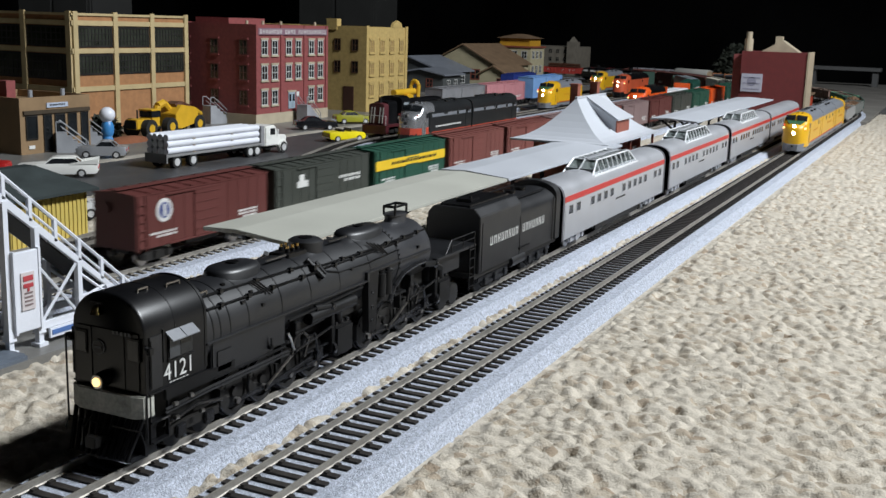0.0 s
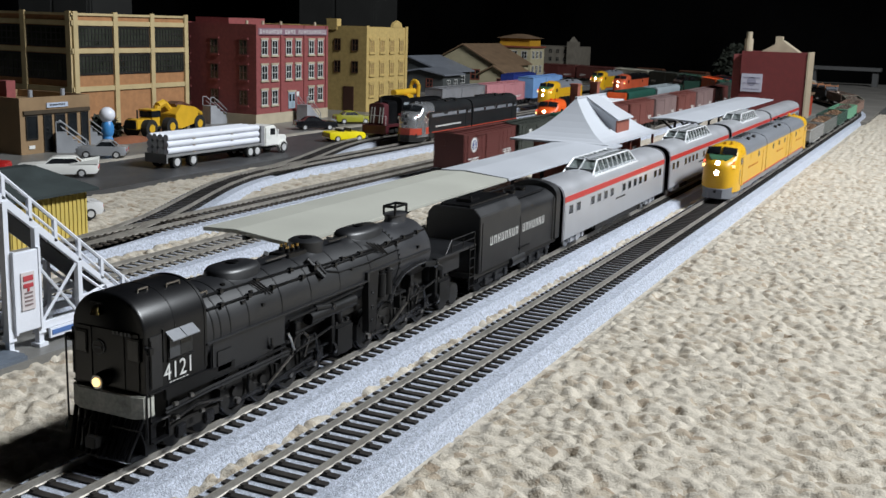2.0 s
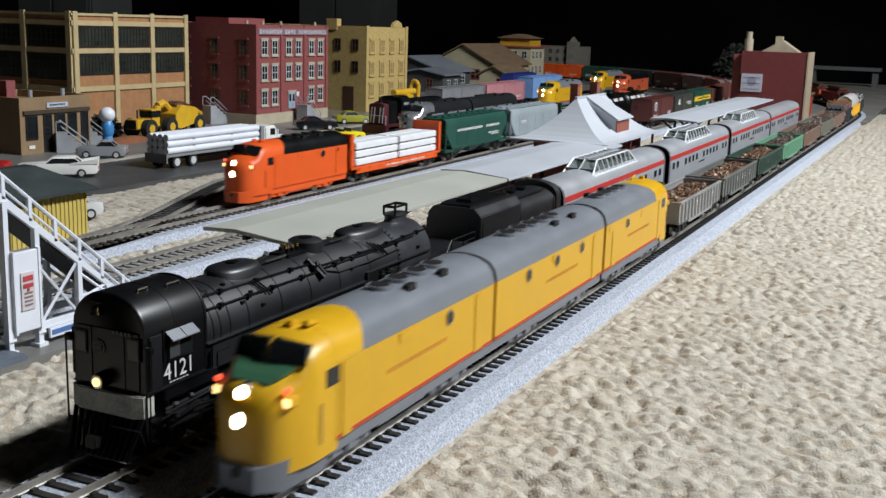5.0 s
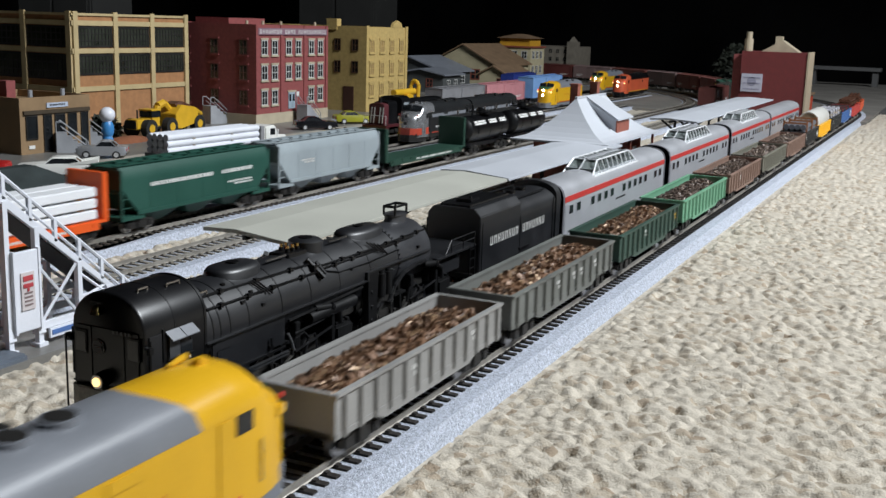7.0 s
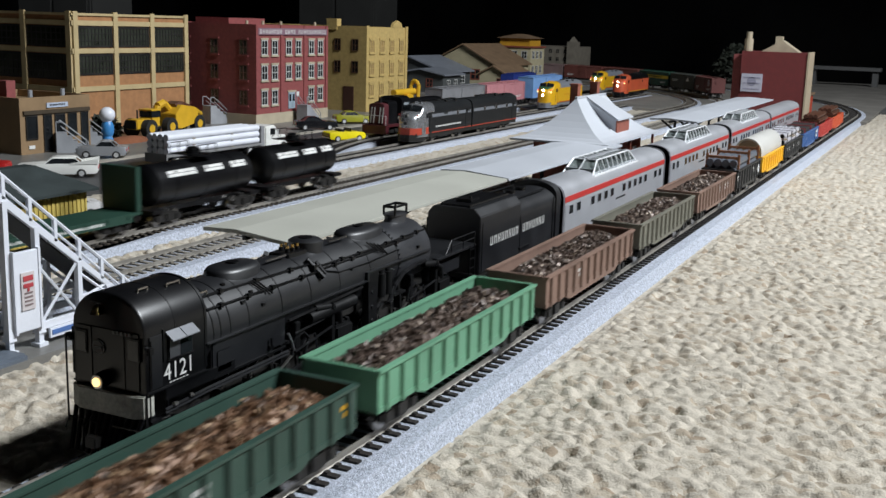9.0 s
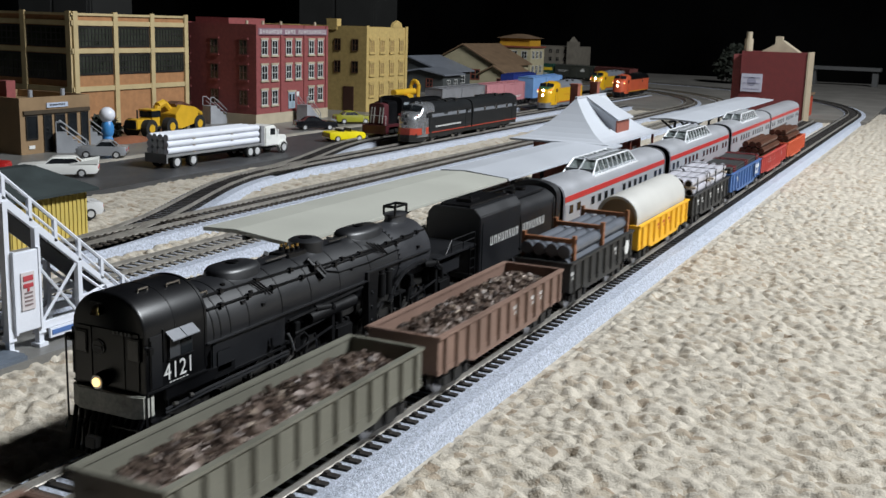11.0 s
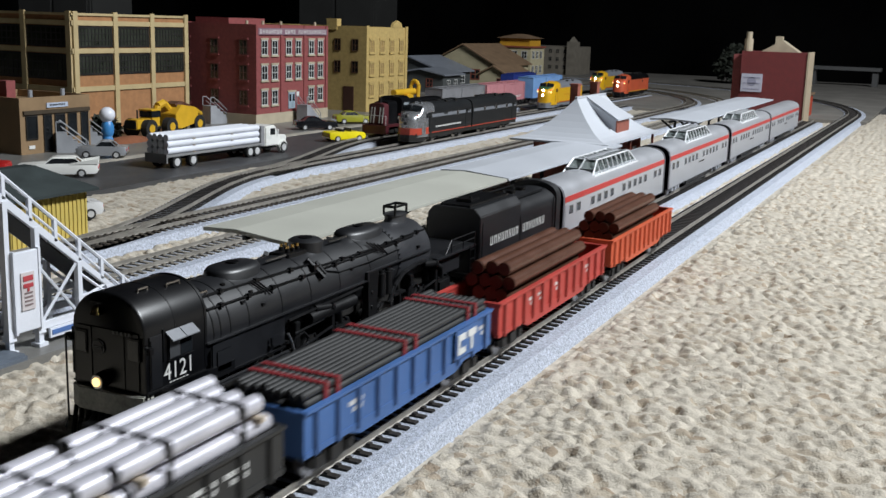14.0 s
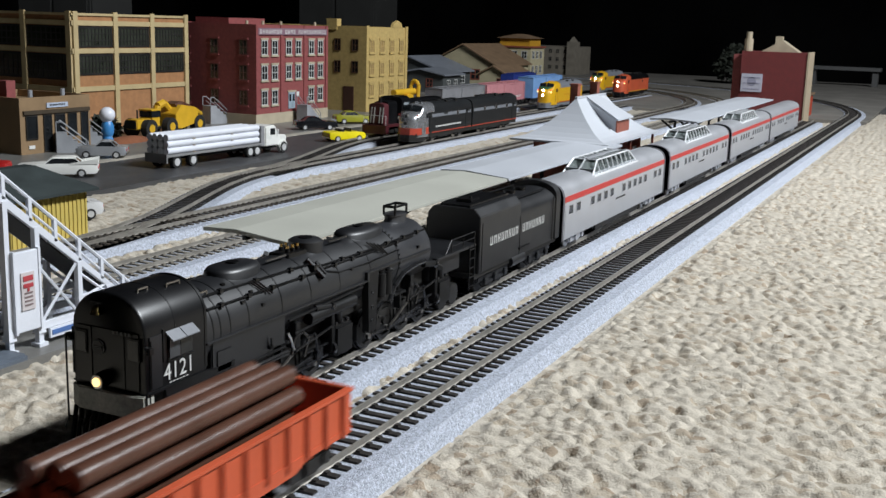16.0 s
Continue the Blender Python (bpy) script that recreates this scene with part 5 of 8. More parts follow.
    for x, y in ((-0.0985, 0.0022), (-0.1020, 0.0022), (-0.1055, 0.0022), (-0.1005, -0.0022), (-0.1040, -0.0022)):
        v = part("safety_valve", Geo().cyl((x, y, 0.0505), (x, y, 0.0530), 0.0010, 10), BLACK, t)
        part("valve_stem", Geo().cyl((x, y, 0.0530), (x, y, 0.0542), 0.0006, 8), BRASS, v, "bright brass valve stem")
    part("valve_box", Geo().box(-0.1085, -0.0950, -0.0045, 0.0050, 0.0490, 0.0515), BLACK, t, bevel=0.0003)
    for x0, x1, y in ((-0.0930, -0.0800, 0.0050), (-0.1385, -0.1245, 0.0052)):
        part("top_grab", Geo().pipe([(x0, y, 0.0518), (x1, y, 0.0518)], 0.0005, 6), STEEL, t, "bright metal grab rail")
    part("smokestack", Geo().loft([[(-0.1930 + l * math.cos(a), 0.0042 * k * math.sin(a), z) for a in [2 * math.pi * i / 22 for i in range(22)]] for z, l, k in ((0.0490, 0.0090, 1.15), (0.0510, 0.0075, 1.0), (0.0528, 0.0075, 1.0), (0.0530, 0.0080, 1.1), (0.0538, 0.0080, 1.1))]), paint("smokebox_grey", (0.03, 0.03, 0.035)), t, smooth=True)
    part("splitter", Geo().pipe([(-0.1870, 0.003, 0.0535), (-0.1870, 0.003, 0.0575), (-0.1985, 0.003, 0.0575), (-0.1985, 0.003, 0.0535)], 0.0006, 6).pipe([(-0.1870, -0.003, 0.0535), (-0.1870, -0.003, 0.0575), (-0.1985, -0.003, 0.0575), (-0.1985, -0.003, 0.0535)], 0.0006, 6).box(-0.1990, -0.1980, -0.003, 0.003, 0.0569, 0.0581).box(-0.1875, -0.1865, -0.003, 0.003, 0.0569, 0.0581), BLACK, t)

    # piping along the boiler
    def on_boiler(a, r=0.0160, sg=1):
        return sg * r * math.cos(radians(a)), 0.0355 + r * math.sin(radians(a))
    for sg in (-1, 1):
        for way, clamps in (([(-0.0305, 53), (-0.1010, 48), (-0.1060, 40), (-0.1380, 39), (-0.1480, 39), (-0.2010, 42)], (-0.045, -0.066, -0.088, -0.124, -0.139, -0.163, -0.179, -0.193)),
                            ([(-0.0330, 34), (-0.1040, 33), (-0.1080, 35), (-0.1380, 35), (-0.1480, 35), (-0.1880, 37)], (-0.041, -0.057, -0.072, -0.092, -0.117, -0.131, -0.157, -0.171))):
            rr = lambda x: 0.0160 if x > -0.135 else 0.0155
            pts = [(x, *on_boiler(a, rr(x), sg)) for x, a in way]
            pp = part("boiler_pipe", Geo().pipe(pts, 0.00042, 6), BLACK, t)
            for x in clamps:
                (x0, y0, z0), (x1, y1, z1) = next((p, q) for p, q in zip(pts, pts[1:]) if q[0] <= x <= p[0])
                u = (x - x0) / (x1 - x0)
                y, z = y0 + (y1 - y0) * u, z0 + (z1 - z0) * u
                part("pipe_clamp", Geo().box(x - 0.0009, x + 0.0009, y - 0.0008, y + 0.0008, z - 0.0008, z + 0.0008), BLACK, pp)
        part("thin_pipe", Geo().pipe([(-0.1060, *on_boiler(33, 0.0158, sg)), (-0.1180, *on_boiler(22, 0.0157, sg)), (-0.1420, *on_boiler(21, 0.0157, sg)), (-0.1700, *on_boiler(24, 0.0153, sg))], 0.0003, 5), BLACK, t)
        for x, n in ((-0.0640, 3), (-0.1500, 4)):
            for i in range(n):
                a0, a1 = 52 - 3 * i, 32 - 3 * i
                part("sand_pipe", Geo().pipe([(x - i * 0.0022 + 0.002, *on_boiler(a0, 0.0161, sg)), (x - i * 0.0022 - 0.002, *on_boiler(a1, 0.0161, sg))], 0.0004, 5), BLACK, t)
        y, z = on_boiler(40, 0.0165, sg)
        part("check_valve", Geo().cyl((-0.1010, *on_boiler(55, 0.0168, sg)), (-0.1045, *on_boiler(22, 0.0168, sg)), 0.0012, 8).cyl((-0.1040, *on_boiler(46, 0.0170, sg)), (-0.1062, *on_boiler(26, 0.0170, sg)), 0.0010, 8).box(-0.1050, -0.1005, y - 0.001, y + 0.001, z - 0.001, z + 0.001), BLACK, t)
    # engines: two sets of four drivers, rods, cylinders
    part("frame", Geo().box(-0.240, -0.006, -0.0072, 0.0072, 0.0060, 0.0235), DARK, t)
    part("firebox_bottom", Geo().box(-0.1400, -0.0335, -0.0098, 0.0098, 0.0190, 0.0260), DARK, t)
    rod = paint("dull_rod_steel", (0.075, 0.075, 0.08), rough=0.25, metal=0.85, var=0.35)
    for base in (-0.052, -0.148):
        for k in range(4):
            x = base - k * 0.0172
            for sg in (-1, 1):
                wh = part("driving_wheel", Geo().loft([[(x + r * math.cos(2 * math.pi * i / 26), sg * y, 0.0088 + r * math.sin(2 * math.pi * i / 26)) for i in range(26)] for y, r in ((0.0076, 0.0092), (0.0084, 0.0092), (0.0086, 0.0084), (0.0104, 0.0084), (0.0104, 0.0066), (0.0096, 0.0064), (0.0096, 0.0018), (0.0108, 0.0017))]), DARK, t, smooth=True)
                part("tyre", Geo().loft([[(x + r * math.cos(2 * math.pi * i / 26), sg * y, 0.0088 + r * math.sin(2 * math.pi * i / 26)) for i in range(26)] for y, r in ((0.0086, 0.0087), (0.0103, 0.0087), (0.0105, 0.0083))], caps=False), rod, wh)
                part("counterweight", Geo().box(x - 0.0050, x + 0.0050, *sorted((sg * 0.0096, sg * 0.0103)), 0.0110, 0.0145), DARK, wh)
                part("brake_shoe", Geo().box(x + 0.0080, x + 0.0092, *sorted((sg * 0.0085, sg * 0.0112)), 0.0060, 0.0125), DARK, t)
        for sg in (-1, 1):
            side = lambda a, b: sorted((sg * a, sg * b))
            sr = part("side_rod", Geo().box(base - 0.0535, base + 0.0015, *side(0.0114, 0.0121), 0.0050, 0.0066), rod, t, "steel side rod", bevel=0.0002)
            for k in range(4):
                x = base - k * 0.0172
                part("crank_pin", Geo().cyl((x, sg * 0.0108, 0.0058), (x, sg * 0.0125, 0.0058), 0.0013, 10), STEEL, sr)
            xc = base - 0.0690
            cy = part("cylinder", Geo().box(xc - 0.0070, xc + 0.0070, *side(0.0100, 0.0160), 0.0055, 0.0190), GEARBLACK, t, "dark steam cylinder block", bevel=0.0012)
            for dx in (-0.0045, 0, 0.0045):
                part("cylinder_stud", Geo().cyl((xc + dx, sg * 0.0140, 0.0190), (xc + dx, sg * 0.0140, 0.0203), 0.0010, 8), rod, cy)
            part("cylinder_head", Geo().cyl((xc + 0.0070, sg * 0.0135, 0.0098), (xc + 0.0086, sg * 0.0135, 0.0098), 0.0032, 14), rod, cy)
            part("crosshead_guide", Geo().box(xc + 0.0085, xc + 0.0260, *side(0.0130, 0.0140), 0.0122, 0.0130).box(xc + 0.0085, xc + 0.0260, *side(0.0130, 0.0140), 0.0072, 0.0080), rod, t)
            part("crosshead", Geo().box(xc + 0.0150, xc + 0.0200, *side(0.0125, 0.0146), 0.0078, 0.0124), rod, t, bevel=0.0003)
            part("main_rod", Geo().raw([(x, sg * y, z) for y in (0.0126, 0.0133) for x, z in ((xc + 0.0175, 0.0088), (xc + 0.0175, 0.0104), (base - 0.0160, 0.0070), (base - 0.0160, 0.0052))], [(0, 1, 2, 3), (7, 6, 5, 4), (0, 1, 5, 4), (1, 2, 6, 5), (2, 3, 7, 6), (3, 0, 4, 7)]), rod, t)
            part("valve_gear", Geo().pipe([(base - 0.0310, sg * 0.0146, 0.0150), (base - 0.0330, sg * 0.0146, 0.0215), (base - 0.0390, sg * 0.0146, 0.0225), (base - 0.0430, sg * 0.0146, 0.0190), (base - 0.0395, sg * 0.0146, 0.0120)], 0.0007, 6).pipe([(base - 0.0330, sg * 0.0149, 0.0160), (xc + 0.0090, sg * 0.0149, 0.0196)], 0.0006, 6).pipe([(base - 0.0500, sg * 0.0149, 0.0110), (base - 0.0470, sg * 0.0149, 0.0200)], 0.0006, 6), rod, t, "bright valve gear links")
            part("eccentric_rod", Geo().pipe([(base - 0.0160, sg * 0.0140, 0.0075), (base - 0.0315, sg * 0.0146, 0.0150)], 0.0006, 6), STEEL, t)
            part("gear_hanger", Geo().box(base - 0.0365, base - 0.0330, *side(0.0110, 0.0152), 0.0170, 0.0275), GEARBLACK, t, bevel=0.0003)
            part("link_bracket", Geo().box(base - 0.0290, base - 0.0180, *side(0.0120, 0.0150), 0.0205, 0.0215).box(base - 0.0240, base - 0.0228, *side(0.0120, 0.0152), 0.0140, 0.0215), GEARBLACK, t)
            part("steam_pipe", Geo().pipe([(xc + 0.001, sg * 0.0135, 0.0195), (xc + 0.004, sg * 0.0148, 0.0250), (xc + 0.011, sg * 0.0150, 0.0285), (xc + 0.022, sg * 0.0145, 0.0300)], 0.0016, 10), GEARBLACK, t, smooth=True)
            part("flange_pipe", Geo().cyl((xc + 0.0095, sg * 0.0151, 0.0278), (xc + 0.0115, sg * 0.0151, 0.0290), 0.0020, 12), rod, t)
            part("sand_pipe", Geo().pipe([(base - 0.0060, sg * 0.0120, 0.0195), (base - 0.0070, sg * 0.0118, 0.0120), (base - 0.0090, sg * 0.0095, 0.0030)], 0.0005, 5), DARK, t)
            part("cross_plate", Geo().box(base - 0.0620, base - 0.0595, *side(0.0090, 0.0152), 0.0090, 0.0300), GEARBLACK, t, bevel=0.0003)
    for sg in (-1, 1):
        side = lambda a, b: sorted((sg * a, sg * b))
        hp = part("hanger_plate", Geo().raw([(x, sg * y, z) for y in (0.0128, 0.0160) for x, z in ((-0.1410, 0.0100), (-0.1470, 0.0100), (-0.1490, 0.0362), (-0.1400, 0.0362), (-0.1400, 0.0290))], [(0, 1, 2, 3, 4), (9, 8, 7, 6, 5)] + [(i, (i + 1) % 5, 5 + (i + 1) % 5, 5 + i) for i in range(5)]), GEARBLACK, t, "upright plate carrying the running board")
        for z in (0.0150, 0.0210, 0.0275):
            part("plate_bolt", Geo().cyl((-0.1432, sg * 0.0160, z), (-0.1432, sg * 0.0165, z), 0.0007, 8), rod, hp)
        for i, x in enumerate((-0.1530, -0.1590)):
            part("air_pump", Geo().cyl((x, sg * 0.0148, 0.0235), (x, sg * 0.0148, 0.0340), 0.0024, 12).cyl((x, sg * 0.0148, 0.0340), (x, sg * 0.0148, 0.0352), 0.0015, 10), GEARBLACK, t, smooth=True)
        part("air_tank", Geo().cyl((-0.1300, sg * 0.0142, 0.0268), (-0.0950, sg * 0.0142, 0.0268), 0.0026, 14), GEARBLACK, t, smooth=True)
        part("feed_pipe", Geo().pipe([(-0.0800, sg * 0.0152, 0.0296), (-0.1360, sg * 0.0152, 0.0312)], 0.0006, 6).pipe([(-0.0840, sg * 0.0154, 0.0235), (-0.1050, sg * 0.0154, 0.0245), (-0.1070, sg * 0.0154, 0.0300)], 0.0005, 6), GEARBLACK, t)
        part("curved_pipe", Geo().pipe([(-0.1600, sg * 0.0155, 0.0195), (-0.1640, sg * 0.0160, 0.0260), (-0.1720, sg * 0.0160, 0.0305), (-0.1850, sg * 0.0156, 0.0320), (-0.1960, sg * 0.0150, 0.0318)], 0.0011, 8), rod, t, "long bent steel pipe", smooth=True)
        for x in (-0.018, -0.033):
            part("pilot_wheel", Geo().cyl((x, sg * 0.0076, 0.0056), (x, sg * 0.0104, 0.0056), 0.0056, 18), DARK, t)
        tf = part("truck_frame", Geo().box(-0.0400, -0.0110, *side(0.0108, 0.0130), 0.0050, 0.0090), DARK, t, bevel=0.0005)
        for x in (-0.018, -0.033):
            part("journal_box", Geo().box(x - 0.0024, x + 0.0024, *side(0.0128, 0.0144), 0.0040, 0.0086), rod, tf, bevel=0.0004)
        part("equaliser", Geo().pipe([(-0.0110, sg * 0.0138, 0.0105), (-0.0260, sg * 0.0140, 0.0130), (-0.0400, sg * 0.0138, 0.0105)], 0.0007, 6), rod, tf)
        for x in (-0.226, -0.239):
            part("trailing_wheel", Geo().cyl((x, sg * 0.0076, 0.0056), (x, sg * 0.0104, 0.0056), 0.0056, 18), DARK, t)
        ld = Geo()
        for x in (-0.2475, -0.2535):
            ld.box(x - 0.0003, x + 0.0003, *side(0.0150, 0.0156), 0.0060, 0.0300)
        for i in range(5):
            ld.box(-0.2535, -0.2475, *side(0.0150, 0.0156), 0.0075 + i * 0.0050, 0.0080 + i * 0.0050)
        part("rear_ladder", ld, BLACK, t)
    part("saddle", Geo().box(-0.2020, -0.1780, -0.0105, 0.0105, 0.0190, 0.0250), DARK, t)
    part("deck", Geo().box(-0.2560, -0.2040, -0.0152, 0.0152, 0.0285, 0.0300).box(-0.2420, -0.2060, -0.0120, 0.0120, 0.0190, 0.0285), LOCOBLACK, t, bevel=0.0003)
    for sg in (-1, 1):
        rl = Geo().pipe([(-0.2190, sg * 0.0148, 0.0300), (-0.2260, sg * 0.0148, 0.0365), (-0.2540, sg * 0.0148, 0.0365)], 0.00035, 5)
        for x in (-0.226, -0.2400, -0.2540):
            rl.cyl((x, sg * 0.0148, 0.0300), (x, sg * 0.0148, 0.0365), 0.0003, 5)
        rl.cyl((-0.2260, sg * 0.0148, 0.0332), (-0.2540, sg * 0.0148, 0.0332), 0.00025, 5)
        part("deck_railing", rl, BLACK, t)
    return t


def tender(m):
    """A rectangular oil tender with chamfered oil bunker, round-topped rear tank and end plate; front at x = 0, body towards -x."""
    t = thing("locomotive_tender", m, "black oil tender lettered in white behind the engine", "tender", "passenger train")
    w, L = 0.0156, 0.117
    prof = [(-w, 0.0125), (-w, 0.0432), (-w + 0.0034, 0.0472), (w - 0.0034, 0.0472), (w, 0.0432), (w, 0.0125)]
    part("tank", Geo().sweep(prof, [-0.058, 0.0]), LOCOBLACK, t, bevel=0.0004)
    n = 16
    prof2 = [(-w, 0.0125)] + [(w * math.cos(math.pi * (1 - i / n)), 0.0345 + 0.0105 * math.sin(math.pi * i / n) ** 0.8) for i in range(n + 1)] + [(w, 0.0125)]
    part("rear_tank", Geo().sweep(prof2, [-L, -0.058]), LOCOBLACK, t, smooth=True)
    part("end_plate", Geo().sweep([(y * 1.03, z + (0.0034 if z > 0.03 else 0)) for y, z in prof2], [-L - 0.0075, -L]), LOCOBLACK, t, "dark round-topped end plate", smooth=True)
    th = part("top_hatch", Geo().box(-0.054, -0.003, -0.0078, 0.0078, 0.0472, 0.0482), BLACK, t, bevel=0.0004)
    part("hatch_rim", Geo().box(-0.055, -0.002, 0.0078, 0.0086, 0.0472, 0.0488).box(-0.055, -0.002, -0.0086, -0.0078, 0.0472, 0.0488), BLACK, th)
    part("hatch_lid", Geo().box(-0.0240, -0.0120, -0.0045, 0.0045, 0.0482, 0.0500), BLACK, th, bevel=0.0004)
    part("lid_handle", Geo().pipe([(-0.0150, 0.003, 0.0494), (-0.0150, 0.003, 0.0510), (-0.0135, 0.003, 0.0512)], 0.0006, 5), BLACK, th)
    for x in (-0.078, -0.094):
        part("filler_cap", Geo().cyl((x, 0, 0.0425), (x, 0, 0.0462), 0.0034, 16).cyl((x, 0, 0.0462), (x, 0, 0.0469), 0.0039, 16), BLACK, t)
    part("rear_lamp", Geo().cyl((-L - 0.004, 0.004, 0.0472), (-L - 0.004, 0.004, 0.0488), 0.0008, 8), STEEL, t)
    for sg in (-1, 1):
        side = lambda a, b: sorted((sg * a, sg * b))
        part("top_rail", Geo().pipe([(-0.060, sg * 0.0105, 0.0450), (-0.110, sg * 0.0105, 0.0450)], 0.0004, 5), BLACK, t)
        part("tank_seam", Geo().box(-0.0585, -0.0577, *side(w, w + 0.0002), 0.0130, 0.0345), BLACK, t)
        part("side_ladder", Geo().pipe([(-0.1145, sg * (w + 0.0006), 0.013), (-0.1145, sg * (w + 0.0006), 0.040)], 0.0003, 5).pipe([(-0.1105, sg * (w + 0.0006), 0.013), (-0.1105, sg * (w + 0.0006), 0.040)], 0.0003, 5), BLACK, t)
        part("front_grab", Geo().pipe([(-0.0015, sg * (w + 0.0009), 0.0135), (-0.0015, sg * (w + 0.0009), 0.0400)], 0.0003, 5), BLACK, t)
        part("side_step", Geo().box(-0.0720, -0.0560, *side(w, w + 0.0012), 0.0165, 0.0172), BLACK, t)
        part("tool_box", Geo().cyl((-0.066, sg * 0.0135, 0.0105), (-0.046, sg * 0.0135, 0.0105), 0.0034, 14), LOCOBLACK, t, smooth=True)
        for x in (-0.012, -0.028, -0.041, -0.079, -0.092, -0.105):
            part("wheel", Geo().cyl((x, sg * 0.0076, 0.0060), (x, sg * 0.0104, 0.0060), 0.0060, 18), DARK, t)
        for c in (-0.0265, -0.092):
            bf = part("bogie_frame", Geo().box(c - 0.023, c + 0.023, *side(0.0115, 0.0136), 0.0060, 0.0098).box(c - 0.017, c + 0.017, *side(0.0115, 0.0140), 0.0036, 0.0062), LOCOBLACK, t, bevel=0.0008)
            for dx in (-0.0145, 0.0, 0.0135):
                part("journal_box", Geo().box(c + dx - 0.0022, c + dx + 0.0022, *side(0.0134, 0.0150), 0.0042, 0.0085), LOCOBLACK, bf, bevel=0.0004)
        letter_bars(t, -0.0970, -0.0130, 0.0258, 0.0305, sg * (w + 0.0001), 16, (8,) if sg < 0 else (7,))
    part("frame", Geo().box(-L - 0.006, 0.003, -0.0145, 0.0145, 0.0100, 0.0126), DARK, t)
    couplers(t, L + 0.005)
    return t


TURN = pose(0, 0, 0, 0, 0, 180)
cab_forward(pose(0.2516, Y1, 0) @ TURN)
tender(pose(0.5107, Y1, 0) @ TURN)
for i, (x0, x1) in enumerate(((0.638, 0.904), (0.910, 1.176), (1.182, 1.441), (1.447, 1.699))):
    c = coach(0.1285, pose((x0 + x1) / 2, Y1, 0) @ TURN, "silver streamlined dome coach with a red stripe" if i < 3 else "silver streamlined coach with a red stripe at the train's end", dome=i < 3)

# ---- the station: canopies and depot ----
CANOPY = paint("pale_putty_plastic", (0.42, 0.42, 0.37), rough=0.55, var=0.06, scale=25)
CANOPYGREY = paint("pale_grey_plastic", (0.47, 0.49, 0.53), rough=0.5, var=0.05, scale=25)
DEPOTBRICK = paint("depot_red_brick", (0.24, 0.07, 0.045), rough=0.7, var=0.2, scale=150, bump=0.4)


def canopy(x0, x1, material, label, posts, y0=0.2560, y1=0.3110, z=0.0470, lean=0.0):
    t = thing("platform_canopy", pose(0, 0, 0), label, "platform canopy", "platform canopies")
    ym = y0 + 0.62 * (y1 - y0)
    prof = [(y0, z - 0.0018), (y0, z), (ym, z + 0.0016), (y1, z), (y1, z - 0.0018), (ym, z - 0.0003)]
    part("roof", Geo().loft([[(x + lean * (y - y0) / (y1 - y0), y, zz) for y, zz in prof] for x in (x0, x1)]), material, t, bevel=0.0002)
    for x in posts:
        p = part("post", Geo().box(x - 0.0013, x + 0.0013, ym - 0.003, ym - 0.0004, -0.006, z - 0.002), DARK, t, bevel=0.0002)
        for sg in (-1, 1):
            part("bracket", Geo().raw([(x + a, ym - 0.0017 + sg * d, zz) for a in (-0.0009, 0.0009) for d, zz in ((0, z - 0.016), (0, z - 0.013), (0.015, z - 0.0022), (0.018, z - 0.0022))], [(0, 1, 2, 3), (7, 6, 5, 4), (0, 1, 5, 4), (1, 2, 6, 5), (2, 3, 7, 6), (3, 0, 4, 7)]), DARK, p)
    part("beam", Geo().box(x0 + 0.01, x1 - 0.01, ym - 0.0028, ym - 0.0006, z - 0.0040, z - 0.0019), DARK, t)
    return t


canopy(0.3840, 0.6300, CANOPY, "long putty-coloured platform canopy beside the engine", [0.43, 0.49, 0.55, 0.61], lean=0.009)
canopy(0.6320, 0.8850, CANOPYGREY, "pale grey platform canopy joining the depot", [0.66, 0.72, 0.78, 0.84], lean=0.013)
canopy(1.165, 1.400, CANOPYGREY, "pale grey platform canopy beyond the depot", [1.20, 1.26, 1.32, 1.38], z=0.0475, lean=0.01)
canopy(1.402, 1.670, CANOPYGREY, "pale grey platform canopy beyond the depot", [1.44, 1.50, 1.56, 1.63], z=0.0475)


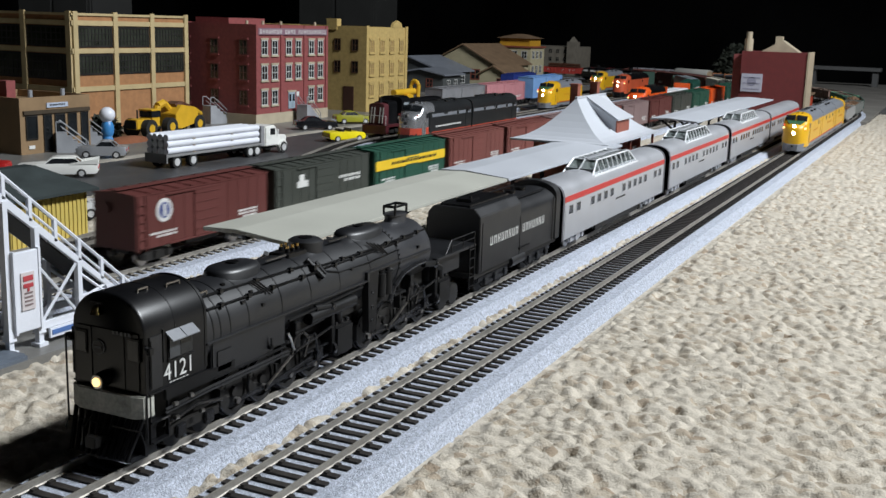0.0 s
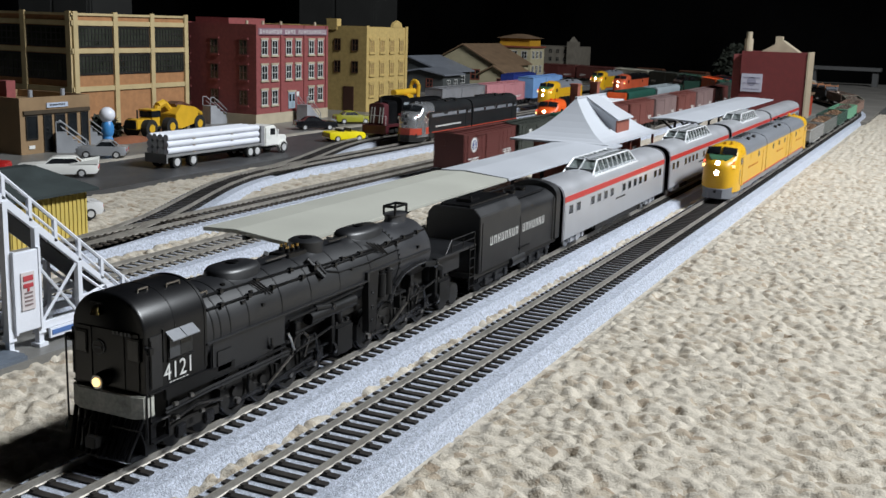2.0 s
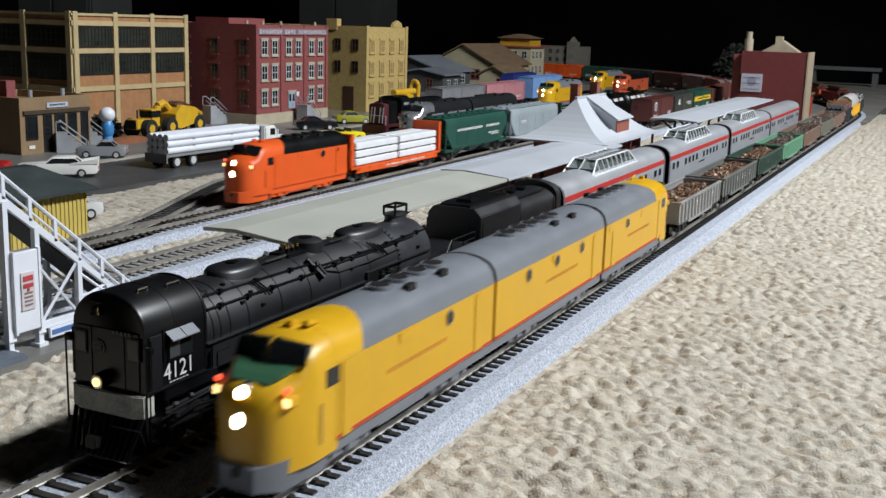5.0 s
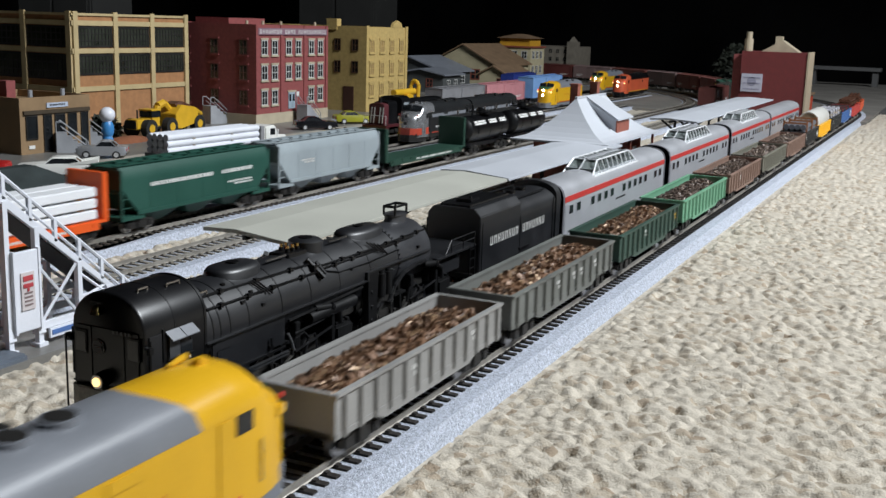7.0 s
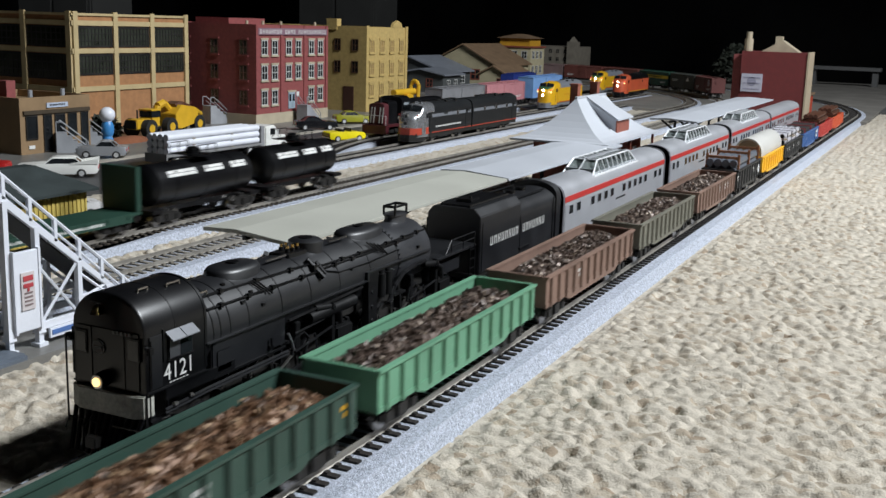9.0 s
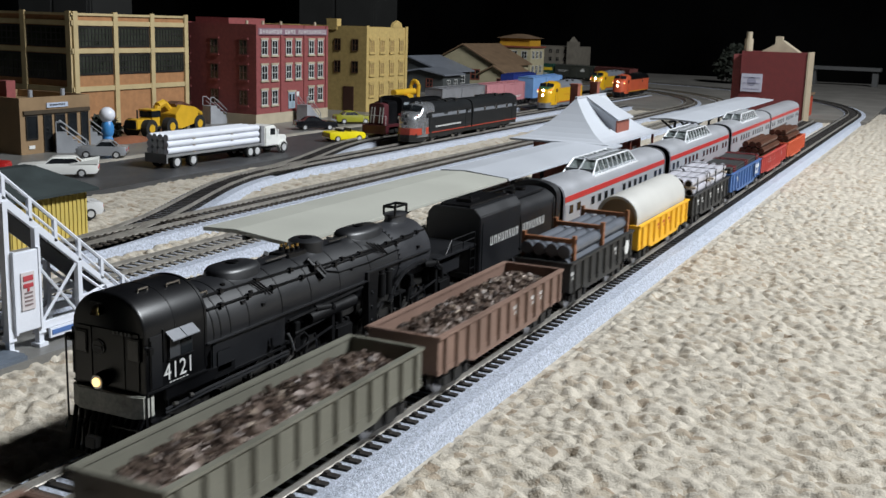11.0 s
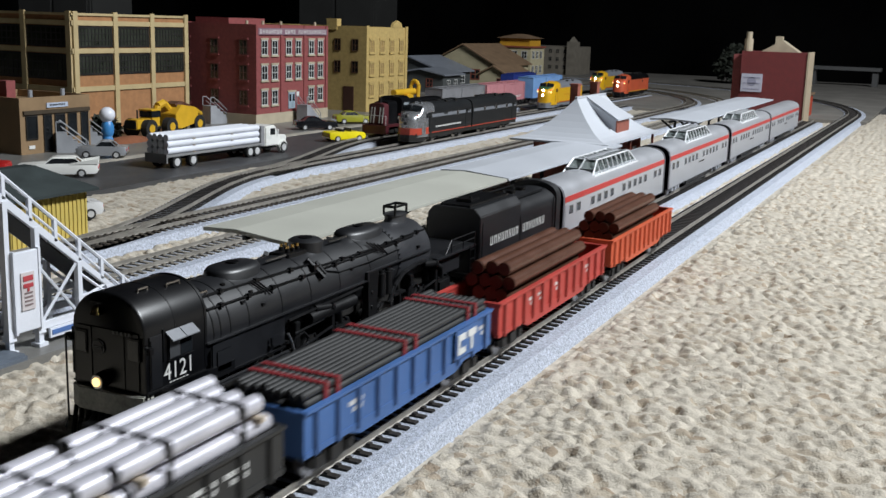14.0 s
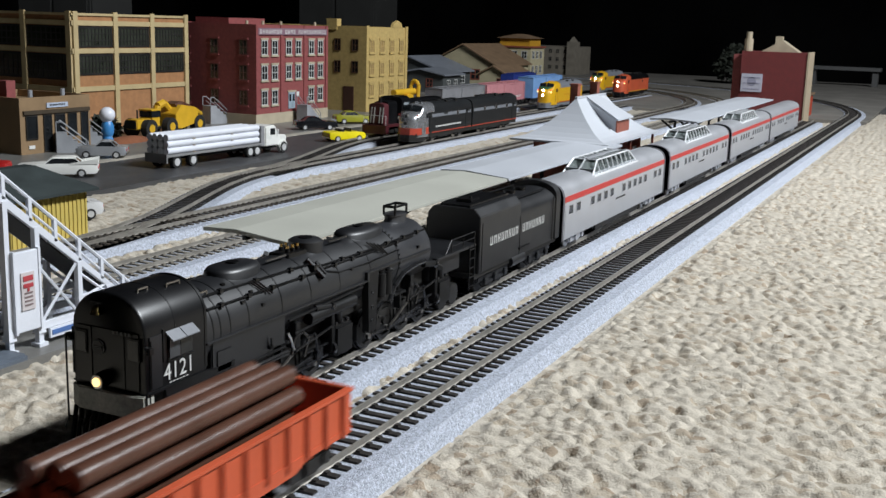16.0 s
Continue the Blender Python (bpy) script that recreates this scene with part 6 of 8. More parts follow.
def depot():
    t = thing("station_depot", pose(0, 0, 0), "small red brick depot with a flared pale grey roof", "station building")
    x0, x1, y0, y1 = 0.862, 1.030, 0.2620, 0.3500
    rx0, rx1, ry = 0.908, 0.990, 0.3070
    part("wall", Geo().box(x0 + 0.022, x1 - 0.022, y0 + 0.012, y1 - 0.014, -0.006, 0.0478), DEPOTBRICK, t)
    rings = []
    for k in range(9):
        u = k / 8
        f = 1 - (1 - u) ** 1.0
        z = 0.0480 + 0.0345 * (u ** 1.75)
        rings.append([(x0 + (rx0 - x0) * f, y0 + (ry - y0) * f, z), (x1 + (rx1 - x1) * f, y0 + (ry - y0) * f, z), (x1 + (rx1 - x1) * f, y1 + (ry - y1) * f, z), (x0 + (rx0 - x0) * f, y1 + (ry - y1) * f, z)])
    rings.insert(0, [(x, y, z - 0.0016) for x, y, z in rings[0]])
    part("roof", Geo().loft(rings), CANOPYGREY, t)
    part("ridge_cap", Geo().box(rx0 - 0.001, rx1 + 0.001, ry - 0.0012, ry + 0.0012, 0.0818, 0.0834), CANOPYGREY, t)
    for x in (rx0 + 0.018, rx1 - 0.008):
        c = part("chimney", Geo().box(x - 0.004, x + 0.004, ry + 0.004, ry + 0.011, 0.060, 0.0925), DEPOTBRICK, t)
        part("chimney_cap", Geo().box(x - 0.0046, x + 0.0046, ry + 0.0034, ry + 0.0116, 0.0925, 0.0938), DEPOTBRICK, c)
    d = part("dormer", Geo().sweep([(a, b) for a, b in ((0.2765, 0.0500), (0.2765, 0.0633), (0.3060, 0.0812), (0.3060, 0.0560))], [0.931, 0.968]), CANOPYGREY, t)
    part("dormer_front", Geo().box(0.9305, 0.9685, 0.2752, 0.2765, 0.0500, 0.0628), DEPOTBRICK, d)
    part("dormer_roof", Geo().raw([(x, y, z + e) for e in (0, 0.0012) for x, y, z in ((0.925, 0.2730, 0.0632), (0.974, 0.2730, 0.0632), (0.966, 0.3060, 0.0815), (0.933, 0.3060, 0.0815))], [(0, 3, 2, 1), (4, 5, 6, 7), (0, 1, 5, 4), (1, 2, 6, 5), (2, 3, 7, 6), (3, 0, 4, 7)]), CANOPYGREY, d)
    for x in (0.900, 0.925, 0.955, 0.985):
        wn = part("window", Geo().box(x - 0.0055, x + 0.0055, y0 + 0.0110, y0 + 0.0122, 0.012, 0.036), WHITE, t)
        part("pane", Geo().box(x - 0.0045, x + 0.0045, y0 + 0.0106, y0 + 0.0112, 0.013, 0.035), GLASSDARK, wn)
    for x in (x0 + 0.006, (x0 + x1) / 2, x1 - 0.006):
        part("post", Geo().box(x - 0.001, x + 0.001, y0 + 0.004, y0 + 0.006, -0.006, 0.0475), DEPOTBRICK, t)
    return t


depot()
tagged(new("platform", mesh_of("platform", Geo().box(0.60, 1.75, 0.268, 0.345, -0.0115, -0.004), paint("platform_grey", (0.22, 0.215, 0.20), rough=0.8, var=0.15), 0.0004)), "low grey station platform slab under the canopies", "platform", kind="structure")

# ---- the town: streets and buildings ----
ASPHALT = mat("dark_asphalt_sheet", (0.05, 0.05, 0.052), rough=0.45, var=0.25, scale=30, bump=0.3)
PAVE = mat("grey_pavement_sheet", (0.16, 0.155, 0.145), rough=0.4, var=0.2, scale=25, bump=0.2)
SAND = mat("pale_sand_ground", (0.36, 0.33, 0.28), rough=0.9, var=0.25, scale=60, bump=0.6)
for nm, mt, box, lab, cat in (("road", ASPHALT, (0.45, 1.62, 0.655, 0.775, -0.012, -0.0052), "dark asphalt street sheet with a faint sheen", "road"),
                         ("pavement", PAVE, (0.45, 2.0, 0.778, 1.6, -0.012, -0.0050), "grey town pavement in front of the buildings", "pavement"),
                         ("road_verge", SAND, (0.70, 1.62, 0.7751, 0.7905, -0.012, -0.0046), "pale sandy strip along the street", "verge"),
                         ("yard_pavement", PAVE, (0.20, 0.452, 0.353, 0.398, -0.012, -0.0062), "wet-looking grey pavement under the stair", "pavement")):
    tagged(new(nm, mesh_of(nm, Geo().box(*box), mt, 0.0003)), lab, cat, kind="structure")


def lattice(xs, zs, deep, at):
    """A frame with its glazing bars as one connected mesh; odd columns and rows are the openings."""
    nx, nz = len(xs), len(zs)
    g = Geo()
    vs = [at(a, d, c) for d in (deep, -0.0002) for a in xs for c in zs]
    k = lambda i, j, d: d * nx * nz + i * nz + j
    hole = lambda i, j: 0 <= i < nx - 1 and 0 <= j < nz - 1 and i % 2 == 1 and j % 2 == 1
    fs = []
    for i in range(nx - 1):
        for j in range(nz - 1):
            if hole(i, j):
                for (a, b), (c, d) in (((i, j), (i + 1, j)), ((i + 1, j), (i + 1, j + 1)), ((i + 1, j + 1), (i, j + 1)), ((i, j + 1), (i, j))):
                    fs.append((k(a, b, 0), k(c, d, 0), k(c, d, 1), k(a, b, 1)))
            else:
                fs.append((k(i, j, 0), k(i + 1, j, 0), k(i + 1, j + 1, 0), k(i, j + 1, 0)))
    return g.raw(vs, fs)


def window(t, x0, x1, z0, z1, y, frame_m, glass_m=GLASSDARK, bars_v=1, bars_h=1, sill=None, face="y", lint=None):
    """A recessed-looking window with frame, panes' bars, sill and lintel on a face; face y: normal -y; face x: normal -x."""
    def bx(a0, a1, d0, d1, b0, b1):
        return (a0, a1, y - d1, y - d0, b0, b1) if face == "y" else (y - d1, y - d0, a0, a1, b0, b1)
    e = min(x1 - x0, z1 - z0) * 0.10
    xs, zs = [x0, x0 + e], [z0, z0 + e]
    for i in range(1, bars_v + 1):
        c = x0 + (x1 - x0) * i / (bars_v + 1)
        xs += [c - e * 0.3, c + e * 0.3]
    for i in range(1, bars_h + 1):
        c = z0 + (z1 - z0) * i / (bars_h + 1)
        zs += [c - e * 0.3, c + e * 0.3]
    fr = lattice(xs + [x1 - e, x1], zs + [z1 - e, z1], 0.0009, lambda a, d, c: (a, y - d, c) if face == "y" else (y - d, a, c))
    w = part("window", fr, frame_m, t)
    part("pane", Geo().box(*bx(x0 + e * 0.5, x1 - e * 0.5, -0.0002, 0.0003, z0 + e * 0.5, z1 - e * 0.5)), glass_m, w)
    if sill:
        part("sill", Geo().box(*bx(x0 - e, x1 + e, 0.0, 0.0018, z0 - e * 1.6, z0)), sill, w)
        part("lintel", Geo().box(*bx(x0 - e, x1 + e, 0.0, 0.0014, z1, z1 + e * 1.8)), sill, w)
    return w


def shell(t, x0, x1, y0, y1, z1, material, z0=-0.006, parapet=0.006):
    part("wall", Geo().box(x0, x1, y0, y1, z0, z1), material, t)
    g = Geo()
    e = 0.003
    for b in ((x0, x1, y0, y0 + e), (x0, x1, y1 - e, y1), (x0, x0 + e, y0 + e, y1 - e), (x1 - e, x1, y0 + e, y1 - e)):
        g.box(*b, z1, z1 + parapet)
    part("parapet", g, material, t)


TANBRICK = mat("orange_tan_brick", (0.34, 0.165, 0.07), rough=0.8, var=0.18, scale=160, bump=0.4)
OCHRE = mat("cream_ochre_concrete", (0.46, 0.36, 0.19), rough=0.75, var=0.12, scale=60)
REDBRICK = mat("red_brick", (0.24, 0.062, 0.06), rough=0.8, var=0.16, scale=200, bump=0.4)
PALESTONE = mat("pale_stone", (0.42, 0.36, 0.26), rough=0.75, var=0.12)
YELBRICK = mat("yellow_brick", (0.46, 0.33, 0.12), rough=0.8, var=0.14, scale=180, bump=0.4)
TANPLAST = mat("brown_tan_stucco", (0.24, 0.155, 0.08), rough=0.75, var=0.14)
GREYSTAIR = paint("grey_stair_plastic", (0.30, 0.31, 0.33), rough=0.55)
FRAMEWHITE = paint("window_white", (0.5, 0.5, 0.48), rough=0.6, bump=0)


def stair(m, n=5, wdt=0.018, run=0.0052, rise=0.0042, label="grey plastic entrance steps with railings"):
    """Entrance steps that climb along +x with railings."""
    t = thing("entrance_stair", m, label, "stairs", "entrance stairs")
    for i in range(n):
        part("step", Geo().box(i * run, n * run + 0.006, -wdt / 2, wdt / 2, i * rise, (i + 1) * rise), GREYSTAIR, t)
    for sg in (-1, 1):
        y = sg * wdt / 2
        part("railing", Geo().pipe([(0, y, 0.001), (0, y, 0.012), (n * run, y, n * rise + 0.012), (n * run + 0.006, y, n * rise + 0.012), (n * run + 0.006, y, n * rise)], 0.0006, 5)
             .pipe([(0, y, 0.006), (n * run, y, n * rise + 0.006)], 0.0005, 5), GREYSTAIR, t)
    return t


def factory():
    x0, x1, y0, y1, z1 = 1.005, 1.222, 0.990, 1.30, 0.134
    t = thing("factory_building", pose(0, 0, 0), "three-storey ochre and orange brick factory with wide windows", "building", "town buildings")
    shell(t, x0, x1, y0, y1, z1, TANBRICK, parapet=0.007)
    for i in range(4):
        x = x0 + (x1 - x0 - 0.008) * i / 3
        part("pilaster", Geo().box(x, x + 0.008, y0 - 0.003, y0, -0.006, z1 + 0.010), OCHRE, t, bevel=0.0003)
    for i in range(5):
        y = y0 + (y1 - y0 - 0.008) * i / 4
        part("pilaster", Geo().box(x0 - 0.003, x0, y, y + 0.008, -0.006, z1 + 0.010), OCHRE, t, bevel=0.0003)
    for z, hh in ((0.046, 0.006), (0.093, 0.006), (0.127, 0.006), (0.139, 0.003)):
        part("band", Geo().box(x0 - 0.0022, x1, y0 - 0.0022, y0, z, z + hh).box(x0 - 0.0022, x0, y0, y1, z, z + hh), OCHRE, t)
    smoky = paint("dim_factory_glass", (0.03, 0.035, 0.025), rough=0.15, var=0.5, scale=40, bump=0)
    for i in range(3):
        a = x0 + 0.008 + (x1 - x0 - 0.008) * i / 3
        b = x0 + (x1 - x0 - 0.008) * (i + 1) / 3
        for zz in ((0.066, 0.092), (0.100, 0.126)):
            window(t, a + 0.001, b - 0.001, *zz, y0 - 0.0002, DARK, smoky, bars_v=9, bars_h=2)
    for i in range(4):
        a = y0 + 0.008 + (y1 - y0 - 0.008) * i / 4
        b = y0 + (y1 - y0 - 0.008) * (i + 1) / 4
        for zz in ((0.060, 0.092), (0.100, 0.126)):
            window(t, a + 0.001, b - 0.001, *zz, x0 - 0.0002, DARK, smoky, bars_v=7, bars_h=2, face="x")
    return t


def tool_works():
    x0, x1, y0, y1, z1 = 1.245, 1.432, 0.890, 1.15, 0.128
    t = thing("brick_warehouse", pose(0, 0, 0), "three-storey red brick works with white windows and rooftop lettering", "building", "town buildings")
    shell(t, x0, x1, y0, y1, z1, REDBRICK)
    part("foundation", Geo().box(x0 - 0.001, x1 + 0.001, y0 - 0.0015, y1, -0.006, 0.010), PALESTONE, t)
    for i in range(4):
        x = x0 + (x1 - x0 - 0.006) * i / 3
        part("pilaster", Geo().box(x, x + 0.006, y0 - 0.0015, y0, 0.010, z1 + 0.006), REDBRICK, t)
    part("sign_board", Geo().box(x0 + 0.004, x1 - 0.004, y0 - 0.0022, y0 - 0.0006, 0.120, 0.1295), paint("faded_mauve_board", (0.20, 0.12, 0.15), rough=0.7), t)
    letter_bars(t, x0 + 0.007, x1 - 0.007, 0.1218, 0.1275, y0 - 0.0022, 25, (8, 13), out=-1)
    for i in range(3):
        c = x0 + 0.003 + (x1 - x0 - 0.006) * (i + 0.5) / 3
        for k, z in enumerate((0.020, 0.055, 0.090)):
            if i == 1 and k == 0:
                continue
            for d in (-0.0125, 0.0125):
                window(t, c + d - 0.0075, c + d + 0.0075, z + 0.002, z + 0.023, y0 - 0.0003, FRAMEWHITE, sill=PALESTONE)
    # Windows of the -x side: frames darkened, that side's shade put into their colour.
    for i in range(5):
        c = y0 + 0.02 + 0.05 * i
        for z in (0.022, 0.057, 0.092):
            window(t, c - 0.007, c + 0.007, z, z + 0.021, x0 - 0.0003, paint("shaded_red_frame", (0.12, 0.06, 0.05), rough=0.7), face="x", sill=REDBRICK)
    c = x0 + 0.003 + (x1 - x0 - 0.006) * 0.5
    d = part("door", Geo().box(c - 0.013, c + 0.004, y0 - 0.0012, y0, 0.014, 0.038), paint("pale_blue_door", (0.30, 0.38, 0.44), rough=0.6), t, "pale blue double door", bevel=0.0003)
    for k in (-0.009, -0.0005):
        part("door_pane", Geo().box(c + k - 0.0025, c + k + 0.0025, y0 - 0.0015, y0 - 0.0011, 0.025, 0.035), GLASSDARK, d)
    part("door_lintel", Geo().box(c - 0.015, c + 0.006, y0 - 0.0016, y0, 0.038, 0.0405), PALESTONE, t)
    part("notice", Geo().box(c + 0.008, c + 0.015, y0 - 0.0008, y0, 0.032, 0.038), INK, t)
    part("roof_house", Geo().box(x0 + 0.06, x0 + 0.15, y0 + 0.09, y0 + 0.15, z1, z1 + 0.014), REDBRICK, t)
    for x in (x0 + 0.002, x0 + 0.04, x0 + 0.085, x1 - 0.01):
        part("vent_pipe", Geo().cyl((x + 0.006, y0 + 0.02, z1), (x + 0.006, y0 + 0.02, z1 + 0.011), 0.002, 8), PALESTONE, t)
    return t


def yellow_block():
    x0, x1, y0, y1, z1 = 1.560, 1.705, 0.895, 1.12, 0.128
    t = thing("yellow_brick_building", pose(0, 0, 0), "three-storey yellow brick block with a stepped parapet", "building", "town buildings")
    shell(t, x0, x1, y0, y1, z1, YELBRICK)
    for x in (x0, x1 - 0.008):
        part("corner_pier", Geo().box(x, x + 0.008, y0 - 0.0015, y0, -0.006, z1 + 0.008), YELBRICK, t)
    part("gable_crest", Geo().raw([(x, y, z) for y in (y0 - 0.001, y0 + 0.004) for x, z in ((x1 - 0.055, z1 + 0.006), (x1 - 0.020, z1 + 0.006), (x1 - 0.024, z1 + 0.013), (x1 - 0.0375, z1 + 0.018), (x1 - 0.051, z1 + 0.013))], [(0, 1, 2, 3, 4), (9, 8, 7, 6, 5)] + [(i, (i + 1) % 5, 5 + (i + 1) % 5, 5 + i) for i in range(5)]), YELBRICK, t)
    part("corner_crest", Geo().box(x0 - 0.002, x0 + 0.012, y0 + 0.055, y0 + 0.075, z1, z1 + 0.018), YELBRICK, t)
    for i in range(4):
        c = x0 + 0.02 + i * 0.0345
        for z in (0.020, 0.055, 0.092):
            window(t, c - 0.008, c + 0.008, z, z + 0.021, y0 - 0.0003, YELBRICK, paint("ochre_blind", (0.32, 0.22, 0.09), rough=0.6), sill=YELBRICK)
    for i in range(3):
        c = y0 + 0.02 + i * 0.034
        for z in (0.058, 0.094):
            window(t, c - 0.0065, c + 0.0065, z, z + 0.020, x0 - 0.0003, paint("brown_frame", (0.09, 0.045, 0.02), rough=0.6), face="x")
    part("door", Geo().box(x0 - 0.001, x0, y0 + 0.022, y0 + 0.042, -0.006, 0.036), paint("dark_brown_door", (0.06, 0.025, 0.015), rough=0.6), t)
    return t


def office():
    x0, x1, y0, y1, z1 = 0.812, 0.912, 0.876, 0.985, 0.046
    t = thing("small_office_building", pose(0, 0, 0), "one-storey tan office with tall dark windows and a sign", "building", "town buildings")
    shell(t, x0, x1, y0, y1, z1, TANPLAST, parapet=0.008)
    part("lintel_band", Geo().box(x0 + 0.004, x1 - 0.002, y0 - 0.0022, y0, 0.0365, 0.0405), paint("dark_fascia", (0.05, 0.035, 0.02), rough=0.6), t)
    part("sign", Geo().box(x0 + 0.036, x0 + 0.066, y0 - 0.0014, y0, 0.0425, 0.0475), paint("pale_blue_sign", (0.40, 0.45, 0.55), rough=0.6), t)
    bars(t, x0 + 0.040, x0 + 0.062, 0.0435, 0.0465, y0 - 0.0014, 1, DARK, 10, out=-1)
    for a, b, z in ((0.007, 0.023, 0.010), (0.031, 0.043, -0.004), (0.047, 0.062, 0.008), (0.066, 0.079, 0.010), (0.085, 0.096, -0.004)):
        window(t, x0 + a, x0 + b, z, 0.0355, y0 - 0.0003, DARK, bars_v=0, bars_h=0)
    part("notice", Geo().box(x0 + 0.054, x0 + 0.070, y0 - 0.001, y0, 0.001, 0.0055), paint("yellow_notice", (0.55, 0.5, 0.12), rough=0.6), t)
    part("notice", Geo().box(x0 + 0.010, x0 + 0.018, y0 - 0.001, y0, 0.0005, 0.004), INK, t)
    part("chimney", Geo().box(x0 + 0.012, x0 + 0.024, y0 + 0.03, y0 + 0.042, z1, z1 + 0.024), REDBRICK, t)
    for x in (0.034, 0.080):
        part("vent_pipe", Geo().cyl((x0 + x, y0 + 0.02, z1), (x0 + x, y0 + 0.02, z1 + 0.014), 0.0025, 8), GREYSTAIR, t)
    return t


factory()
tool_works()
yellow_block()
office()
stair(pose(0.880, 0.851, -0.005, 0, 0, 140), label="grey plastic entrance steps before the office door")
stair(pose(0.935, 0.868, -0.005, 0, 0, 140))
stair(pose(1.372, 0.872, -0.005, 0, 0, 180), n=6)
stair(pose(1.255, 0.945, -0.005, 0, 0, 165), n=6)

# ---- farther houses ----
def gabled(m, name, label, lx, ly, wall_h, roof_h, wall_m, roof_m, along="x", extra=None):
    """A house with a pitched roof; ridge along x or y."""
    t = thing(name, m, label, "house", "far houses")
    part("wall", Geo().box(-lx, lx, -ly, ly, -0.002, wall_h), wall_m, t)
    o = 0.008
    if along == "x":
        part("gable", Geo().loft([[(x, -ly, wall_h), (x, ly, wall_h), (x, 0, wall_h + roof_h * 0.96)] for x in (-lx, lx)]), wall_m, t)
        for sg in (-1, 1):
            part("roof", Geo().loft([[(x, sg * (ly + o), wall_h - roof_h * o / ly), (x, 0, wall_h + roof_h), (x, 0, wall_h + roof_h + 0.003), (x, sg * (ly + o), wall_h - roof_h * o / ly + 0.003)] for x in (-lx - o, lx + o)]), roof_m, t)
    else:
        part("gable", Geo().loft([[(-lx, y, wall_h), (lx, y, wall_h), (0, y, wall_h + roof_h * 0.96)] for y in (-ly, ly)]), wall_m, t)
        for sg in (-1, 1):
            part("roof", Geo().loft([[(sg * (lx + o), y, wall_h - roof_h * o / lx), (0, y, wall_h + roof_h), (0, y, wall_h + roof_h + 0.003), (sg * (lx + o), y, wall_h - roof_h * o / lx + 0.003)] for y in (-ly - o, ly + o)]), roof_m, t)
    for i in range(2):
        window(t, -lx * 0.6 + i * lx * 0.8, -lx * 0.2 + i * lx * 0.8, wall_h * 0.35, wall_h * 0.75, -ly, FRAMEWHITE)
    window(t, -ly * 0.55, -ly * 0.25, wall_h * 0.35, wall_h * 0.8, -lx, DEPOTBRICK, face="x")
    return t


TIN = paint("grey_tin_roof", (0.25, 0.27, 0.31), rough=0.4, metal=0.3, var=0.15)
BROWNROOF = paint("brown_shingle_roof", (0.16, 0.10, 0.055), rough=0.85, var=0.25)
CREAMWALL = paint("cream_house_wall", (0.42, 0.37, 0.24), rough=0.75, var=0.12)
DARKHOUSE = paint("dark_grey_house_wall", (0.06, 0.065, 0.065), rough=0.7, var=0.2)
REDROOF = paint("rust_red_roof", (0.20, 0.05, 0.03), rough=0.8, var=0.2)
gabled(pose(2.28, 1.150, -0.008), "grey_house", "dark grey house with pale tin roofs", 0.075, 0.085, 0.045, 0.030, DARKHOUSE, TIN, "x")
porch = gabled(pose(2.16, 1.075, -0.008), "tin_roofed_shed", "low dark shed with a tin roof", 0.045, 0.055, 0.042, 0.010, DARKHOUSE, TIN, "x")
gabled(pose(2.52, 1.110, -0.008), "cream_house", "cream house with a brown pitched roof", 0.11, 0.085, 0.058, 0.045, CREAMWALL, BROWNROOF, "x")
gabled(pose(2.38, 0.985, -0.008), "cream_annex", "low cream annex with a brown roof", 0.07, 0.035, 0.040, 0.018, CREAMWALL, BROWNROOF, "x")
tw = thing("tower_house", pose(2.72, 1.085, -0.008), "cream tower house with a yellow upper storey", "house", "far houses")
part("wall", Geo().box(-0.05, 0.05, -0.05, 0.05, 0, 0.098), CREAMWALL, tw)
part("upper_storey", Geo().box(-0.040, 0.040, -0.042, 0.042, 0.098, 0.120), paint("deep_yellow_wall", (0.50, 0.26, 0.02), rough=0.6), tw)
part("cornice", Geo().box(-0.054, 0.054, -0.054, 0.054, 0.096, 0.100), REDROOF, tw)
part("roof", Geo().loft([[(-0.05, -0.05, 0.120), (0.05, -0.05, 0.120), (0.05, 0.05, 0.120), (-0.05, 0.05, 0.120)], [(-0.01, -0.01, 0.131), (0.01, -0.01, 0.131), (0.01, 0.01, 0.131), (-0.01, 0.01, 0.131)]]), BROWNROOF, tw)
for i in range(3):
    for z in (0.03, 0.068):
        window(tw, -0.040 + i * 0.028, -0.024 + i * 0.028, z, z + 0.020, -0.05, FRAMEWHITE)
        window(tw, -0.040 + i * 0.028, -0.024 + i * 0.028, z, z + 0.020, -0.05, FRAMEWHITE, face="x")
GREYSTONE = paint("grey_tan_stone", (0.17, 0.15, 0.12), rough=0.8, var=0.2)
fb = thing("stone_hall", pose(3.36, 1.235, -0.008), "grey stone hall with corner turrets and rows of windows", "building", "far houses")
part("wall", Geo().box(-0.06, 0.10, -0.105, 0.105, 0, 0.092), GREYSTONE, fb)
for y in (-0.098, 0.098):
    part("turret", Geo().box(-0.072, -0.040, y - 0.016, y + 0.016, 0, 0.108).cyl((-0.056, y, 0.108), (-0.056, y, 0.124), 0.016, 4, 0.002), GREYSTONE, fb)
for i in range(7):
    for z in (0.02, 0.045, 0.070):
        window(fb, -0.078 + i * 0.0245, -0.066 + i * 0.0245, z, z + 0.014, -0.06, GREYSTONE, face="x")

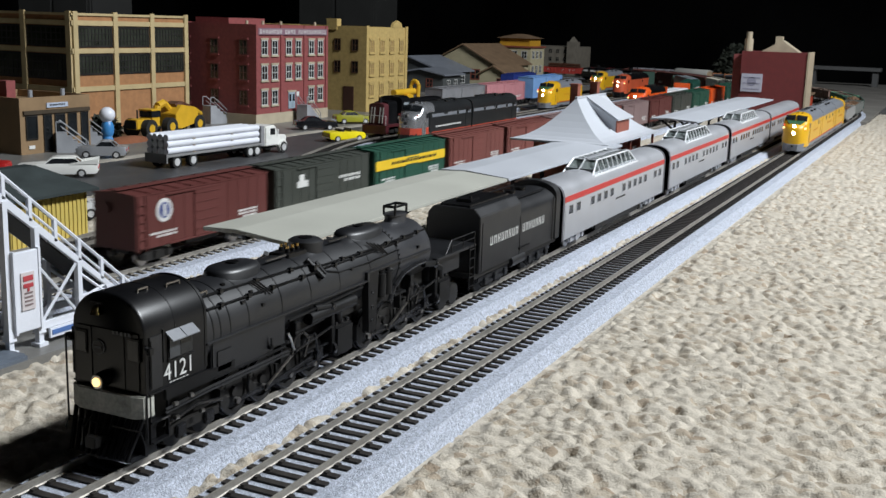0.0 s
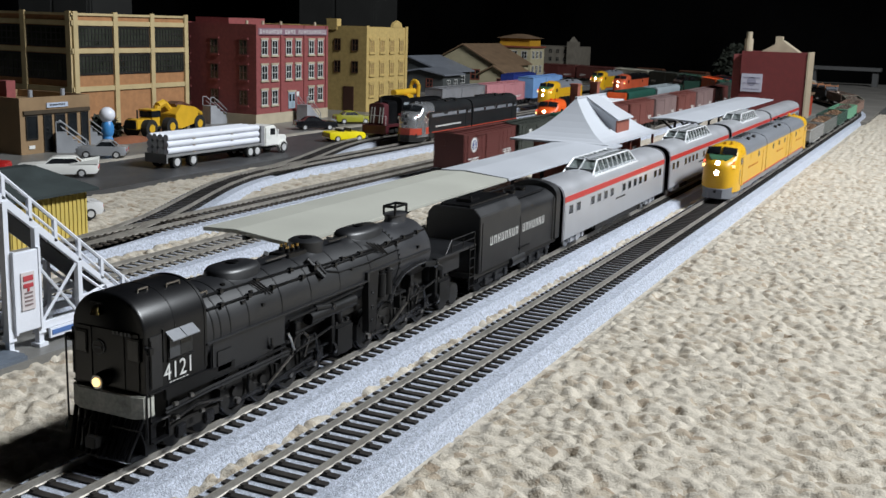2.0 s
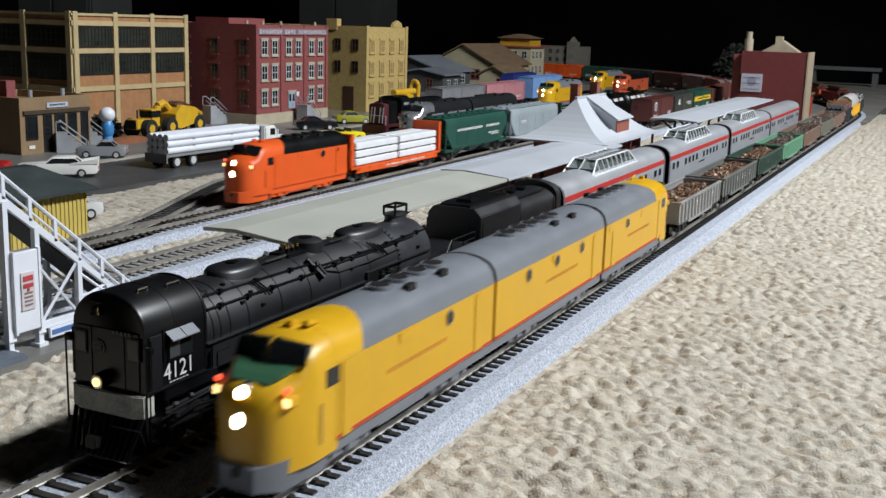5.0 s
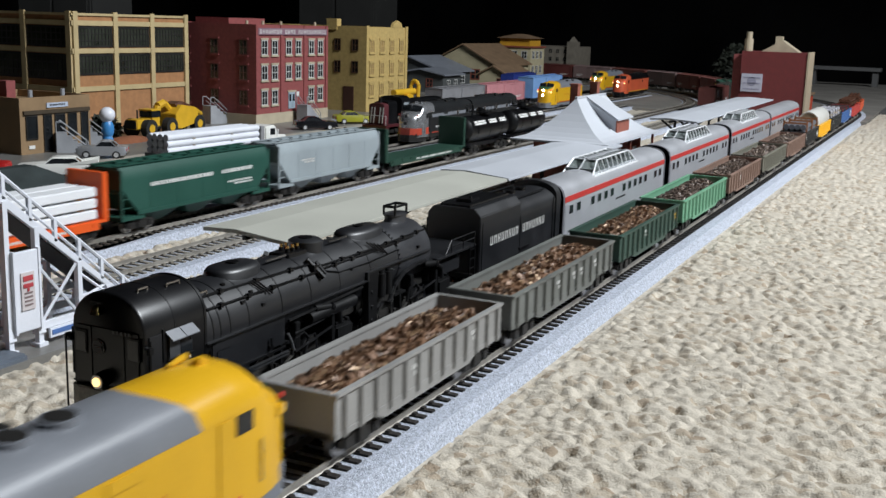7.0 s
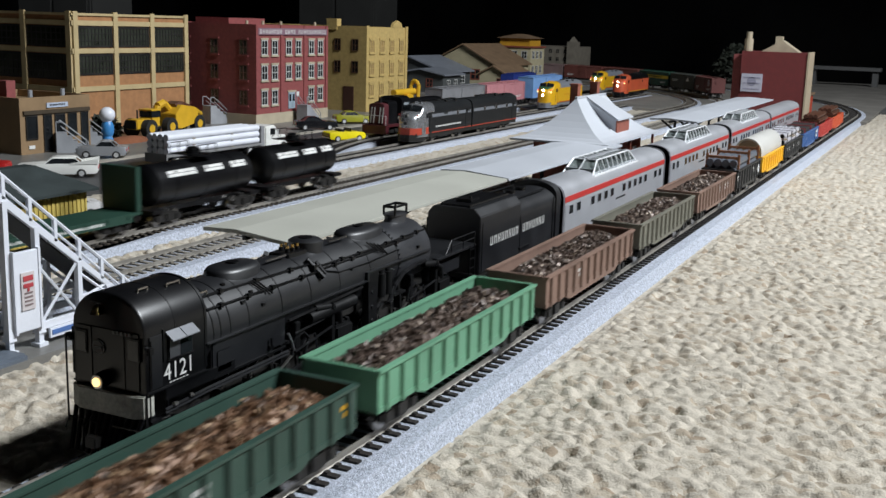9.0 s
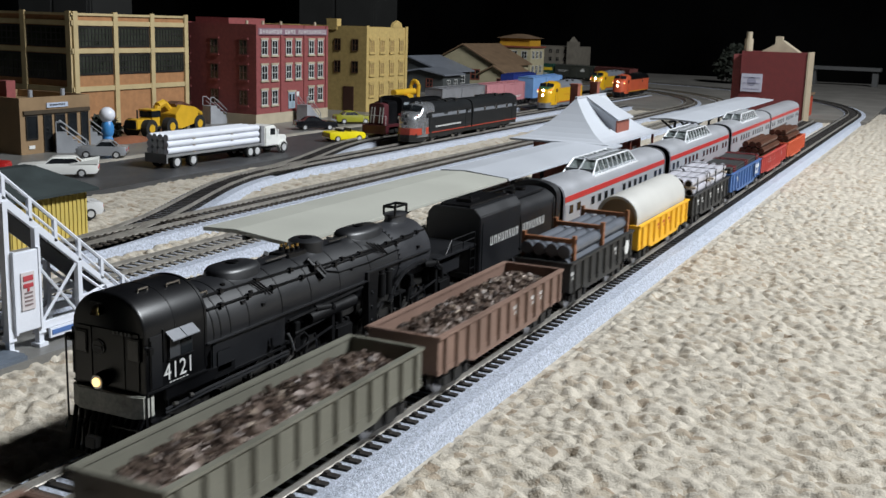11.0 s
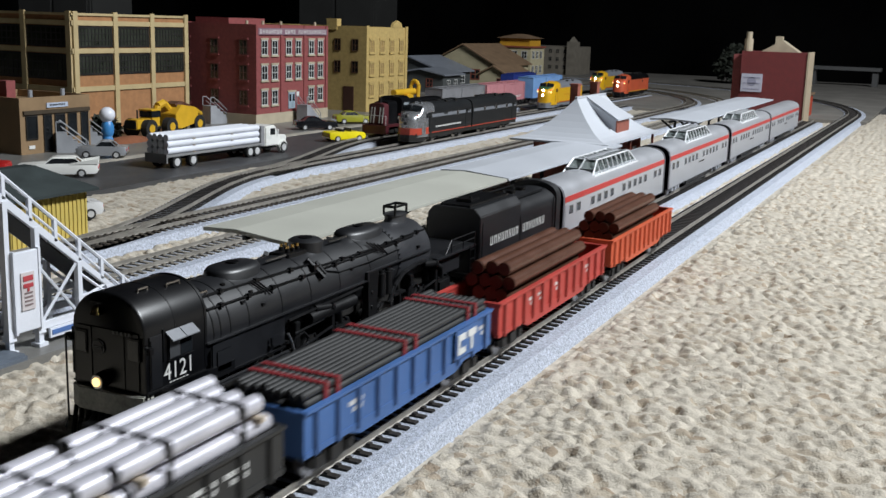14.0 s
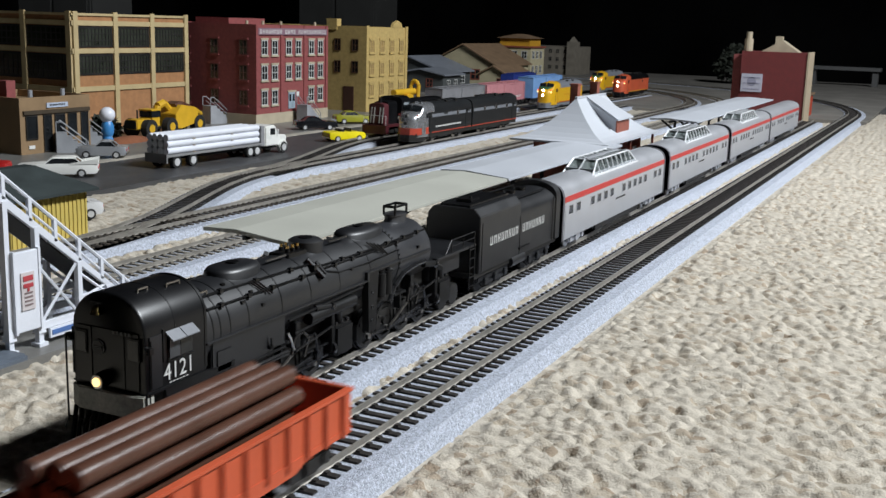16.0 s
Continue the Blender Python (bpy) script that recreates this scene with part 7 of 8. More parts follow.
# ---- the large red building past the platforms ----
rb = thing("red_end_building", pose(0, 0, 0), "tall plain dark red building with a pale wall sign", "building", "town buildings")
DEEPRED = mat("deep_red_siding", (0.13, 0.02, 0.02), rough=0.7, var=0.12, scale=90)
part("wall", Geo().box(1.968, 2.034, 0.2510, 0.3630, -0.012, 0.1125), DEEPRED, rb)
part("side_wall", Geo().box(1.9665, 2.035, 0.2482, 0.2510, -0.012, 0.1140), paint("cream_side_wall", (0.38, 0.31, 0.22), rough=0.7), rb, "cream side wall")
sg_ = part("wall_sign", Geo().box(1.9655, 1.968, 0.3240, 0.3600, 0.0420, 0.0735), paint("pale_lilac_sign", (0.42, 0.42, 0.5), rough=0.6), rb, "pale lilac poster")
part("sign_shape", Geo().cyl((1.9655, 0.342, 0.060), (1.9650, 0.342, 0.060), 0.008, 18), paint("grey_lilac", (0.25, 0.25, 0.33), rough=0.6), sg_)
for k in range(3):
    part("sign_bar", Geo().box(1.9650, 1.9655, 0.3275, 0.3565, 0.046 + k * 0.010, 0.0475 + k * 0.010), paint("grey_lilac", (0.25, 0.25, 0.33)), sg_)
part("chimney", Geo().cyl((1.985, 0.3555, 0.1125), (1.985, 0.3555, 0.1340), 0.0075, 12).cyl((1.985, 0.3555, 0.1340), (1.985, 0.3555, 0.146), 0.0052, 12), PALESTONE, rb)
part("roof_gable", Geo().loft([[(x, 0.270, 0.1125), (x, 0.335, 0.1125), (x, 0.300, 0.1325)] for x in (1.995, 2.030)]), PALESTONE, rb)
part("roof_stack", Geo().box(1.997, 2.010, 0.300, 0.312, 0.120, 0.1395), PALESTONE, rb)
part("annex", Geo().box(1.985, 2.034, 0.3630, 0.3800, -0.012, 0.106), REDBRICK, rb)
sh = thing("red_hut", pose(2.12, 0.270, -0.008), "small bright red hut beside the curve", "hut")
part("wall", Geo().box(-0.03, 0.03, -0.012, 0.018, 0, 0.042), paint("bright_red_wall", (0.40, 0.05, 0.02), rough=0.6), sh)
part("roof", Geo().box(-0.034, 0.034, -0.015, 0.021, 0.042, 0.046), BROWNROOF, sh)
part("door", Geo().box(-0.031, -0.030, -0.004, 0.008, 0, 0.032), PALESTONE, sh)

# ---- bush and shed and stair ----
def bush(m, r, hgt, seed, label):
    rnd = random.Random(seed)
    t = thing("tree", m, label, "tree", "far trees")
    part("trunk", Geo().cyl((0, 0, 0), (0, 0, hgt * 0.5), 0.006, 8, 0.003), BROWNROOF, t)
    g = Geo()
    for _ in range(1500):
        d = Vector((rnd.gauss(0, 1), rnd.gauss(0, 1), rnd.gauss(0, 1))).normalized() * rnd.uniform(0.45, 1.0)
        c = Vector((d.x * r * (1.1 - 0.3 * d.z), d.y * r * (1.1 - 0.3 * d.z), hgt * 0.55 + d.z * hgt * 0.47))
        a, b = Vector((rnd.gauss(0, 1), rnd.gauss(0, 1), rnd.gauss(0, 1))) * 0.004, Vector((rnd.gauss(0, 1), rnd.gauss(0, 1), rnd.gauss(0, 1))) * 0.004
        g.raw([c - a, c + b, c + a, c - b], [(0, 1, 2, 3)])
    tagged(part("crown", g, paint("dark_foliage", (0.016, 0.02, 0.012), rough=0.8, var=0.4), t), kind="stuff")


bush(pose(3.28, 0.62, -0.01), 0.055, 0.12, 3, "dark clump of foliage beyond the tracks")
bush(pose(0.965, 0.905, -0.006), 0.014, 0.026, 4, "small dark green shrub beside the office")

SHEDYEL = paint("yellow_siding", (0.52, 0.40, 0.10), rough=0.6, var=0.1)
SHEDROOF = paint("dark_green_roof", (0.018, 0.026, 0.026), rough=0.7, var=0.3)
sd = thing("yellow_shed", pose(0, 0, 0), "yellow board-sided shed with a dark roof beside the tracks", "shed")
part("wall", Geo().box(0.488, 0.5555, 0.5395, 0.5990, -0.010, 0.0235), SHEDYEL, sd)
board = mesh_of("board", Geo().box(-0.0007, 0.0007, -0.0007, 0, -0.010, 0.0232), SHEDYEL)
for i in range(18):
    part("board", board, None, sd, at=Matrix.Translation((0.4895 + i * 0.0038, 0.5395, 0)))
part("roof", Geo().loft([[(0.483, 0.533, 0.0225), (0.561, 0.533, 0.0225), (0.561, 0.606, 0.0225), (0.483, 0.606, 0.0225)], [(0.483, 0.533, 0.0242), (0.561, 0.533, 0.0242), (0.561, 0.606, 0.0242), (0.483, 0.606, 0.0242)], [(0.500, 0.5650, 0.0395), (0.535, 0.5650, 0.0395), (0.535, 0.575, 0.0395), (0.500, 0.575, 0.0395)]]), SHEDROOF, sd)


def stair_bridge():
    """White plastic incline on braced legs with a poster panel and handrail."""
    t = thing("white_incline", pose(0, 0, 0), "white plastic inclined stairway on braced legs with a poster", "stairway")
    Z = lambda x: 0.0640 - 0.815 * (x - 0.326)
    for y in (0.3650, 0.3850):
        part("stringer", Geo().raw([(x, y + d, Z(x) + e) for d in (-0.0009, 0.0009) for x, e in ((0.285, -0.0045), (0.285, 0.0015), (0.4135, 0.0015), (0.4135, -0.0015))], [(0, 1, 2, 3), (7, 6, 5, 4), (0, 1, 5, 4), (1, 2, 6, 5), (2, 3, 7, 6), (3, 0, 4, 7)]), WHITEPLAST, t, bevel=0.0003)
        part("handrail", Geo().pipe([(0.285, y, Z(0.285) + 0.0105), (0.4125, y, Z(0.4125) + 0.0095)], 0.0009, 6), WHITEPLAST, t)
        part("mid_rail", Geo().pipe([(0.285, y, Z(0.285) + 0.0045), (0.4125, y, Z(0.4125) + 0.0040)], 0.0006, 6), WHITEPLAST, t)
        for i in range(8):
            x = 0.3265 + i * 0.0142 - 0.014
            part("baluster", Geo().box(x - 0.0009, x + 0.0009, y - 0.0009, y + 0.0009, Z(x), Z(x) + 0.0105), WHITEPLAST, t)
    part("soffit", Geo().raw([(x, y, Z(x) - e) for x in (0.29, 0.412) for y in (0.3662, 0.3838) for e in (0.0030, 0.0036)], [(0, 2, 3, 1), (4, 5, 7, 6), (0, 1, 5, 4), (2, 6, 7, 3), (0, 4, 6, 2), (1, 3, 7, 5)]), DARK, t)
    tread = mesh_of("tread", Geo().box(-0.0022, 0.0022, 0.3662, 0.3838, -0.0004, 0.0004), DARK)
    for i in range(28):
        x = 0.292 + i * 0.0043
        part("tread", tread, None, t, at=Matrix.Translation((x, 0, Z(x) - 0.0012)))
    for x, ys in ((0.3265, (0.3650, 0.3850)), (0.3435, (0.3650, 0.3850)), (0.3685, (0.3650, 0.3850)), (0.3870, (0.3650, 0.3850))):
        for y in ys:
            part("leg", Geo().box(x - 0.0013, x + 0.0013, y - 0.0013, y + 0.0013, -0.006, Z(x) - 0.001).box(x - 0.0026, x + 0.0026, y - 0.0026, y + 0.0026, -0.0065, -0.0045).raw([(x + a, y + b, z) for z, k in ((0.000, 0.0022), (0.006, 0.0013)) for a, b in ((-k, -k), (k, -k), (k, k), (-k, k))], [(0, 3, 2, 1), (4, 5, 6, 7), (0, 1, 5, 4), (1, 2, 6, 5), (2, 3, 7, 6), (3, 0, 4, 7)]), WHITEPLAST, t)
    for (xa, za), (xb, zb) in (((0.345, 0.030), (0.3675, 0.004)), ((0.345, 0.004), (0.3675, 0.028)), ((0.370, 0.022), (0.3860, 0.010)), ((0.370, 0.010), (0.3860, 0.014))):
        for y in (0.3650, 0.3850):
            part("brace", Geo().pipe([(xa, y, za), (xb, y, zb)], 0.0008, 5), WHITEPLAST, t)
    for y in (0.3650, 0.3850):
        part("base_beam", Geo().box(0.3450, 0.3900, y - 0.0010, y + 0.0010, 0.0010, 0.0045).box(0.3670, 0.3900, y - 0.0008, y + 0.0008, 0.0095, 0.0120), WHITEPLAST, t, bevel=0.0002)
    part("plank", Geo().box(0.3690, 0.3880, 0.3630, 0.3642, 0.0060, 0.0095), paint("tan_plank", (0.42, 0.24, 0.12), rough=0.7), t, "tan wooden plank")
    part("base_sign", Geo().box(0.3480, 0.3660, 0.3628, 0.3640, -0.0035, 0.0010), WHITEPLAST, t)
    part("base_sign_band", Geo().box(0.3490, 0.3650, 0.3625, 0.3628, -0.0022, 0.0000), paint("blue_sign_band", (0.08, 0.16, 0.38), rough=0.5), t)
    p = part("poster_panel", Geo().box(0.3285, 0.3425, 0.3622, 0.3640, 0.0030, 0.0395), WHITEPLAST, t, "white panel with a small red and white poster", bevel=0.0004)
    part("panel_frame", Geo().box(0.3278, 0.3290, 0.3618, 0.3640, 0.0025, 0.0400).box(0.3420, 0.3432, 0.3618, 0.3640, 0.0025, 0.0400), WHITEPLAST, p)
    part("poster", Geo().box(0.3315, 0.3390, 0.3616, 0.3621, 0.0130, 0.0300), paint("poster_paper", (0.55, 0.5, 0.5), rough=0.6), p)
    rd = paint("poster_red", (0.42, 0.05, 0.06), rough=0.6)
    part("poster_bar", Geo().box(0.3325, 0.3380, 0.3613, 0.3616, 0.0262, 0.0285), rd, p)
    part("poster_bar", Geo().box(0.3325, 0.3380, 0.3613, 0.3616, 0.0232, 0.0250), rd, p)
    for k in range(4):
        part("poster_bar", Geo().box(0.3330, 0.3375, 0.3613, 0.3616, 0.0150 + k * 0.0018, 0.0157 + k * 0.0018), paint("poster_grey", (0.2, 0.15, 0.15), rough=0.6), p)
    part("poster_shape", Geo().box(0.3346, 0.3358, 0.3613, 0.3616, 0.0215, 0.0230), rd, p)
    return t


stair_bridge()
blk = new("foundation_block", mesh_of("foundation_block", Geo().box(0.285, 0.3265, 0.3535, 0.3790, -0.0075, -0.0035), paint("blue_grey_block", (0.10, 0.12, 0.15), rough=0.6, var=0.2), 0.0012))
tagged(blk, "low blue-grey slab under the white stairway", "slab")

# ---- stock standing in the yard ----
def yard_track(y, x0, x1, bed=True):
    return track(y, x0, x1, 0.0, TIE, "brown yard track behind the main lines", spur=lambda s: (s, y, 0.0))


Y6 = 0.752


def spur(s):
    """The siding that leaves the third track by a turnout and swings back parallel to it."""
    u = min(1, max(0, (s - 0.50) / 0.36))
    e = u * u * (3 - 2 * u)
    d = 6 * u * (1 - u) / 0.36
    return s, Y3 + (Y4 - Y3) * e, math.atan((Y4 - Y3) * d)


track(Y4, 0.50, 2.05, 0.72, TIE, "curved siding leaving the main line at a turnout", spur=spur)


def spur2(s):
    u = min(1, max(0, (s - 0.83) / 0.36))
    e = u * u * (3 - 2 * u)
    d = 6 * u * (1 - u) / 0.36
    return s, Y4 + (Y5 - Y4) * e, math.atan((Y5 - Y4) * d)


track(Y5, 0.84, 2.46, 0.0, TIE, "second siding branching towards the town", spur=spur2)
yard_track(Y6, 1.40, 2.56)

SILVNOSE = paint("bright_silver_nose", (0.55, 0.56, 0.58), rough=0.25, metal=0.8)
WIDOW = paint("charcoal_loco_paint", (0.014, 0.015, 0.016), rough=0.4, spec=0.3)
SCARLET = paint("scarlet_band", (0.42, 0.055, 0.03), rough=0.45)
YD = "locomotives in the yard"
u = f_unit(0.079, pose(1.223, Y4, 0) @ TURN, WIDOW, WIDOW, SILVNOSE, DARK, "charcoal diesel cab unit with silver nose and red skirt", YD, lit=False, stripe=SCARLET, name_bars=False)
for sg in (-1, 1):
    part("grey_panel", Geo().box(-0.076, 0.042, *sorted((sg * 0.01545, sg * 0.0157)), 0.030, 0.034), LOCOGREY, u)
    bars(u, -0.045, 0.03, 0.0165, 0.0195, sg * 0.0157, 1, INK, 12)
part("nose_band", Geo().loft([[(x, y * k, z) for y, z in ((-0.0158, 0.0105), (0.0158, 0.0105), (0.0158, 0.0185), (-0.0158, 0.0185))] for x, k in ((0.048, 1.0), (0.069, 0.92), (0.0755, 0.72), (0.0798, 0.40))]), SCARLET, u, smooth=True)
u = f_unit(0.078, pose(1.384, Y4, 0) @ TURN, WIDOW, WIDOW, WIDOW, DARK, "charcoal diesel booster unit with red skirt line", YD, cab=False, stripe=SCARLET, name_bars=False)
for sg in (-1, 1):
    part("grey_panel", Geo().box(-0.075, 0.075, *sorted((sg * 0.01545, sg * 0.0157)), 0.030, 0.034), LOCOGREY, u)
f_unit(0.085, pose(1.888, Y5, 0) @ TURN, YELLOW, LOCOGREY, YELLOW, LOCOGREY, "yellow diesel cab unit with lit headlights in the yard", YD)
f_unit(0.085, pose(2.445, Y6 + 0.004, 0) @ TURN, YELLOW, LOCOGREY, YELLOW, LOCOGREY, "yellow diesel cab unit far back in the yard", YD)
u = f_unit(0.095, pose(2.352, Y5, 0) @ TURN, ORED, BLACK, ORED, BLACK, "orange-red diesel cab unit with a lit lamp in the yard", YD, stripe=YELLOW, name_bars=False)

# a hood unit with white nose stripes
hd = thing("hood_locomotive", pose(1.283, Y5, 0) @ TURN, "black and dark red hood locomotive with white nose stripes", "locomotive", YD)
MAROON = paint("maroon_paint", (0.07, 0.012, 0.016), rough=0.5)
part("hood", Geo().sweep(f_profile(0.0105, 0.014, 0.040, 0.0435), [-0.085, 0.070]), BLACK, hd, smooth=True)
part("nose", Geo().sweep(f_profile(0.0110, 0.008, 0.038, 0.0415), [0.070, 0.082]), MAROON, hd, smooth=True)
part("cab", Geo().sweep(f_profile(0.0172, 0.014, 0.044, 0.0492), [0.022, 0.046]), BLACK, hd, smooth=True)
part("walkway", Geo().box(-0.088, 0.086, -0.0175, 0.0175, 0.0115, 0.0142), MAROON, hd)
part("pilot", Geo().box(0.080, 0.088, -0.0172, 0.0172, 0.0030, 0.0142), MAROON, hd)
for y in (-0.0085, -0.0040, 0.0040, 0.0085):
    part("nose_stripe", Geo().raw([(0.0822, y + d + s, z) for s, z in ((0, 0.016), (0.002, 0.036)) for d in (-0.0007, 0.0007)] + [(0.0826, y + d + s, z) for s, z in ((0, 0.016), (0.002, 0.036)) for d in (-0.0007, 0.0007)], [(0, 1, 3, 2), (4, 6, 7, 5), (0, 2, 6, 4), (1, 5, 7, 3), (0, 4, 5, 1), (2, 3, 7, 6)]), INK, hd)
part("bell", Geo().cyl((0.072, 0, 0.0415), (0.072, 0, 0.0475), 0.0026, 10), BLACK, hd)
part("handrail", Geo().pipe([(0.086, -0.016, 0.014), (0.086, -0.016, 0.026), (0.086, 0.016, 0.026), (0.086, 0.016, 0.014)], 0.0004, 5).pipe([(-0.085, -0.0170, 0.024), (0.084, -0.0170, 0.024)], 0.0004, 5), INK, hd)
for sg in (-1, 1):
    part("cab_window", Geo().box(0.027, 0.041, *sorted((sg * 0.0170, sg * 0.0176)), 0.033, 0.041), paint("pale_window_glass", (0.25, 0.28, 0.30), rough=0.2), hd)
bogie(hd, -0.055, DARK, 0.026, 0.0056)
bogie(hd, 0.055, DARK, 0.026, 0.0056)

PINK = paint("faded_pink_car_paint", (0.46, 0.20, 0.22), rough=0.6, var=0.12)
GREYCAR = paint("mid_grey_car_paint", (0.20, 0.20, 0.21), rough=0.6, var=0.15)
SKY = paint("light_blue_car_paint", (0.18, 0.33, 0.60), rough=0.55, var=0.1)
boxcar(0.083, pose(1.610, Y6, 0), GREYCAR, "long grey boxcar standing in the yard", "cars in the yard", roof_mat=GREYCAR)
boxcar(0.088, pose(1.790, Y6, 0), PINK, "faded pink boxcar standing in the yard", "cars in the yard")
boxcar(0.080, pose(1.990, Y6 - 0.004, 0), SKY, "tall light blue car standing in the yard", "cars in the yard", top=0.050, letters=False)
boxcar(0.070, pose(2.330, 0.93, -0.006), paint("deep_blue_car_paint", (0.02, 0.04, 0.22), rough=0.5), "deep blue boxcar beyond the yard", "cars in the yard", letters=False)

# yellow track crane by the yard
cr = thing("yellow_crane", pose(1.530, 0.806, -0.002), "yellow toy crane with a boom lying low", "crane")
CATYEL = paint("machine_yellow", (0.62, 0.36, 0.02), rough=0.45, var=0.12)
part("base", Geo().box(-0.03, 0.03, -0.012, 0.012, 0.0, 0.022), DARK, cr)
part("boom", Geo().cyl((-0.036, 0, 0.036), (0.034, 0, 0.036), 0.0055, 12), CATYEL, cr, smooth=True)
part("cab", Geo().box(-0.008, 0.014, -0.010, 0.010, 0.022, 0.033), CATYEL, cr, bevel=0.001)
part("arch", Geo().pipe([(0.034, -0.007, 0.024), (0.036, -0.007, 0.046), (0.036, -0.003, 0.052), (0.036, 0.003, 0.052), (0.036, 0.007, 0.046), (0.034, 0.007, 0.024)], 0.0035, 8), CATYEL, cr)

# ---- vehicles in the street ----
CHROME = paint("chrome", (0.7, 0.7, 0.72), rough=0.15, metal=1.0, bump=0)
TYRE = paint("tyre_rubber", (0.012, 0.012, 0.012), rough=0.8)


def wheel(t, x, y, z, r, wdt, hub=paint("pale_hub", (0.5, 0.5, 0.5), rough=0.35)):
    w = part("wheel", Geo().cyl((x, y - wdt / 2, z), (x, y + wdt / 2, z), r, 18), TYRE, t, bevel=0.0)
    part("hubcap", Geo().cyl((x, y - wdt / 2 - 0.0004, z), (x, y + wdt / 2 + 0.0004, z), r * 0.62, 14), hub, w)


def motor_car(m, body_m, label, length=0.058, fins=False, open_top=False):
    """A small die-cast car: lofted body, glazed cabin, bumpers, four wheels."""
    t = thing("toy_car", m, label, "car", "toy cars")
    h, w = length / 2, 0.0112
    def ring(x, k, zb, zt):
        return [(x, -w * k, zb), (x, -w * k * 1.03, (zb + zt) / 2), (x, -w * k * 0.92, zt), (x, w * k * 0.92, zt), (x, w * k * 1.03, (zb + zt) / 2), (x, w * k, zb)]
    tail = 0.0142 if fins else 0.0125
    part("body", Geo().loft([ring(-h, 0.86, 0.005, tail - 0.001), ring(-h * 0.92, 0.97, 0.0035, tail), ring(-h * 0.4, 1, 0.0032, 0.0128), ring(h * 0.35, 1, 0.0032, 0.0125), ring(h * 0.9, 0.95, 0.0035, 0.0112), ring(h, 0.84, 0.005, 0.0095)]), body_m, t, smooth=True)
    def cabr(z, k, e):
        return [(-h * 0.62 + e, -w * k, z), (h * 0.30 - e * 1.2, -w * k, z), (h * 0.30 - e * 1.2, w * k, z), (-h * 0.62 + e, w * k, z)]
    if not open_top:
        part("cabin_glass", Geo().loft([cabr(0.0122, 0.9, 0), cabr(0.0172, 0.74, 0.006)]), GLASSDARK, t)
        part("cabin_roof", Geo().loft([cabr(0.0172, 0.76, 0.0055), cabr(0.0184, 0.66, 0.0075)]), body_m, t, smooth=True)
        for sx, e in ((-h * 0.62, 0.006), (h * 0.30, -0.0072)):
            for sg in (-1, 1):
                part("pillar", Geo().cyl((sx, sg * w * 0.9, 0.0122), (sx + e, sg * w * 0.75, 0.0175), 0.0006, 5), body_m, t)
    else:
        part("seat", Geo().box(-h * 0.35, -h * 0.15, -w * 0.75, w * 0.75, 0.012, 0.0155), DARK, t, bevel=0.0006)
        part("windscreen", Geo().box(h * 0.18, h * 0.20, -w * 0.8, w * 0.8, 0.012, 0.0165), GLASSDARK, t)
    if fins:
        for sg in (-1, 1):
            part("tail_fin", Geo().raw([(x, sg * w * 0.93 + d, z) for d in (-0.0006, 0.0006) for x, z in ((-h, 0.0125), (-h * 1.02, 0.0172), (-h * 0.35, 0.0132), (-h * 0.35, 0.0120))], [(0, 1, 2, 3), (7, 6, 5, 4), (0, 1, 5, 4), (1, 2, 6, 5), (2, 3, 7, 6), (3, 0, 4, 7)]), body_m, t)
    for sx in (-1, 1):
        part("bumper", Geo().box(*sorted((sx * h, sx * (h + 0.0012))), -w * 0.92, w * 0.92, 0.0045, 0.0064), CHROME, t, bevel=0.0003)
        for sg in (-1, 1):
            wheel(t, sx * h * 0.60, sg * w * 0.90, 0.0040, 0.0040, 0.0030)
            part("lamp", Geo().cyl((sx * h * 0.985, sg * w * 0.66, 0.0088), (sx * (h + 0.0006), sg * w * 0.66, 0.0088), 0.0012, 10), CHROME if sx > 0 else REDLINE, t)
    return t


CARWHITE = paint("car_white", (0.78, 0.78, 0.74), rough=0.3, var=0.04)
motor_car(pose(0.728, 0.741, -0.0052, 0, 0, 130), CARWHITE, "white fifties coupe with tail fins on the street", 0.072, fins=True)
motor_car(pose(0.852, 0.803, -0.005, 0, 0, 125), paint("car_silver", (0.40, 0.41, 0.43), rough=0.3, metal=0.4), "silver-grey sedan parked before the office", 0.050)
motor_car(pose(0.690, 0.800, -0.005, 0, 0, 120), paint("car_red", (0.40, 0.015, 0.015), rough=0.3), "red car parked on the pavement", 0.055)
motor_car(pose(1.160, 0.695, -0.0052, 0, 0, -28), paint("car_yellow", (0.75, 0.62, 0.01), rough=0.3), "bright yellow convertible on the street", 0.052, open_top=True)
motor_car(pose(1.255, 0.798, -0.005, 0, 0, -42), paint("car_black", (0.01, 0.01, 0.012), rough=0.15), "glossy black rounded sedan before the works", 0.058)
motor_car(pose(1.372, 0.808, -0.005, 0, 0, -40), paint("car_olive", (0.28, 0.27, 0.02), rough=0.35), "olive yellow sedan parked before the block", 0.056)
motor_car(pose(0.588, 0.592, -0.008, 0, 0, 150), paint("car_pale", (0.55, 0.55, 0.55), rough=0.3), "pale grey car behind the yellow shed", 0.050)


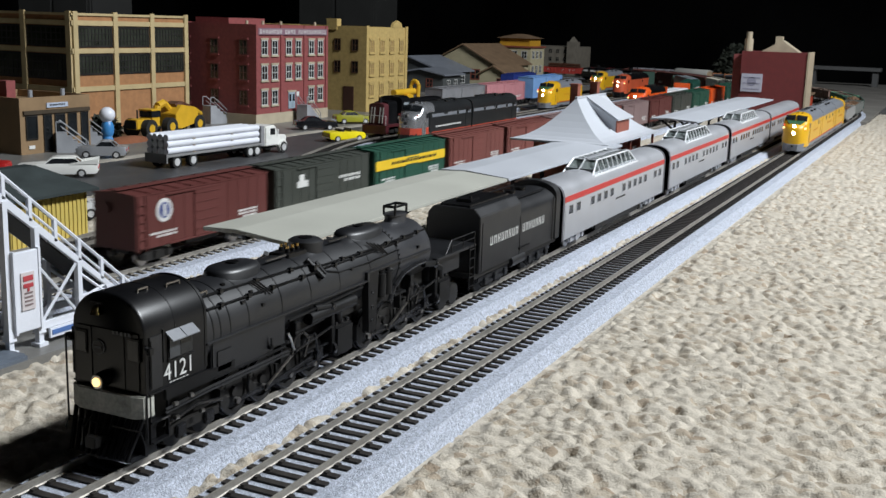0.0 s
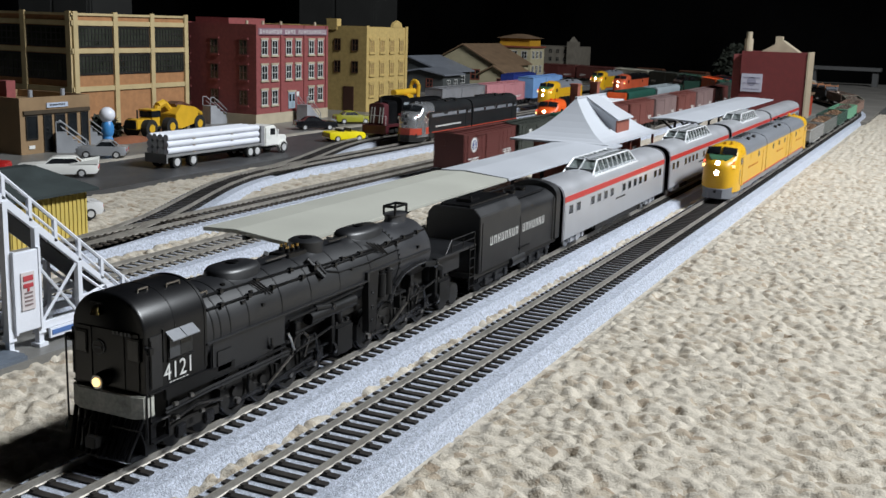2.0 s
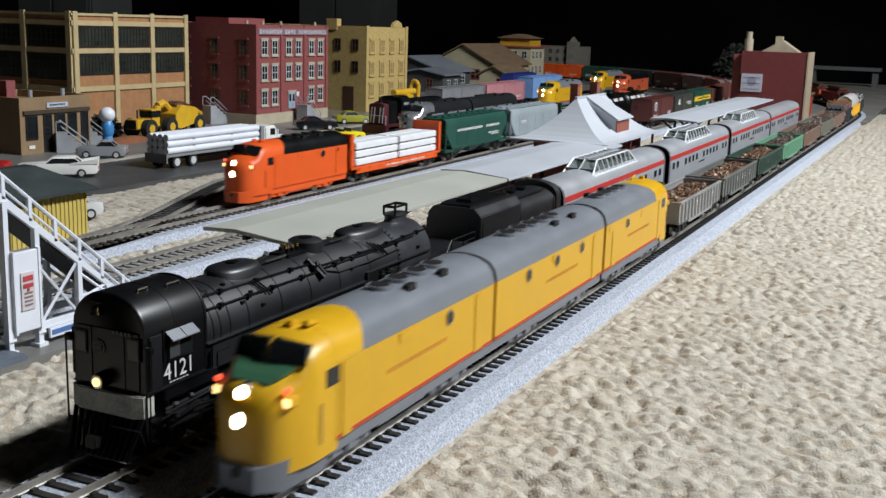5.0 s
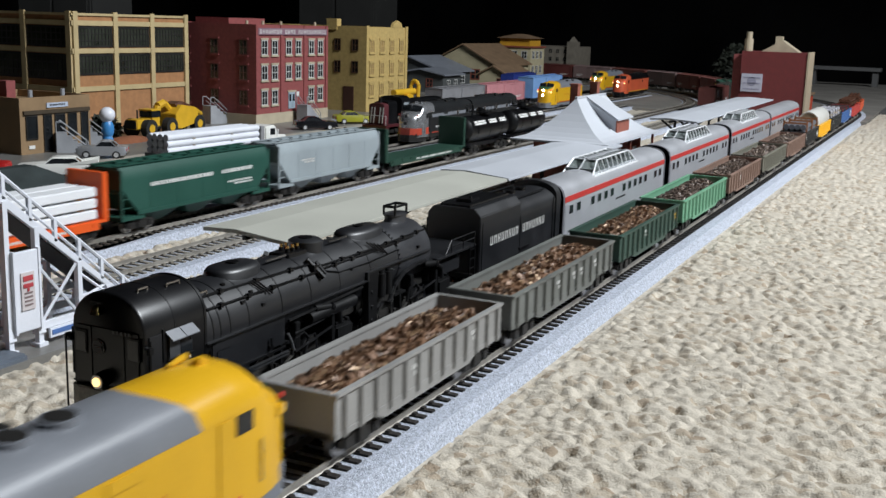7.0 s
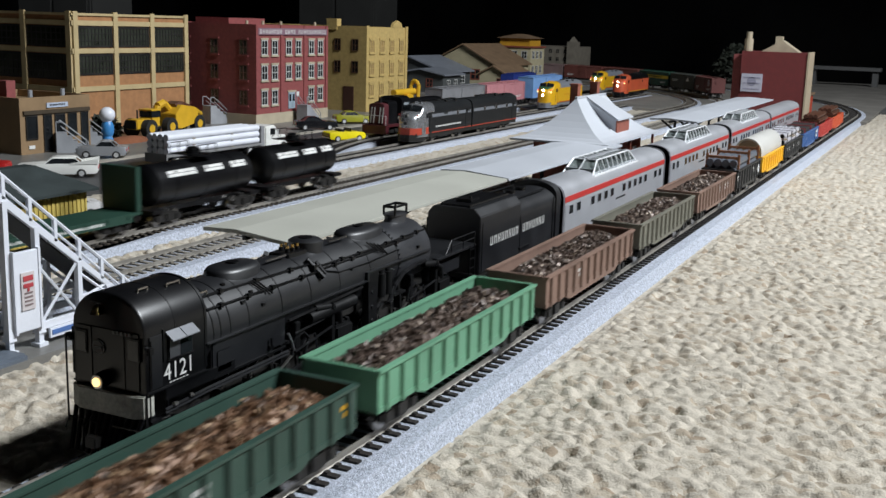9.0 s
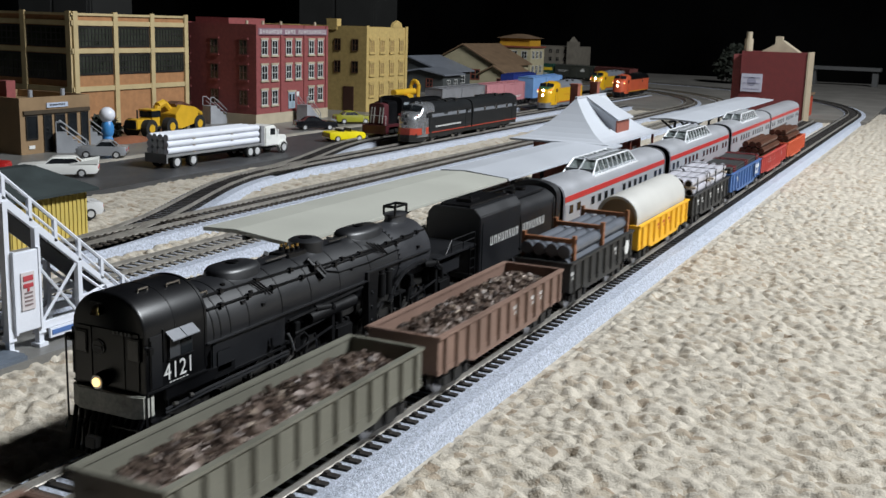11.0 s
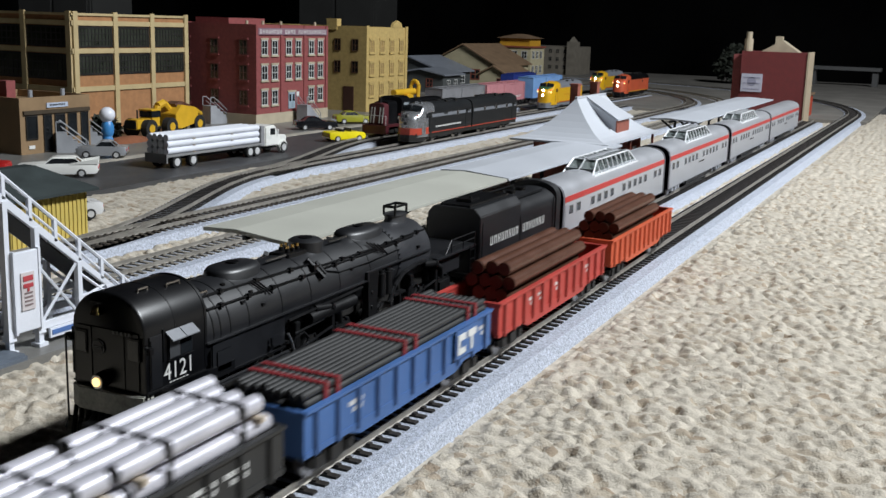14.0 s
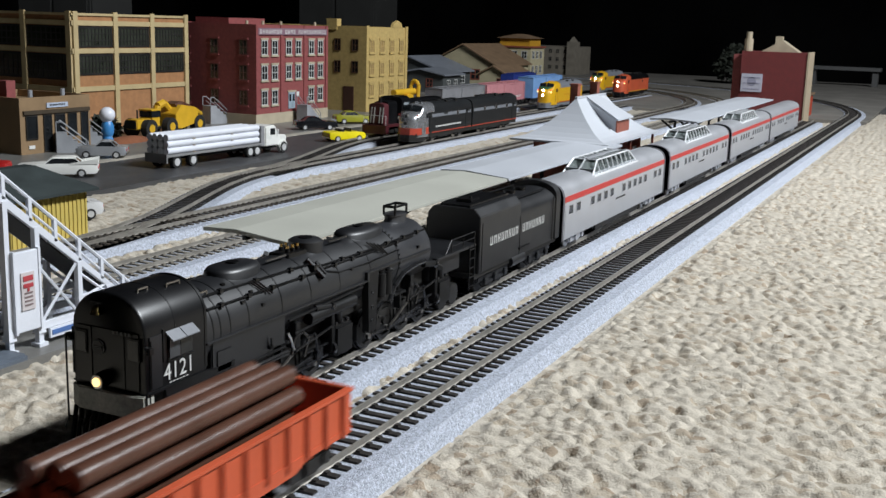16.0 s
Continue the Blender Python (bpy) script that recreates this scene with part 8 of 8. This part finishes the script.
def truck(m):
    t = thing("semi_truck", m, "white semi truck with a flat trailer of white pipes", "truck")
    part("trailer_bed", Geo().box(-0.100, 0.050, -0.0140, 0.0140, 0.0115, 0.0140), paint("trailer_grey", (0.22, 0.22, 0.22), rough=0.5), t, bevel=0.0003)
    part("trailer_beam", Geo().box(-0.095, 0.052, -0.005, 0.005, 0.0075, 0.0115), DARK, t)
    part("tail_board", Geo().box(-0.1015, -0.100, -0.0140, 0.0140, 0.0060, 0.0150), paint("trailer_grey", (0.22, 0.22, 0.22)), t)
    part("chassis", Geo().box(0.026, 0.100, -0.006, 0.006, 0.0062, 0.0095), DARK, t)
    part("cab", Geo().loft([[(x, y, z) for y, z in ((-0.0125, 0.009), (-0.0125, zt), (0.0125, zt), (0.0125, 0.009))] for x, zt in ((0.058, 0.031), (0.076, 0.032), (0.082, 0.0235))]), CARWHITE, t, bevel=0.0012)
    part("bonnet", Geo().loft([[(x, y * k, z) for y, z in ((-0.0118, 0.008), (-0.0118, zt), (0.0118, zt), (0.0118, 0.008))] for x, zt, k in ((0.080, 0.0215, 1), (0.098, 0.0195, 0.92), (0.100, 0.018, 0.85))]), CARWHITE, t, bevel=0.001)
    part("headache_rack", Geo().box(0.050, 0.0565, -0.0125, 0.0125, 0.010, 0.0320), paint("cab_grey", (0.25, 0.25, 0.26), rough=0.5), t, bevel=0.0005)
    part("windscreen", Geo().raw([(0.0765, -0.0105, 0.0305), (0.0765, 0.0105, 0.0305), (0.0822, 0.0110, 0.0240), (0.0822, -0.0110, 0.0240), (0.0755, -0.0105, 0.0300), (0.0755, 0.0105, 0.0300), (0.081, 0.0110, 0.0235), (0.081, -0.0110, 0.0235)], [(0, 1, 2, 3), (7, 6, 5, 4), (0, 1, 5, 4), (1, 2, 6, 5), (2, 3, 7, 6), (3, 0, 4, 7)]), GLASSDARK, t)
    for sg in (-1, 1):
        part("side_window", Geo().box(0.067, 0.0755, *sorted((sg * 0.0123, sg * 0.0128)), 0.0215, 0.0285), GLASSDARK, t)
        part("mirror", Geo().box(0.079, 0.080, *sorted((sg * 0.0135, sg * 0.0155)), 0.0215, 0.0275), CHROME, t)
        part("mudguard", Geo().cyl((0.091, sg * 0.0085, 0.0070), (0.091, sg * 0.0130, 0.0070), 0.0072, 16), CARWHITE, t)
        for x in (-0.086, -0.062, 0.030, 0.042, 0.091):
            wheel(t, x, sg * 0.0112, 0.0062, 0.0062, 0.0048)
    part("front_bumper", Geo().box(0.0995, 0.1015, -0.0120, 0.0120, 0.0040, 0.0075), CHROME, t, bevel=0.0004)
    return t


TR = pose(0.922, 0.702, -0.0052, 0, 0, -2)
truck(TR)
ld = thing("pipe_stack", TR, "three layers of thick white pipes strapped on the trailer", "cargo")
for k in range(3):
    for i in range(4):
        y, z = -0.0105 + 0.0070 * i, 0.0175 + k * 0.0066
        part("pipe", Geo().cyl((-0.0985, y, z), (0.046, y, z), 0.0034, 12), WHITEPLAST, ld, smooth=True)
    for x in (-0.06, 0.0):
        part("bearer", Geo().box(x - 0.0008, x + 0.0008, -0.0145, 0.0145, 0.0140 + k * 0.0066, 0.0148 + k * 0.0066), paint("pale_timber", (0.5, 0.42, 0.32)), ld)


def scraper(m):
    t = thing("earth_scraper", m, "yellow earthmoving scraper with large black tyres", "construction machine")
    for x, z in ((-0.058, 0.014), (-0.012, 0.014), (0.054, 0.014)):
        for sg in (-1, 1):
            w = part("wheel", Geo().cyl((x, sg * 0.010, 0.0128), (x, sg * 0.0205, 0.0128), 0.0128, 20), TYRE, t)
            part("hub", Geo().cyl((x, sg * 0.0195, 0.0128), (x, sg * 0.0210, 0.0128), 0.0062, 14), CATYEL, w)
    part("bonnet", Geo().box(-0.078, -0.046, -0.010, 0.010, 0.012, 0.026), CATYEL, t, bevel=0.001)
    part("grille", Geo().box(-0.0795, -0.078, -0.009, 0.009, 0.013, 0.025), DARK, t)
    part("cab", Geo().box(-0.046, -0.028, -0.011, 0.011, 0.014, 0.0275), CATYEL, t, bevel=0.0008)
    part("cab_glass", Geo().box(-0.0465, -0.0275, -0.0112, 0.0112, 0.0275, 0.0365), GLASSDARK, t)
    part("cab_roof", Geo().box(-0.048, -0.026, -0.012, 0.012, 0.0365, 0.0385), CATYEL, t, bevel=0.0005)
    part("gooseneck", Geo().pipe([(-0.026, 0, 0.022), (-0.020, 0, 0.042), (-0.006, 0, 0.046), (0.006, 0, 0.036)], 0.0055, 8), CATYEL, t)
    part("bowl", Geo().loft([[(x, y, z) for y, z in ((-0.019, zb), (-0.019, zt), (0.019, zt), (0.019, zb))] for x, zb, zt in ((-0.002, 0.010, 0.030), (0.012, 0.008, 0.043), (0.046, 0.014, 0.038), (0.052, 0.020, 0.034))]), CATYEL, t, bevel=0.0006)
    part("bowl_load", Geo().loft([[(x, y, z) for y, z in ((-0.016, 0.034), (-0.010, zt), (0.010, zt), (0.016, 0.034))] for x, zt in ((0.008, 0.044), (0.025, 0.047), (0.044, 0.041))]), LOG, t)
    part("push_frame", Geo().box(0.050, 0.072, -0.008, 0.008, 0.016, 0.026).pipe([(0.052, -0.012, 0.034), (0.072, -0.009, 0.026)], 0.003, 6).pipe([(0.052, 0.012, 0.034), (0.072, 0.009, 0.026)], 0.003, 6), CATYEL, t)
    part("exhaust", Geo().cyl((-0.060, 0.004, 0.026), (-0.060, 0.004, 0.038), 0.0012, 8), DARK, t)
    return t


scraper(pose(1.078, 0.908, -0.005, 0, 0, 2) @ Matrix.Scale(0.86, 4))
tagged(new("soil_mound", mesh_of("soil_mound", Geo().ball((0.975, 0.880, -0.006), 0.03, 10, 1.3, 0.5, 0.28), paint("rust_soil", (0.20, 0.07, 0.03), rough=0.9, var=0.3, bump=0.8))), "low heap of rust-brown soil near the scraper", "soil")

# a plain blue and white figurine
figure = mesh_of("figurine_statue", Geo().ball((0, 0, 0.020), 0.009, 12, 0.8, 0.8, 1.3).cyl((0, 0, 0), (0, 0, 0.012), 0.008, 14, 0.005).ball((0, 0, 0.036), 0.0090, 12, 1, 1, 0.95), paint("toy_blue", (0.05, 0.24, 0.55), rough=0.4), smooth=True)
figure.materials.append(WHITEPLAST)
for pl in figure.polygons:
    pl.material_index = 1 if pl.center.z > 0.0285 or pl.center.z < 0.004 else 0
fig = new("figurine_statue", figure)
fig.matrix_world = pose(0.928, 0.866, -0.005)
tagged(fig, "plain blue and white toy figurine on the pavement", "figurine")

# ---- the far end of the layout and the dark room ----
tagged(new("layout_board", mesh_of("layout_board", Geo().box(2.04, 3.745, 0.151, 2.6, -0.0125, -0.0044), mat("grey_beige_board", (0.15, 0.14, 0.125), rough=0.8, var=0.3, scale=14))), "dim grey-beige layout board inside the far bends", "layout board", kind="structure")
tagged(new("tabletop", mesh_of("tabletop", Geo().box(2.345, 3.75, -1.6, 0.150, -0.013, -0.0044), mat("grey_tabletop", (0.07, 0.07, 0.07), rough=0.7, var=0.2, scale=12))), "dim grey layout board beyond the carpet", "layout board", kind="structure")
bt = thing("far_trestle", pose(3.55, 0.34, -0.01), "dim grey trestle at the layout's far end", "trestle")
part("deck", Geo().box(-0.03, 0.03, -0.105, 0.105, 0.052, 0.062), paint("dim_grey_trestle", (0.08, 0.08, 0.08), rough=0.8), bt)
for y in (-0.09, 0.09):
    part("pier", Geo().box(-0.02, 0.02, y - 0.008, y + 0.008, 0.0, 0.052), paint("dim_grey_trestle", (0.08, 0.08, 0.08), rough=0.8), bt)
# Boxes added for dim grey wall shapes; their dimness is put into the colour.
for (cx0, cx1, cy0, cy1, top_) in ((3.9, 4.1, 2.20, 2.57, 0.75), (2.75, 2.95, 2.62, 2.95, 0.75)):
    cb = thing("backdrop_box", pose((cx0 + cx1) / 2, (cy0 + cy1) / 2, -0.9), "dim grey box standing in for grey wall shapes behind the layout", "cabinet", "room furniture")
    hw, hl = (cx1 - cx0) / 2, (cy1 - cy0) / 2
    part("body", Geo().box(-hw, hw, -hl, hl, 0.0, top_ + 0.9), paint("dim_backdrop_grey", (0.045, 0.045, 0.043), rough=0.8, scale=8), cb, bevel=0.006)
    part("door", Geo().box(-hw - 0.008, -hw, -hl + 0.01, -0.004, 0.03, top_ + 0.88), paint("dim_backdrop_grey", (0.045, 0.045, 0.043)), cb, bevel=0.003)
    part("door", Geo().box(-hw - 0.008, -hw, 0.004, hl - 0.01, 0.03, top_ + 0.88), paint("dim_backdrop_grey", (0.045, 0.045, 0.043)), cb, bevel=0.003)
# Added room shell; a near-black albedo stands in for unlit surroundings.
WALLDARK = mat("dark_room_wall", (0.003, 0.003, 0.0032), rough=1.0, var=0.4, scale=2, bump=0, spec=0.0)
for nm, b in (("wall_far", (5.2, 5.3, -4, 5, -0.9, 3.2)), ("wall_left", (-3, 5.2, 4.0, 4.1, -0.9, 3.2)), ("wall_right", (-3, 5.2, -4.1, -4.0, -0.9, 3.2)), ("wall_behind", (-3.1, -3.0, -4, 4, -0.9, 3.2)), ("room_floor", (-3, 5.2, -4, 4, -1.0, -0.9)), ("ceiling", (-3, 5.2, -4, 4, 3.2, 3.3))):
    tagged(new(nm, mesh_of(nm, Geo().box(*b), WALLDARK)), "near-black surface of an added room shell, unlit look put into its colour", "room shell", kind="structure")


motions()
